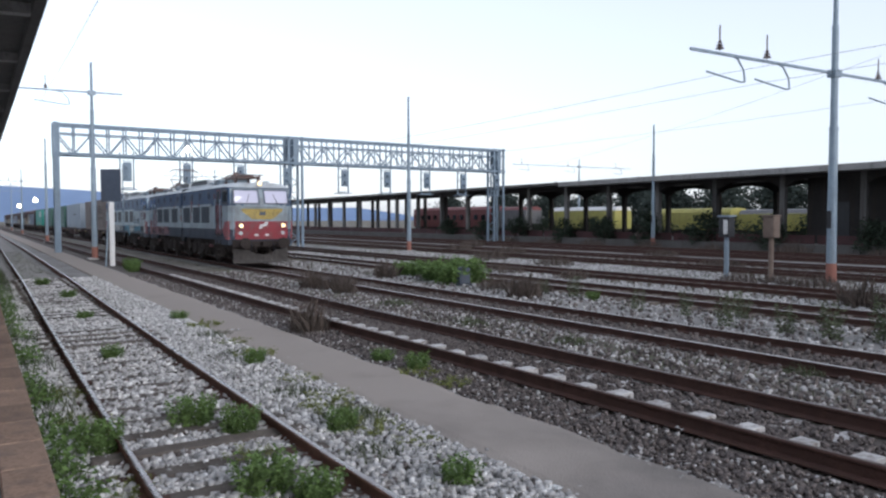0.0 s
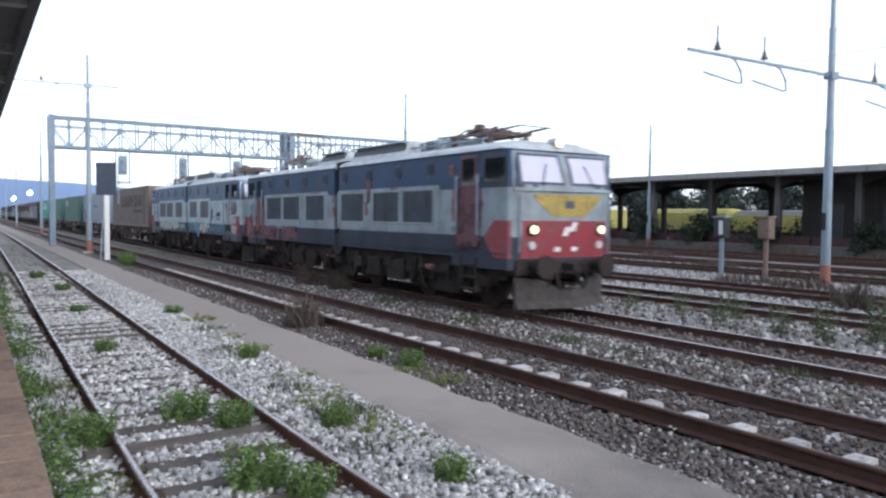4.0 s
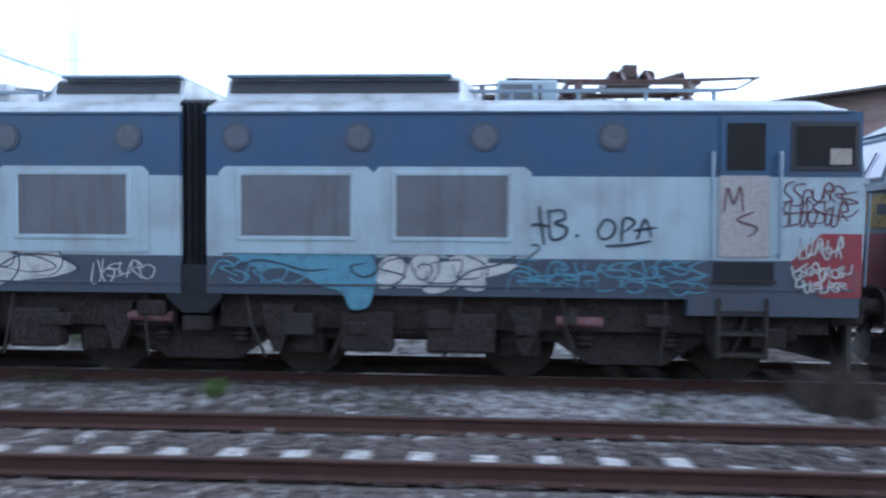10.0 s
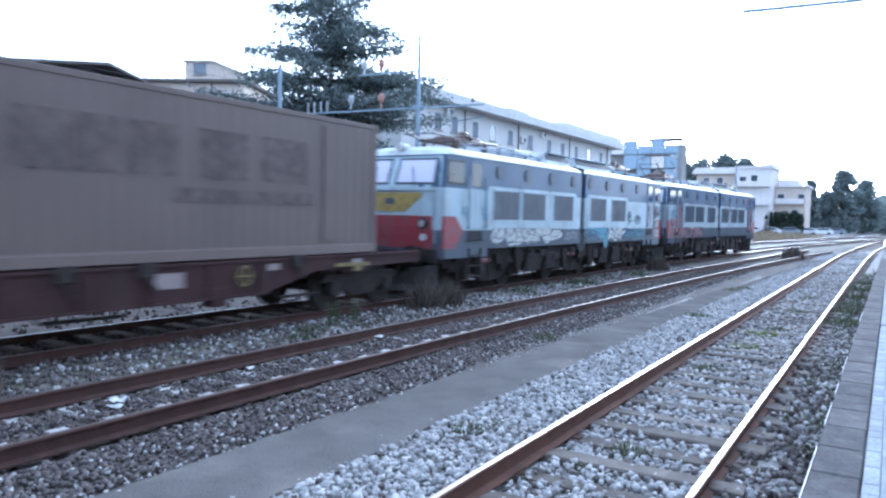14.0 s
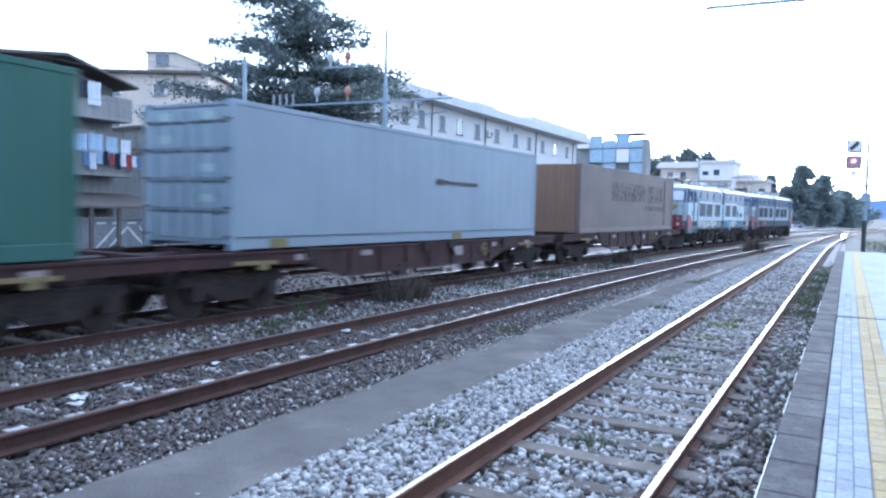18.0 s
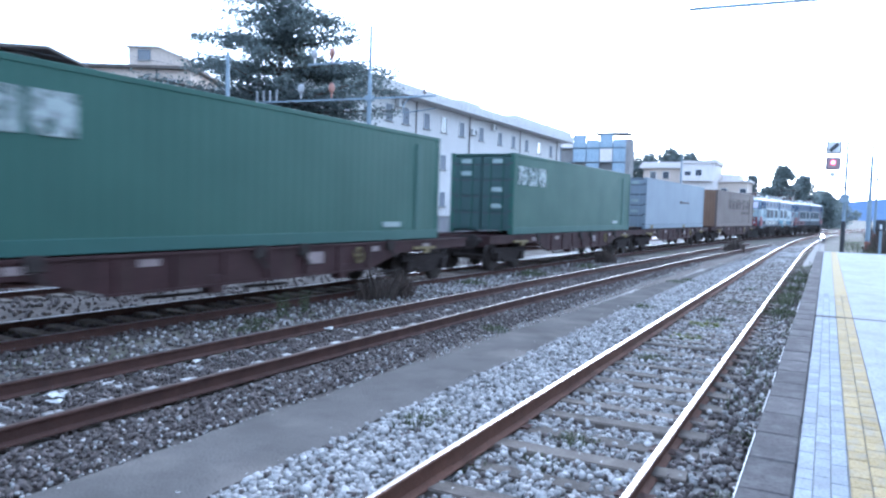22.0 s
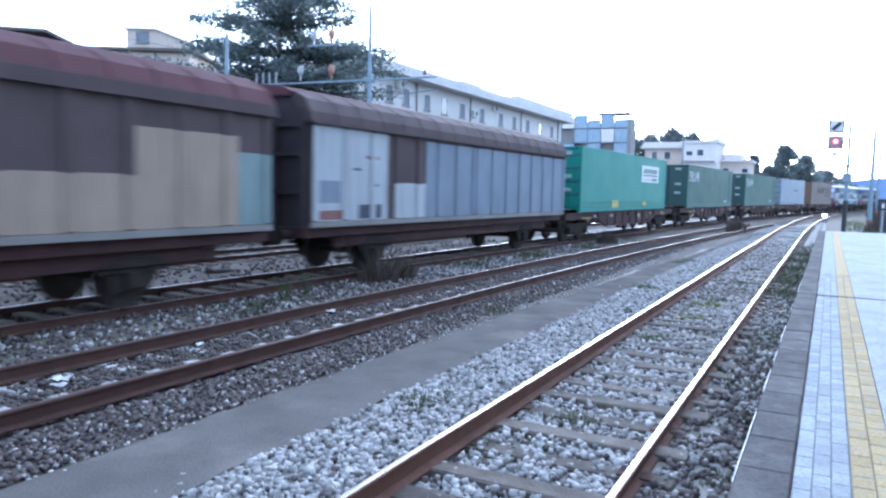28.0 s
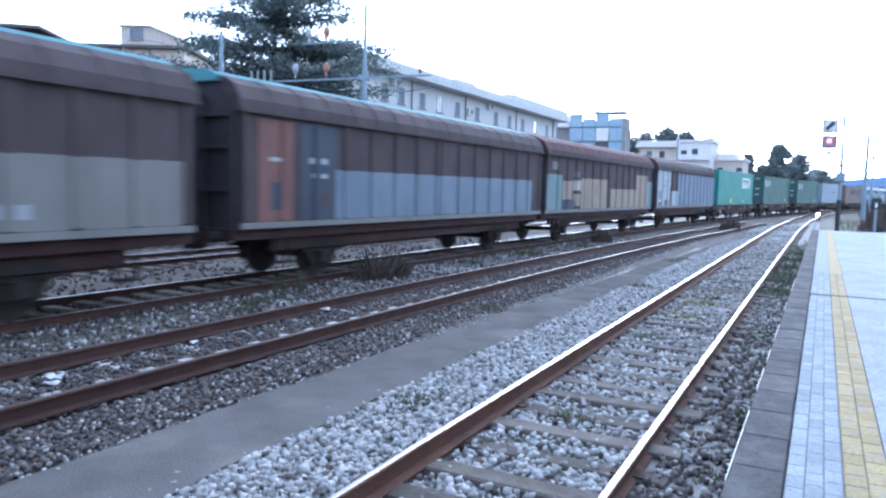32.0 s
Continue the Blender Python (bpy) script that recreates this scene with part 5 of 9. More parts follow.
def build_flat(label):
    """A bogie container wagon: fish-bellied rusty side sills, cross bars, two bogies, buffers."""
    ob = thing("container_wagon", label, "railway wagon", "container wagons of the train")
    H = 8.55
    for s in (-1, 1):
        built("side_sill", M_FRAME, lambda bm: (loft(bm, [[(x, s * 1.2 + v, z) for x, z in ((-H, 0.95), (-4.9, 0.9), (-3.6, 0.58), (3.6, 0.58), (4.9, 0.9), (H, 0.95), (H, 1.18), (-H, 1.18))] for v in (-0.05, 0.05)]),
                                                [box(bm, x - 0.04, x + 0.04, *sorted((s * 1.25, s * 1.29)), 0.6, 1.16) for x in np.linspace(-3.4, 3.4, 7)], box(bm, -3.6, 3.6, s * 1.2 - 0.09, s * 1.2 + 0.09, 0.55, 0.59),
                                                box(bm, -H, H, s * 1.2 - 0.09, s * 1.2 + 0.09, 1.15, 1.2)), ob)
        built("sill_plate", M_WPALE_, lambda bm: [box(bm, x, x + 0.55, *sorted((s * 1.25, s * 1.262)), 0.8, 1.05) for x in (1.2,)], ob)
        for x in (-6.9, 5.4):
            built("lever", M_YELWORN, lambda bm: (beam(bm, (x, s * 1.32, 1.0), (x + 1.1, s * 1.32, 0.98), 0.05, 0.07), box(bm, x + 0.6, x + 0.85, s * 1.31 - 0.03, s * 1.31 + 0.03, 0.85, 1.02)), ob, "worn yellow painted lever")
        built("brake_wheel", M_YELWORN, lambda bm: ring_wheel(bm, 3.0, s * 1.31, 0.92, 0.17, 0.018), ob, "worn yellow hand brake wheel")
        for x in (-4.9, -0.4, 0.9, 4.2):
            built("container_latch", M_PLOUGH, lambda bm: (box(bm, x, x + 0.28, s * 1.27 - 0.06, s * 1.27 + 0.06, 1.0, 1.24, 0.015), beam(bm, (x + 0.1, s * 1.34, 1.0), (x + 0.3, s * 1.34, 0.8), 0.03, 0.05)), ob)
        for x in (-2.9, -0.6, 3.9):
            built("brake_pipe", M_UNDER, lambda bm: (rod(bm, (x, s * 1.1, 0.9), (x + 0.1, s * 1.1, 0.45), 0.03, n=6), rod(bm, (x + 0.1, s * 1.1, 0.45), (x + 1.4, s * 1.05, 0.42), 0.03, n=6)), ob)
        for x in (-1.5, 2.3):
            built("air_box", M_FRAME, lambda bm: box(bm, x, x + 0.35, s * 1.15 - 0.12, s * 1.15 + 0.12, 0.42, 0.75, 0.02), ob)
        for x, w in ((-5.2, 0.5), (-3.0, 0.4), (3.6, 0.3), (6.0, 0.35)):
            built("sill_mark", M_WPALE_, lambda bm: box(bm, x, x + w, *sorted((s * 1.25, s * 1.262)), 0.98, 1.1), ob)
        for q in (-1, 1):
            b = built("buffer", M_UNDER, lambda bm: (rod(bm, (q * H, s * 0.88, 1.05), (q * (H + 0.5), s * 0.88, 1.05), 0.1, n=10), rod(bm, (q * (H + 0.5), s * 0.88, 1.05), (q * (H + 0.55), s * 0.88, 1.05), 0.22, n=14)), ob)
    for x in (-8.4, -6.6, -4.4, -2.2, 0, 2.2, 4.4, 6.6, 8.4):
        built("cross_bar", M_FRAME, lambda bm: box(bm, x - 0.09, x + 0.09, -1.2, 1.2, 0.92, 1.195), ob)
    built("centre_beam", M_FRAME, lambda bm: box(bm, -H, H, -0.25, 0.25, 0.75, 1.15), ob)
    for q in (-1, 1):
        x = q * 6.6
        bg = built("bogie", M_UNDER, lambda bm: ([loft(bm, [[(x + u, s * 1.0 + v, z) for u, z in ((-1.3, 0.62), (-0.9, 0.62), (-0.4, 0.3), (0.4, 0.3), (0.9, 0.62), (1.3, 0.62), (1.2, 0.78), (-1.2, 0.78))] for v in (-0.06, 0.06)]) for s in (-1, 1)],
                                                 [box(bm, x + k * 0.9 - 0.15, x + k * 0.9 + 0.15, s * 1.02 - 0.1, s * 1.02 + 0.1, 0.34, 0.64, 0.02) for s in (-1, 1) for k in (-1, 1)], box(bm, x - 0.25, x + 0.25, -0.95, 0.95, 0.45, 0.75)), ob)
        for k in (-1, 1):
            wheel_part(bg, x + k * 0.9, 0.46)
    return ob


M_WROOF = mat("wagon_roof_red", (0.092, 0.037, 0.042), (0.075, 0.034, 0.039), 0.85, speck=0.2, spec=0.25, scale=1.5, fine=25, streak=0.3)
M_WROOFTEAL = mat("wagon_roof_teal", (0.11, 0.26, 0.28), (0.08, 0.2, 0.22), 0.75, speck=0.2, spec=0.3, scale=1.5, fine=25, streak=0.3)
M_WBROWN = mat("wagon_brown", (0.10, 0.077, 0.077), (0.072, 0.057, 0.058), 0.85, speck=0.2, spec=0.2, scale=1.2, fine=30, streak=0.45, dirt=(0.05, 0.04, 0.037))
M_WBLUE = mat("wagon_greyblue", (0.195, 0.23, 0.285), (0.16, 0.19, 0.235), 0.7, speck=0.15, spec=0.3, scale=1.2, fine=30, streak=0.35, dirt=(0.13, 0.13, 0.15))
M_WPALE = mat("wagon_pale", (0.37, 0.40, 0.42), (0.34, 0.36, 0.38), 0.7, speck=0.2, scale=1.2, fine=30, streak=0.35)
M_WBEIGE = mat("wagon_beige", (0.32, 0.255, 0.195), (0.26, 0.205, 0.155), 0.75, speck=0.2, scale=1.5, fine=30, streak=0.4)
M_WPALEB = mat("wagon_pale_beige", (0.42, 0.37, 0.31), (0.36, 0.31, 0.26), 0.75, speck=0.2, scale=1.5, fine=30, streak=0.4)
M_WGREEN = mat("wagon_greygreen", (0.20, 0.27, 0.27), (0.16, 0.22, 0.22), 0.75, speck=0.2, scale=1.5, fine=30, streak=0.3)
M_WORANGE = mat("wagon_rustorange", (0.22, 0.10, 0.08), (0.16, 0.08, 0.07), 0.8, speck=0.3, scale=1.5, fine=30, streak=0.4)
M_WTAUPE = mat("wagon_taupe", (0.22, 0.21, 0.195), (0.175, 0.167, 0.155), 0.75, scale=1.2, fine=30, speck=0.2, streak=0.4, dirt=(0.12, 0.105, 0.1))
M_WSLATE = mat("wagon_slate", (0.06, 0.07, 0.10), (0.045, 0.05, 0.07), 0.75, scale=1.2, fine=30, speck=0.2, streak=0.3)
M_WEND = mat("wagon_end_dark", (0.045, 0.035, 0.04), (0.03, 0.025, 0.028), 0.8, scale=2)
WL = 15.1


def build_covered(label, roof_m, shoulder_m, top_m, panels, marks=()):
    """A two-axle wagon with sliding walls. panels: (from, to, z from, z to, material), x measured from the front end."""
    ob = thing("covered_wagon", label, "railway wagon", "covered wagons of the train")
    h = WL / 2
    W = 1.42
    built("chassis", M_FRAME, lambda bm: (box(bm, -h, h, -1.3, 1.3, 0.98, 1.2, 0.01), [box(bm, -h + 1.2, h - 1.2, s * 1.1 - 0.05, s * 1.1 + 0.05, 0.72, 1.0) for s in (-1, 1)]), ob)
    for s in (-1, 1):
        built("sole_plate", M_WTAUPE, lambda bm: box(bm, -h + 0.05, h - 0.05, *sorted((s * W, s * (W + 0.03))), 1.2, 1.32, 0.006), ob)
        for q in (-1, 1):
            x0, x1 = sorted((q * 0.03, q * (h - 0.1)))
            w = built("sliding_wall", top_m, lambda bm: box(bm, x0, x1, *sorted((s * (W - 0.05), s * W)), 1.32, 3.4), ob)
            each("wall_rib", top_m, [lambda bm, x=x: box(bm, x - 0.1, x + 0.1, *sorted((s * W, s * (W + 0.05))), 1.33, 3.4, 0.025) for x in np.linspace(x0 + 0.1, x1 - 0.1, 8)], w)
        for a, b, z0, z1, m in panels:
            for x in np.concatenate([np.linspace(0.13, h - 0.2, 8)[:-1], np.linspace(-h + 0.2, -0.13, 8)[:-1]]):
                if x + 0.9 > h - b + 0.1 and x < h - a - 0.1:
                    built("painted_panel", m, lambda bm: box(bm, max(h - b, x + 0.1), min(h - a, x + 0.94), *sorted((s * W, s * (W + 0.012))), z0, z1), ob)
            for q in (-1, 1):
                r0, r1 = sorted((q * 0.03, q * (h - 0.1)))
                for x in np.linspace(r0 + 0.1, r1 - 0.1, 8):
                    if h - b < x < h - a:
                        built("painted_rib", m, lambda bm: box(bm, x - 0.103, x + 0.103, *sorted((s * W, s * (W + 0.053))), z0, z1, 0.025), ob)
        for d, w, z, zz, m in marks:
            built("mark", m, lambda bm: box(bm, h - d - w, h - d, *sorted((s * W, s * (W + 0.017))), z, zz), ob)
        built("shoulder", shoulder_m, lambda bm: loft(bm, [[(x, s * y, z) for y, z in ((W + 0.05, 3.4), (W + 0.02, 3.62), (1.28, 3.88), (0.95, 4.05), (0.9, 4.0), (1.3, 3.4))] for x in (-h, h)]), ob)
        each("shoulder_rib", shoulder_m, [lambda bm, x=x: loft(bm, [[(x + v, s * y, z) for y, z in ((W + 0.06, 3.4), (W + 0.032, 3.622), (1.29, 3.892), (0.96, 4.06), (0.9, 4.0), (1.3, 3.4))] for v in (-0.04, 0.04)]) for x in np.linspace(-h + 0.04, h - 0.04, 18)], ob)
        if shoulder_m is M_WROOF:
            built("eaves_strip", M_WBROWN, lambda bm: box(bm, -h, h, *sorted((s * (W + 0.08), s * (W - 0.02))), 3.4, 3.6, 0.01), ob)
        built("gutter", M_WBROWN, lambda bm: beam(bm, (-h, s * (W + 0.09), 3.4), (h, s * (W + 0.09), 3.4), 0.05, 0.06), ob)
        for q in (-1, 1):
            built("buffer", M_UNDER, lambda bm: (rod(bm, (q * h, s * 0.88, 1.05), (q * (h + 0.38), s * 0.88, 1.05), 0.1, n=10), rod(bm, (q * (h + 0.38), s * 0.88, 1.05), (q * (h + 0.43), s * 0.88, 1.05), 0.22, n=14)), ob)
    built("roof", roof_m, lambda bm: loft(bm, [[(x, y, z) for y, z in ((-0.98, 4.02), (-0.7, 4.15), (0, 4.22), (0.7, 4.15), (0.98, 4.02), (0.9, 3.95), (-0.9, 3.95))] for x in (-h - 0.05, h + 0.05)]), ob)
    for q in (-1, 1):
        e = built("end_wall", M_WEND, lambda bm: loft(bm, [[(x, y, z) for y, z in ((-1.36, 1.2), (1.36, 1.2), (1.36, 3.4), (1.2, 3.85), (0.8, 4.03), (-0.8, 4.03), (-1.2, 3.85), (-1.36, 3.4))] for x in sorted((q * (h - 0.12), q * (h - 0.06)))]), ob)
        each("end_post", M_WEND, [lambda bm, y=y: box(bm, *sorted((q * (h - 0.06), q * (h + 0.03))), y - 0.05, y + 0.05, 1.2, 3.7) for y in (-1.25, -0.45, 0.45, 1.25)], e)
        each("end_rail", M_WEND, [lambda bm, z=z: box(bm, *sorted((q * (h - 0.06), q * (h + 0.02))), -1.3, 1.3, z, z + 0.08) for z in (1.9, 2.7, 3.3)], e)
        x = q * 4.6
        for s in (-1, 1):
            ax = built("axle_guard", M_UNDER, lambda bm: (loft(bm, [[(x + u, s * 1.0 + v, z) for u, z in ((-0.35, 0.3), (0.35, 0.3), (0.75, 1.0), (-0.75, 1.0))] for v in (-0.03, 0.03)]),
                                                          box(bm, x - 0.7, x + 0.7, s * 1.05 - 0.05, s * 1.05 + 0.05, 0.62, 0.7), box(bm, x - 0.16, x + 0.16, s * 1.05 - 0.1, s * 1.05 + 0.1, 0.35, 0.62, 0.02)), ob)
            built("leaf_spring", M_UNDER, lambda bm: [box(bm, x - 0.75 + 0.09 * k, x + 0.75 - 0.09 * k, s * 1.12 - 0.05, s * 1.12 + 0.05, 0.72 + 0.035 * k, 0.752 + 0.035 * k) for k in range(6)], ax)
            built("step", M_UNDER, lambda bm: (box(bm, x + q * 1.6 - 0.22, x + q * 1.6 + 0.22, s * 1.32 - 0.1, s * 1.32 + 0.1, 0.48, 0.52), [box(bm, x + q * 1.6 + k * 0.2 - 0.02, x + q * 1.6 + k * 0.2 + 0.02, s * 1.3 - 0.02, s * 1.3 + 0.02, 0.5, 1.0) for k in (-1, 1)]), ob)
        wheel_part(ax, x, 0.5)
    return ob


cont_brown = build_container("brown corrugated shipping container with tan end wall", M_CBROWN, M_CENDBROWN, False, True)
for a, w in ((-3.15, 0.8), (-2.05, 0.8), (-0.95, 0.76), (-0.1, 0.74), (0.78, 0.86), (2.1, 1.0), (3.45, 1.15)):
    bars(cont_brown, "lettering_bar", [(a, a + w, 2.59, 3.4)], M_CLETTER, "big faded dark lettering bar")
bars(cont_brown, "lettering_bar", [(1.6, 4.75, 2.2, 2.42)], M_CLETTER, "faded dark lettering bar")
built("base_rail", M_CBASE, lambda bm: box(bm, -CL / 2 + 0.02, CL / 2 - 0.02, -CW - 0.02, -CW + 0.04, 1.225, 1.4, 0.01), cont_brown, "paler base rail")
built("side_strip", M_CBROWN, lambda bm: box(bm, 5.12, 5.46, -CW - 0.02, -CW + 0.03, 1.5, 3.78), cont_brown)
cont_grey = build_container("pale grey-blue shipping container with doors closed", M_CGREY, M_CGREY, True, False)
bars(cont_grey, "lettering_bar", [(0.3, 0.75, 2.72, 2.86), (0.85, 2.6, 2.74, 2.82)], M_WBROWN, "small dark lettering bar")
# Thin dark bar on the wall paints the shade of a groove.
bars(cont_grey, "foot_groove", [(-CL / 2 + 0.1, CL / 2 - 0.1, 1.46, 1.475)], M_SKIRT, "dark strip painted as the shade of a foot groove")
for a in (-5.9, 1.2):
    bars(cont_grey, "label", [(a, a + 0.5, 1.25, 1.42)], M_YELWORN, "worn yellow label")
cont_green = build_container("dark green corrugated shipping container with white lettering block", M_CGREEN, M_CGREENEND)
cont_green2 = build_container("dark green corrugated shipping container with white lettering block", M_CGREEN, M_CGREENEND)
for c in (cont_green, cont_green2):
    for k in range(3):
        a = -6.5 + k * 0.86
        built("lettering_bar", M_TAGWORN, lambda bm: box(bm, a, a + 0.72, -CW - 0.014, -CW + 0.03, 2.92, 3.56), c, "worn pale lettering block")
    built("base_rail", M_CGREENB, lambda bm: box(bm, -CL / 2 + 0.02, CL / 2 - 0.02, -CW - 0.02, -CW + 0.04, 1.225, 1.46, 0.01), c, "paler base rail")
    bars(c, "label", [(4.1, 4.9, 1.55, 1.68)], M_TAGDIM, "small worn pale label")
    bars(c, "label", [(5.6, 5.85, 1.5, 3.7)], M_CGREENB, "paler green vertical strip")
cont_teal = build_container("bright teal shipping container with a white name board", M_CTEAL, M_CTEAL, True, False, (
    ("name_board", 1.95, 5.25, 2.66, 3.52, M_TAG, "white name board"), ("label", -2.7, -1.8, 1.38, 1.72, M_TAGYEL, "yellow label"), ("label", 2.3, 2.9, 1.45, 1.66, M_TAGYEL, "yellow label")))
for k in range(5):
    a = 2.25 + k * 0.52
    built("lettering_bar", M_LOGO, lambda bm: loft(bm, [[(a, y, 3.12), (a + 0.36, y, 3.12), (a + 0.48, y, 3.36), (a + 0.12, y, 3.36)] for y in (-CW - 0.018, -CW + 0.03)]), cont_teal, "dark green slanted shape on the board")
bars(cont_teal, "underline", [(2.18, 4.95, 3.0, 3.06)], M_CGREEN, "green line under the lettering")
bars(cont_teal, "rule", [(1.97, 5.23, 2.93, 2.94)], M_SKIRT, "thin dark line across the board")
bars(cont_teal, "small_bar", [(2.1, 2.4, 2.79, 2.82)], M_SKIRT, "dark bar for small writing")
bars(cont_teal, "small_bar", [(2.45, 3.85, 2.77, 2.81)], M_CLOTH_BLUE, "pale blue bar for small writing")
bars(cont_teal, "large_bar", [(3.95, 4.85, 2.75, 2.87)], M_SKIRT, "dark bar for bold writing")
# Two dark green strips paint the shade of grooves in the wall.
for z in (1.42, 1.62):
    bars(cont_teal, "foot_groove", [(-CL / 2 + 0.1, CL / 2 - 0.1, z, z + 0.018)], M_CGREEN, "dark strip painted as the shade of a foot groove")
flats = [build_flat("rusty brown bogie flat wagon carrying a container")]
flats += [copy_thing(flats[0], Matrix()) for _ in range(4)]

up, low = (2.45, 3.38), (1.33, 2.45)
w_1 = build_covered("brown covered wagon with pale grey-blue sliding walls and a red roof", M_WROOF, M_WBROWN, M_WBROWN, (
    (0, 10.4, 1.33, 3.3, M_WBLUE), (10.4, 11.9, 1.33, 2.2, M_WPALE), (12.2, 15.1, 1.33, 3.35, M_WPALE)), ((13.95, 0.85, 1.36, 1.56, M_WORANGE), (14.05, 0.8, 1.72, 2.2, M_WBLUE), (12.45, 0.9, 1.36, 1.68, M_WSLATE), (12.6, 0.5, 2.72, 2.8, M_WORANGE), (12.6, 0.3, 2.1, 2.16, M_WSLATE), (13.3, 0.3, 2.45, 2.5, M_WSLATE)))
w_2 = build_covered("brown covered wagon patched with beige and grey panels, red roof", M_WROOF, M_WROOF, M_WBROWN, (
    (0, 0.95, 1.33, 2.66, M_WGREEN), (0.95, 3.2, 1.33, 2.95, M_WBEIGE), (3.2, 7.4, 1.33, 2.2, M_WBEIGE), (7.7, 11.2, 1.33, 2.6, M_WBEIGE), (11.25, 12.2, 2.08, 2.5, M_WPALEB), (11.3, 12.1, 1.45, 1.95, M_WBEIGE), (12.25, 13.35, 1.72, 2.46, M_WBEIGE), (11.9, 13.35, 1.33, 1.66, M_WSLATE), (13.4, 15.1, 1.33, 2.68, M_WGREEN)),
    ((13.7, 0.75, 2.86, 3.16, M_WTAUPE), (11.5, 0.5, 2.62, 2.85, M_WTAUPE)))
w_3 = build_covered("brown covered wagon with blue-grey lower walls and a teal roof", M_WROOFTEAL, M_WBROWN, M_WBROWN, (
    (0.9, 12.2, 1.33, 2.4, M_WBLUE), (13.6, 14.6, 1.33, 3.3, M_WORANGE), (12.2, 13.4, 1.33, 3.3, M_WSLATE)), ((13.75, 0.5, 1.55, 2.1, M_WSLATE), (12.5, 0.6, 2.5, 2.62, M_WPALE), (12.5, 0.5, 2.2, 2.3, M_WPALE), (13.8, 0.5, 2.5, 2.58, M_WPALE), (12.45, 0.6, 1.6, 1.9, M_WBROWN)))
w_4 = build_covered("brown covered wagon with grey-green lower walls and a teal roof", M_WROOFTEAL, M_WBROWN, M_WBROWN, (
    (0.2, 15.1, 1.33, 2.4, M_WTAUPE),), ((3.0, 0.6, 1.5, 1.7, M_WPALE), (8.2, 0.7, 1.5, 1.66, M_WPALE)))
tail = [copy_thing(w, Matrix()) for w in (w_1, w_3, w_4, w_2, w_4, w_1)]

# centre of each vehicle behind the nose of the train, and half its wheelbase
TRAIN = [(loco_a, 8.42, 5.7), (loco_b, 26.9, 5.7)]
for f, c, off in zip(flats, (cont_brown, cont_grey, cont_green, cont_green2, cont_teal), (44.8, 62.85, 79.6, 98.4, 117.4)):
    TRAIN += [(f, off, 6.6), (c, off, 6.6)]
TRAIN += [(w, off, 4.6) for w, off in zip((w_1, w_2, w_3, w_4, *tail), (134.2, 150.4, 165.95, 182.1, 198.1, 214.1, 230.1, 246.1, 262.1, 278.1))]


# ---- helpers for the yard ----
# Cedar needles are lightened and greyed to imitate glare from the sky.
M_LEAF_CEDAR_VEIL = leaf_mat("cedar_needles_veiled", (0.155, 0.185, 0.18), (0.175, 0.20, 0.195), 0.6, scale=0.6, island=0.4)
M_LEAF_DARK = leaf_mat("leaves_dark", (0.04, 0.055, 0.04), (0.055, 0.07, 0.048), 0.3, scale=0.5, island=0.5)
# Far leaves: pale grey-green, with distance haze put into the colour.
M_LEAF_FAR_HAZE = leaf_mat("leaf_far_haze", (0.30, 0.34, 0.335), (0.25, 0.29, 0.285), 0.6, scale=0.6, island=0.3)
M_LEAF_MID = leaf_mat("leaf_mid", (0.085, 0.105, 0.095), (0.065, 0.08, 0.07), 0.5, scale=0.6, island=0.4)
M_GRASS = leaf_mat("grass_green", (0.155, 0.235, 0.075), (0.105, 0.165, 0.06), 0.3, scale=2, island=0.45)
M_GRASS_DULL = leaf_mat("grass_dull", (0.125, 0.145, 0.085), (0.095, 0.105, 0.068), 0.3, scale=2, island=0.5)
M_DRY = mat("dry_stalks", (0.11, 0.082, 0.066), (0.07, 0.056, 0.048), 0.9, scale=2, fine=10, bump=0, island=0.5)
M_BARK = mat("bark", (0.085, 0.065, 0.05), (0.06, 0.045, 0.035), 0.9, scale=3, fine=20, bump=0.6)


def leaf_mesh(name, centres, per, spread, size, material, flat=1.0, seed=1):
    """Clumps of small leaves round many centres, in one mesh."""
    rng = np.random.default_rng(seed)
    c = np.repeat(np.asarray(centres, float), per, axis=0)
    n = len(c)
    off = rng.normal(0, 1, (n, 3)) * spread
    off[:, 2] *= flat
    p = c + off
    a = rng.normal(0, 1, (n, 3))
    a[:, 2] *= 0.5
    a /= np.linalg.norm(a, axis=1)[:, None]
    b = np.cross(a, rng.normal(0, 1, (n, 3)))
    b /= np.linalg.norm(b, axis=1)[:, None]
    s = size * rng.uniform(0.6, 1.4, (n, 1))
    v = np.stack([p - a * s, p + b * s * 0.45, p + a * s, p - b * s * 0.45], 1).reshape(-1, 3)
    return v.tolist(), np.arange(4 * n).reshape(-1, 4).tolist()


def leaf_part(name, centres, per, spread, size, material, parent, flat=1.0, seed=1):
    v, f = leaf_mesh(name, centres, per, spread, size, material, flat, seed)
    ob = sheet(name, v, f, material)
    ob.parent = parent
    return ob


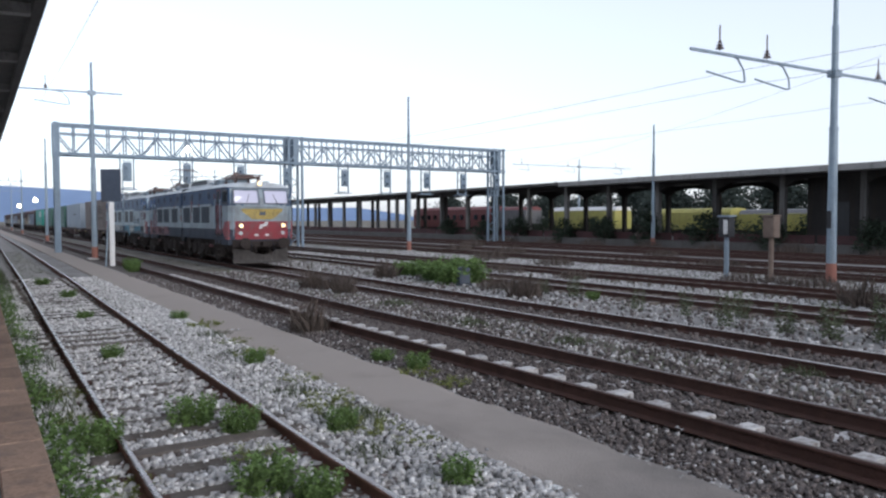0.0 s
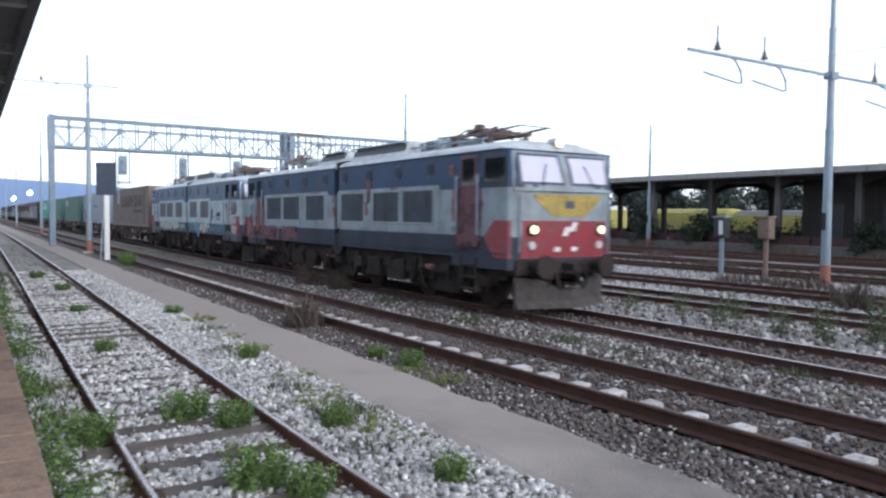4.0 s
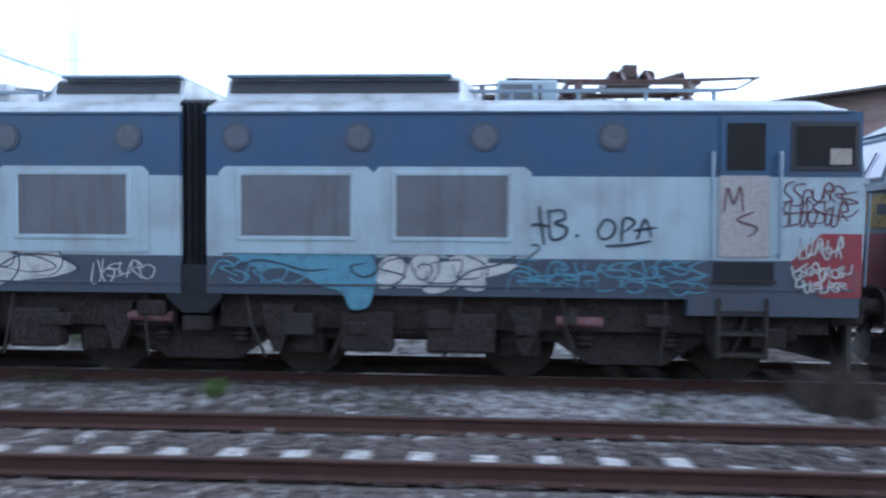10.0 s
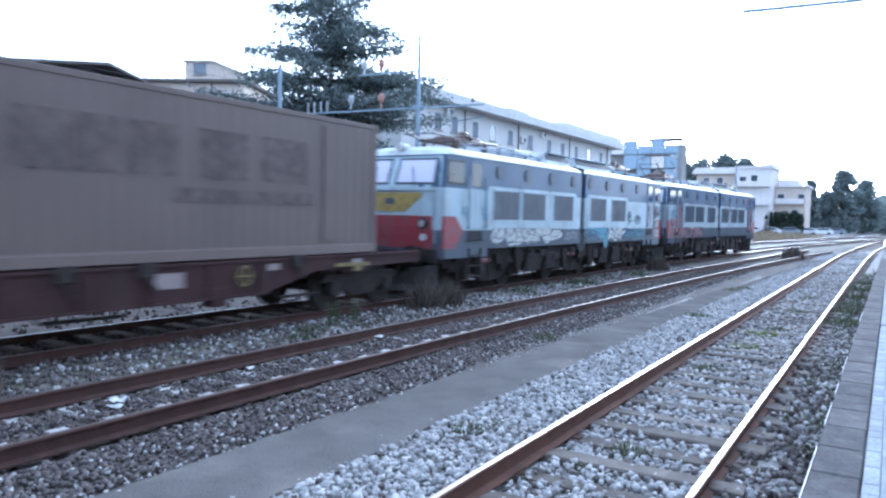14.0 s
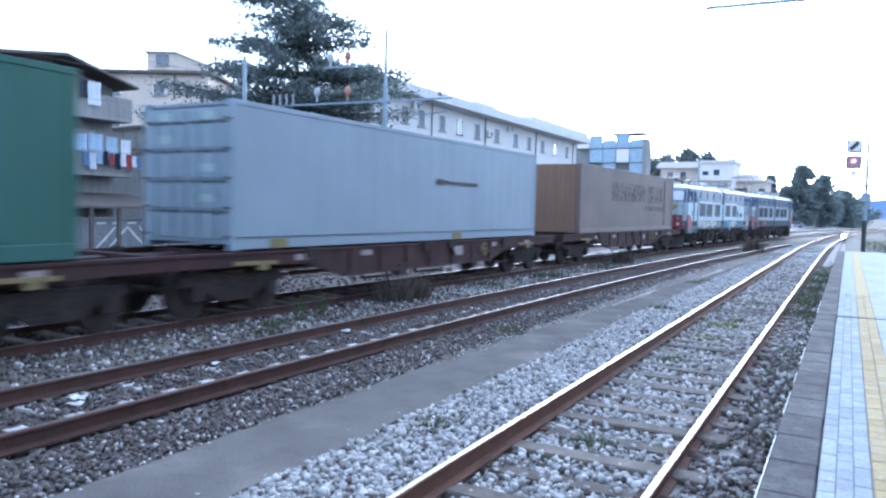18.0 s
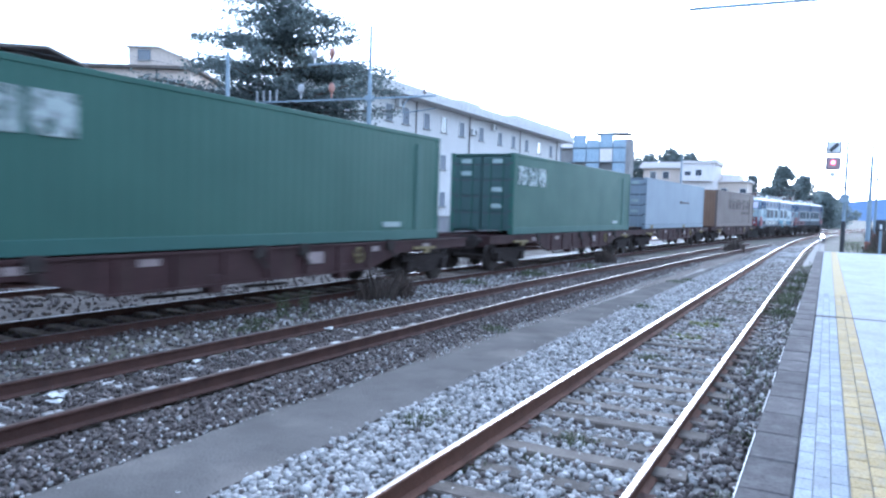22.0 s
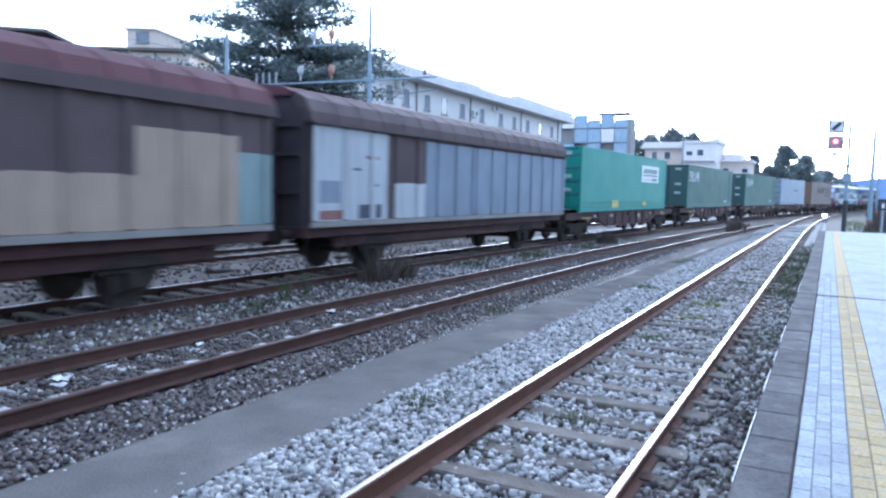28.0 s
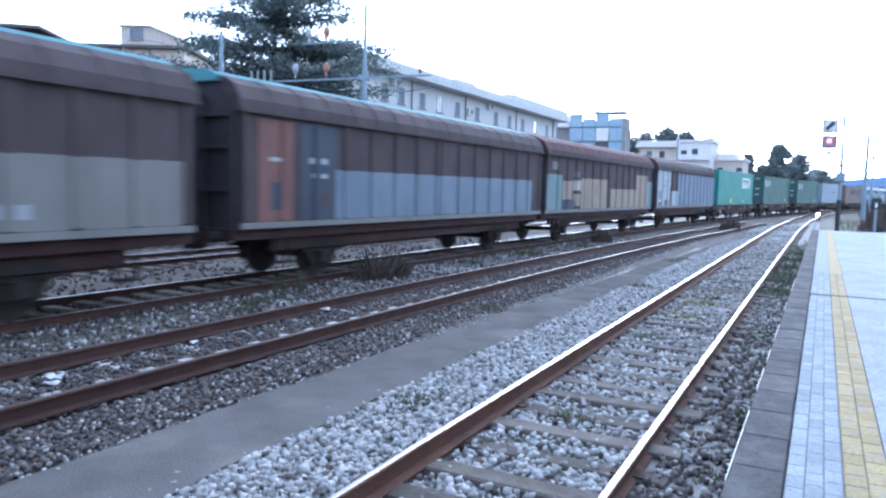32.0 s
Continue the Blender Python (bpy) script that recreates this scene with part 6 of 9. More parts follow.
def build_tree(x, y, z, h, w, label, material=None, seed=1, n=70, per=60, low=0.25, leaf=0.22):
    """A broad tree: leaning tapered trunk, limbs, and an uneven crown of leaf clumps with gaps."""
    rng = random.Random(seed)
    ob = thing("tree", label, "tree", "trees behind the railway")
    ob.location = (x, y, z)
    pts = []
    bm = bmesh.new()
    rod(bm, (0, 0, 0), (0.1 * w, 0.05 * w, h * 0.55), 0.035 * h, 0.02 * h, 8)
    for k in range(9):
        a, zz = rng.uniform(0, math.tau), h * rng.uniform(low, 0.55)
        q = (w * 0.4 * math.cos(a), w * 0.4 * math.sin(a), zz + h * rng.uniform(0.12, 0.3))
        rod(bm, (0.05 * w, 0.02 * w, zz), q, 0.014 * h, 0.005 * h, 6)
    part("trunk", bm, M_BARK, ob)
    for k in range(n):
        a, r, u = rng.uniform(0, math.tau), math.sqrt(rng.random()), rng.random()
        zz = h * (low + (1 - low) * u)
        prof = math.sin(math.pi * min(1, 0.15 + 0.85 * u)) ** 0.6 * (0.75 + 0.25 * math.sin(5 * a + seed))
        pts.append((w * 0.5 * r * prof * math.cos(a), w * 0.5 * r * prof * math.sin(a), zz))
    leaf_part("crown", pts, per, w * 0.07, leaf, material or M_LEAF_DARK, ob, 0.8, seed)
    return ob


def build_cedar(x, y, h, label):
    """A dark cedar: straight trunk, level tiers of boughs with drooping tips, open gaps between the tiers."""
    rng = random.Random(23)
    ob = thing("tree", label, "tree", "trees behind the railway")
    ob.location = (x, y, -0.3)
    bm, pts = bmesh.new(), []
    rod(bm, (0, 0, 0), (0, 0, h), 0.36, 0.03, 10)
    tiers = 17
    for k in range(tiers):
        zz = 3.7 + (h - 4.3) * k / (tiers - 1) + rng.uniform(-0.25, 0.25)
        full = 10.4 * max(0.0, 1 - (zz - 2.6) / (h - 0.6)) ** 0.85 + 0.5
        for j in range(10 if k < 8 else 7 if k < 13 else 4):
            a = rng.uniform(0, math.tau)
            r = full * (0.62 + 0.4 * rng.random() ** 1.5) * (1 + 0.14 * math.sin(3 * a + k * 1.3))
            lift = rng.uniform(0.02, 0.22) * r
            tip = Vector((r * math.cos(a), r * math.sin(a), zz + lift - 0.012 * r * r))
            rod(bm, (0, 0, zz), tip, 0.04 + 0.014 * r, 0.012, 5)
            side = Vector((-math.sin(a), math.cos(a), 0))
            for u in np.linspace(0.22, 1.0, 4 + int(r * 2.2)):
                q = Vector((0, 0, zz)).lerp(tip, u)
                w = 0.2 * r * math.sin(math.pi * min(1.0, 0.2 + 0.75 * u))
                for v in (-1, 0, 1):
                    if v == 0 or rng.random() < 0.6:
                        c = q + side * (v * w * rng.uniform(0.4, 1.0))
                        pts.append((c.x + rng.uniform(-0.15, 0.15), c.y + rng.uniform(-0.15, 0.15), c.z - 0.05 - abs(v) * 0.12 + rng.uniform(-0.12, 0.12)))
    for k in range(14):
        pts.append((rng.uniform(-0.3, 0.3), rng.uniform(-0.3, 0.3), h - 1.8 * rng.random()))
    part("trunk", bm, M_BARK, ob)
    leaf_part("crown", pts, 17, 0.33, 0.125, M_LEAF_CEDAR_VEIL, ob, 0.55, 5)
    return ob


# ---- catenary masts ----
def build_mast(x, y, h, arm=None, label="grey steel catenary mast with an orange painted foot", lean=0.0, r=0.17, drops=()):
    """A tapered mast; arm: (y from, y to, z) of its cross arm; drops: y of each hanging insulator and steady arm."""
    ob = thing("catenary_mast", label, "catenary mast", "catenary masts")
    ob.location = (x, y, 0)
    zs = [(-0.3, r), (h * 0.45, r * 0.82), (h * 0.45, r * 0.72), (h * 0.75, r * 0.62), (h * 0.75, r * 0.5), (h, r * 0.38)]
    for a, b in zip(zs[::2], zs[1::2]):
        sec = built("pole_section", M_GALV, lambda bm: rod(bm, (0, lean * a[0] / h, a[0]), (0, lean * b[0] / h, b[0]), a[1], b[1], 12), ob, smooth=False)
        if b[0] < h:
            built("collar", M_GALV, lambda bm: rod(bm, (0, lean * b[0] / h, b[0] - 0.05), (0, lean * b[0] / h, b[0] + 0.05), b[1] * 1.1, n=12), sec)
    built("foot", M_MASTFOOT, lambda bm: rod(bm, (0, 0, -0.3), (0, 0, 0.55), r * 1.04, r * 1.02, 12), ob, "orange-red painted foot")
    built("foundation", M_CONCRETE, lambda bm: box(bm, -0.4, 0.4, -0.4, 0.4, -0.5, -0.08, 0.03), ob)
    built("number_bar", M_BLACK, lambda bm: box(bm, -0.07, 0.07, -r - 0.025, -r - 0.002, 1.75, 2.35), ob)
    if arm:
        a, b, z = arm
        cr = built("cross_arm", M_GALV, lambda bm: (beam(bm, (0, a - y, z - 0.05), (0, b - y, z + 0.05), 0.07, 0.08), box(bm, -0.15, 0.15, -0.2, 0.2, z - 0.12, z + 0.12)), ob)
        for d in drops:
            iz = z + 0.05
            built("insulator", M_INSUL, lambda bm: ([rod(bm, (0, d - y, iz + 0.05 + k * 0.09), (0, d - y, iz + 0.1 + k * 0.09), 0.13 - 0.03 * k, 0.09 - 0.025 * k, 10) for k in range(3)], rod(bm, (0, d - y, iz), (0, d - y, iz + 0.75), 0.022, n=6)), cr)
            built("steady_arm", M_GALV, lambda bm: [rod(bm, (0, d - y + 0.4 + p[0], z + p[1]), (0, d - y + 0.4 + q[0], z + q[1]), 0.028, n=6) for p, q in
                                                   zip([(0, 0), (0.45, -0.1), (0.75, -0.42), (0.8, -0.75), (0.6, -0.78)], [(0.45, -0.1), (0.75, -0.42), (0.8, -0.75), (0.6, -0.78), (-1.0, -0.62)])], cr)
    return ob


build_mast(-14.1, 24.8, 11.4, (17.4, 29.5, 7.0), drops=(18.7, 21.0, 27.6))
build_mast(-45.2, 26.0, 10.7)
build_mast(-40.7, 46.0, 9.6, label="pale slender catenary mast")
build_mast(-47.0, 5.95, 11.2, (1.2, 7.6, 9.45), drops=(3.6,))
build_mast(-86.0, 6.4, 10.5)
build_mast(-140.0, 6.8, 10.6, (2.5, 9.5, 8.6), drops=(5.0,))
build_mast(-190.0, 7.2, 10.6, (2.5, 9.5, 8.6))
build_mast(-75.0, 70.0, 10.2, (58.5, 80.0, 9.2), drops=(60.0, 68.0, 77.0))
build_mast(-120.0, 33.0, 10.2, (25.0, 36.0, 9.0), drops=(27.0, 31.0))
mast = build_mast(30.6, 20.3, 10.8, (16.6, 27.9, 7.3), "pale slender catenary mast with a long cross arm and glass insulators", drops=(17.2,))
M_PORCELAIN = mat("porcelain_white", (0.46, 0.47, 0.49), None, 0.3)
M_AMBER = mat("insulator_orange", (0.42, 0.2, 0.15), None, 0.35)
built("upper_arm", M_GALV, lambda bm: beam(bm, (0, 0, 9.1), (0, 3.8, 9.15), 0.06, 0.07), mast)
for yy, z, m in ((4.25, 7.45, M_PORCELAIN), (2.3, 7.42, M_AMBER), (3.4, 9.18, M_PORCELAIN), (2.3, 9.16, M_AMBER)):
    built("insulator", m, lambda bm: [rod(bm, (0, yy, z), (0, yy, z + 0.3), 0.05, n=8)] + [rod(bm, (0, yy, z + 0.25 + k * 0.12), (0, yy, z + 0.36 + k * 0.12), r0, r1, 14) for k, (r0, r1) in enumerate(((0.08, 0.15), (0.15, 0.165), (0.165, 0.15), (0.15, 0.07)))], mast)
for yy in (5.85, 6.3, 6.75, 7.2):
    built("insulator", M_PORCELAIN, lambda bm: [rod(bm, (0, yy, 7.35), (0, yy, 7.95), 0.04, n=8)] + [rod(bm, (0, yy, 7.4 + k * 0.12), (0, yy, 7.46 + k * 0.12), 0.085, 0.06, 10) for k in range(5)], mast)
build_mast(21.6, 20.9, 7.8, label="short pale steel pole")
build_mast(19.2, -3.4, 9.0, (-3.6, 3.35, 7.1))
build_mast(60.0, -2.5, 8.4, label="dark slender catenary mast")
build_mast(95.0, -4.6, 9.0, (-4.8, 1.0, 6.6), "dark slender catenary mast")
build_mast(140.0, -9.5, 9.0, (-9.6, -4.0, 6.8), "dark slender catenary mast")
build_mast(92.0, 16.0, 9.3, label="pale slender catenary mast")


# ---- overhead wires ----
def build_wire(pts, sag, label):
    ob = thing("overhead_wire", label, "overhead wire", "overhead wires")

    def run(bm):
        line = []
        for a, b in zip(pts, pts[1:]):
            a, b = Vector(a), Vector(b)
            line += [a.lerp(b, k / 8) - Vector((0, 0, sag * 4 * (k / 8) * (1 - k / 8))) for k in range(8)]
        line.append(Vector(pts[-1]))
        loft(bm, [[(p.x, p.y + 0.007 * math.cos(t), p.z + 0.007 * math.sin(t)) for t in (0.8, 2.4, 3.9, 5.5)] for p in line])
    built("wire", M_WIRE, run, ob)


for yy, z in ((18.7, 6.35), (21.0, 6.35), (27.6, 6.3)):
    build_wire([(-200, yy, z), (-140, yy, z), (-57, yy, z + 0.4), (-14.1, yy, z), (30.6, yy - 1.2, z)], 0.25, "thin dark overhead contact wire")
build_wire([(-190, 3.6, 8.4), (-140, 3.6, 8.4), (-47, 3.6, 9.3), (19.2, 2.2, 8.0)], 0.7, "thin dark overhead wire above the platform track")
build_wire([(-75, 60, 8.4), (-14, 27.6, 7.9)], 0.5, "thin dark overhead feeder wire")


# ---- signal gantry across the tracks ----
M_GANTRY = mat("gantry_steel", (0.20, 0.262, 0.325), (0.155, 0.205, 0.26), 0.6, 0.3, scale=3, fine=30, bump=0.1, streak=0.3, dirt=(0.09, 0.085, 0.08))


def build_gantry():
    x, z0, z1, w = -57.0, 6.65, 8.65, 1.1
    ob = thing("signal_gantry", "galvanised lattice signal gantry spanning many tracks", "signal gantry")
    ob.location = (x, 0, 0)
    ys = np.arange(4.9, 43.3, 1.1)
    for q in (-w / 2, w / 2):
        built("chord", M_GANTRY, lambda bm: beam(bm, (q, 4.9, z0), (q, 43.1, z0), 0.16, 0.2), ob)
        built("chord", M_GANTRY, lambda bm: beam(bm, (q, 4.9, z1), (q, 43.1, z1), 0.16, 0.18), ob)
        built("lattice", M_GANTRY, lambda bm: [beam(bm, (q, a, z0), (q, a, z1), 0.09, 0.09) for a in ys] + [beam(bm, (q, a, z0 if k % 2 else z1 - 0.6), (q, b, z1 - 0.6 if k % 2 else z0), 0.085, 0.085) for k, (a, b) in enumerate(zip(ys, ys[1:]))] +
              [beam(bm, (q, 4.9, z1 - 0.6), (q, 43.1, z1 - 0.6), 0.09, 0.09)], ob)
    built("walkway", M_GANTRY, lambda bm: box(bm, -w / 2, w / 2, 4.9, 43.1, z0 - 0.06, z0 + 0.02), ob)
    for y in (4.9, 22.0, 42.4):
        leg = built("leg", M_GANTRY, lambda bm: ([beam(bm, (p, y + q, -0.3), (p, y + q, z1 + 0.15), 0.17, 0.17) for p in (-0.5, 0.5) for q in ((-0.08, 0.08) if y < 6 else (-0.55, 0.55))],
                                               box(bm, -0.6, 0.6, y - 0.2, y + 0.2, z0 - 0.2, z1 + 0.1)), ob)
        if y > 6:
            built("leg_lattice", M_GANTRY, lambda bm: [beam(bm, (-0.5, y + (0.55 if k % 2 else -0.55), zz), (-0.5, y + (-0.55 if k % 2 else 0.55), zz + 0.75), 0.06, 0.06) for k, zz in enumerate(np.arange(-0.1, 6.4, 0.75))], leg)
    for y in (9.3, 13.4, 17.4, 21.1, 26.1, 30.1, 34.1, 38.0, 41.8):
        hg = built("signal_hanger", M_GANTRY, lambda bm: ([beam(bm, (0.7, y + q, 4.3), (0.7, y + q, 6.9), 0.09, 0.09) for q in (-0.45, 0.45)], [beam(bm, (0.7, y - 0.35, zz), (0.7, y + 0.35, zz), 0.06, 0.06) for zz in (4.4, 5.6, 6.3)], box(bm, 0.2, 1.1, y - 0.6, y + 0.6, 4.26, 4.32)), ob)
        sg = built("signal_head", M_GANTRY, lambda bm: (box(bm, 0.82, 1.05, y - 0.27, y + 0.27, 4.85, 6.2, 0.04), rod(bm, (1.05, y, 5.8), (1.35, y, 5.8), 0.13, n=10), rod(bm, (1.05, y, 5.2), (1.35, y, 5.2), 0.13, n=10)), hg)
    built("plate", M_GANTRY, lambda bm: box(bm, -0.62, -0.6, 21.6, 22.6, 6.7, 8.7), ob)


build_gantry()


# ---- sign post, relay boxes, dwarf signals, lamps by the line ----
M_SIGNBLUE = mat("sign_back_blue", (0.055, 0.072, 0.105), (0.04, 0.053, 0.078), 0.6, scale=3, fine=20, streak=0.3)


def build_signpost():
    ob = thing("sign_post", "white concrete post carrying a dark blue-grey board", "sign post")
    ob.location = (-39.6, 5.8, 0)
    built("post", M_WHITE, lambda bm: box(bm, -0.13, 0.13, -0.12, 0.12, -0.3, 3.0, 0.03), ob)
    built("board", M_SIGNBLUE, lambda bm: loft(bm, [[(0.6 * u + 0.04 * v, 0.8 * u - 0.03 * v, z) for u, v in ((-0.5, -1), (0.5, -1), (0.5, 1), (-0.5, 1))] for z in (3.02, 4.62)]), ob)
    built("brace", M_GALV, lambda bm: (rod(bm, (0.4, -0.35, -0.2), (0.15, -0.2, 2.0), 0.04, n=6), rod(bm, (-0.02, 0.55, 2.6), (-0.02, 0.55, 4.9), 0.03, n=6)), ob)


build_signpost()


M_RUSTBOX = mat("rust_stained_paint", (0.22, 0.17, 0.14), (0.13, 0.09, 0.07), 0.9, scale=3, fine=30)


def build_relay(x, y, top_m, label, post_m=None):
    ob = thing("relay_box", label, "relay box", "boxes beside the tracks")
    ob.location = (x, y, -0.2)
    built("post", post_m or M_GALV, lambda bm: rod(bm, (0, 0, -0.1), (0, 0, 1.7), 0.09, n=10), ob)
    b = built("cabinet", top_m, lambda bm: box(bm, -0.22, 0.22, -0.2, 0.2, 1.6, 2.35, 0.03), ob)
    built("cabinet_lid", post_m or M_GALV, lambda bm: box(bm, -0.26, 0.26, -0.24, 0.24, 2.35, 2.42, 0.02), b)
    if post_m is None:
        built("door_plate", M_WHITE, lambda bm: box(bm, 0.0, 0.18, -0.215, -0.2, 1.72, 2.25, 0.004), b)


build_relay(-17.6, 23.9, M_BLACK, "grey post with a dark cabinet and white plate")
build_relay(-15.9, 24.1, M_RUSTBOX, "rust-stained post with a weathered cabinet", M_RUSTBOX)


def build_dwarf(x, y, lit, label, rz=0.0):
    ob = thing("dwarf_signal", label, "dwarf signal", "dwarf signals on the ballast")
    ob.matrix_world = pose(x, y, -0.15, 0, 0, rz)
    built("casing", M_SKIRT, lambda bm: (box(bm, -0.16, 0.16, -0.22, 0.22, 0.0, 0.6, 0.05), box(bm, -0.2, 0.2, -0.26, 0.26, -0.1, 0.02)), ob)
    # A lit lens is oversized so that its disc takes in the glow.
    built("lens", lit or M_LENS, lambda bm: [rod(bm, (-0.16, q, 0.42), (-0.2, q, 0.42), 0.14 if lit else 0.06, n=12) for q in ((0,) if lit else (-0.1, 0.1))], ob)


M_DWARF = glow_mat("dwarf_lamp_lit", (1.0, 0.97, 0.92), 60.0)
build_dwarf(-21.1, 14.3, None, "small slate-blue dwarf signal on the ballast")
build_dwarf(84.0, 0.45, M_DWARF, "dwarf signal showing a bright white light")


def build_lamp(x, y, h, r, label):
    ob = thing("street_lamp", label, "street lamp", "lit street lamps")
    ob.location = (x, y, -0.3)
    built("pole", M_GALV, lambda bm: rod(bm, (0, 0, 0), (0, 0, h), 0.1, 0.05, 8), ob)
    hd = built("head", M_GALV, lambda bm: box(bm, -0.1, 0.9, -0.18, 0.18, h, h + 0.14, 0.04), ob)
    built("bulb", glow_mat("street_lamp_lit", (1.0, 0.86, 0.6), 14.0), lambda bm: loft(bm, [[(0.55 + r * c * math.cos(a), r * c * math.sin(a), h - r + r * v) for a in np.linspace(0, math.tau, 13)[:-1]] for c, v in ((0.3, -1.0), (0.75, -0.7), (1.0, 0.0), (0.75, 0.7), (0.3, 1.0))]), hd, "glowing lamp")


# Bulb radii are larger than real lamps, to shape the bloom round them.
build_lamp(-247, 15.4, 8.9, 0.6, "lit street lamp with warm light")
build_lamp(-326, 14.9, 8.6, 0.65, "lit street lamp with warm light")
build_lamp(-80, 19.1, 10.1, 0.34, "lit yard lamp with warm light")


# ---- station canopy over the platform, behind the camera's first view ----
def build_station_roof():
    ob = tagged(new("station_canopy"), "dark station canopy over the platform on steel columns", "canopy", kind="structure")
    built("canopy_deck", M_DARKCONC, lambda bm: box(bm, -90, -6.5, -7.0, 0.72, 4.62, 4.78), ob)
    built("canopy_fascia", M_DARKCONC, lambda bm: box(bm, -90, -6.5, 0.66, 0.78, 4.48, 4.85, 0.01), ob)
    each("canopy_rib", M_CONCRETE, [lambda bm, x=x: loft(bm, [[(x + v, -6.8, 4.2), (x + v, 0.66, 4.5), (x + v, 0.66, 4.62), (x + v, -6.8, 4.62)] for v in (-0.08, 0.08)]) for x in np.arange(-88, -6, 3.0)], ob)
    each("canopy_column", M_CONCRETE, [lambda bm, x=x: rod(bm, (x, -3.4, PZ), (x, -3.4, 4.3), 0.14, n=12) for x in np.arange(-88, -6, 6.0)], ob)


build_station_roof()

# Added unseen behind the camera: a wall that blocks sky light nearby.
M_SHADE_WALL = mat("shade_wall_plaster", (0.40, 0.33, 0.25), (0.33, 0.27, 0.21), 0.9, scale=0.5, fine=12, streak=0.3, dirt=(0.18, 0.15, 0.12))
station = built("station_wall", M_SHADE_WALL, lambda bm: (box(bm, -9, 24, -9.6, -9.0, -0.4, 8.4), box(bm, -9.3, 24.3, -9.8, -8.5, 8.4, 8.7, 0.02)))
tagged(station, "long plain ochre wall added out of view to dim the near side", "wall", kind="structure")


# Near-black concrete: the shade under the far canopy is in its colour.
M_CANOPY_SHADE = mat("concrete_canopy_shade", (0.05, 0.047, 0.046), (0.034, 0.032, 0.031), 0.95, spec=0.1, scale=0.6, fine=15, streak=0.4)
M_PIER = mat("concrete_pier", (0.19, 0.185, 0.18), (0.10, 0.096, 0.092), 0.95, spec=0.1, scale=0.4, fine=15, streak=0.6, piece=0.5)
M_REDWALL = mat("barrier_red", (0.085, 0.03, 0.032), (0.045, 0.026, 0.026), 0.8, scale=1.5, fine=15)


# ---- the far platform with its long concrete canopy ----
def build_far_platform():
    x0, x1, y = -240.0, -12.0, 47.5
    ob = tagged(new("far_platform"), "long concrete island platform with an arched canopy", "platform", kind="structure")
    built("platform_body", M_DARKCONC, lambda bm: box(bm, x0, x1, y - 1.0, y + 11, -0.4, 0.35, 0.02), ob)
    built("barrier_strip", M_REDWALL, lambda bm: [box(bm, a, a + 3.8, y + 0.1, y + 0.16, 0.35, 0.95) for a in np.arange(x0, x1 - 4, 4.0)], ob)
    for m, a, b, zl in ((M_CONCRETE, -52.0, x1, 5.1), (M_DARKCONC, x0, -52.02, 5.25)):
        built("canopy_slab", m, lambda bm: loft(bm, [[(x, y - 1.6, zl), (x, y - 1.6, 5.5), (x, y + 4.5, 5.8), (x, y + 10.6, 5.5), (x, y + 10.6, zl), (x, y + 4.5, 5.2)] for x in (a, b)]), ob)
    cols = np.arange(x0 + 2, x1, 5.6)
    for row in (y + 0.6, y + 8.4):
        # Inner row in the shade-coloured concrete, outer row in the paler one.
        each("canopy_column", M_CANOPY_SHADE if row > y + 2 else M_PIER, [lambda bm, x=x: box(bm, x - 0.2, x + 0.2, row - 0.2, row + 0.2, 0.35, 5.25, 0.03) for x in cols], ob)

        def arch(bm, a):
            top = [(a + 0.2 + 5.2 * u, 4.3 + 0.55 * math.sin(math.pi * u) ** 0.45) for u in np.linspace(0, 1, 9)]
            pts = top + [(a + 5.4, 5.2), (a + 0.2, 5.2)]
            loft(bm, [[(px, row + v, pz) for px, pz in pts] for v in (-0.15, 0.15)])
        each("canopy_arch", M_CANOPY_SHADE, [lambda bm, a=a: arch(bm, a) for a in cols[:-1] if a > -75], ob)
    built("waiting_room", M_CANOPY_SHADE, lambda bm: box(bm, -30, x1, y + 2.2, y + 7.4, 0.35, 5.2), ob)
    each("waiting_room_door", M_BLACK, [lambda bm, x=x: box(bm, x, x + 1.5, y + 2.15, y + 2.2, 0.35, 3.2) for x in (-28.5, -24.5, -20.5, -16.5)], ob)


build_far_platform()

M_YELCAR = mat("railcar_yellow", (0.40, 0.37, 0.09), (0.32, 0.30, 0.09), 0.6, scale=1, fine=20, streak=0.3)
M_REDCAR = mat("coach_red", (0.19, 0.05, 0.05), (0.14, 0.045, 0.045), 0.6, scale=1, fine=20, streak=0.3)
M_GREYCAR = mat("coach_grey", (0.16, 0.16, 0.165), (0.12, 0.12, 0.125), 0.6, scale=1, fine=20, streak=0.3)


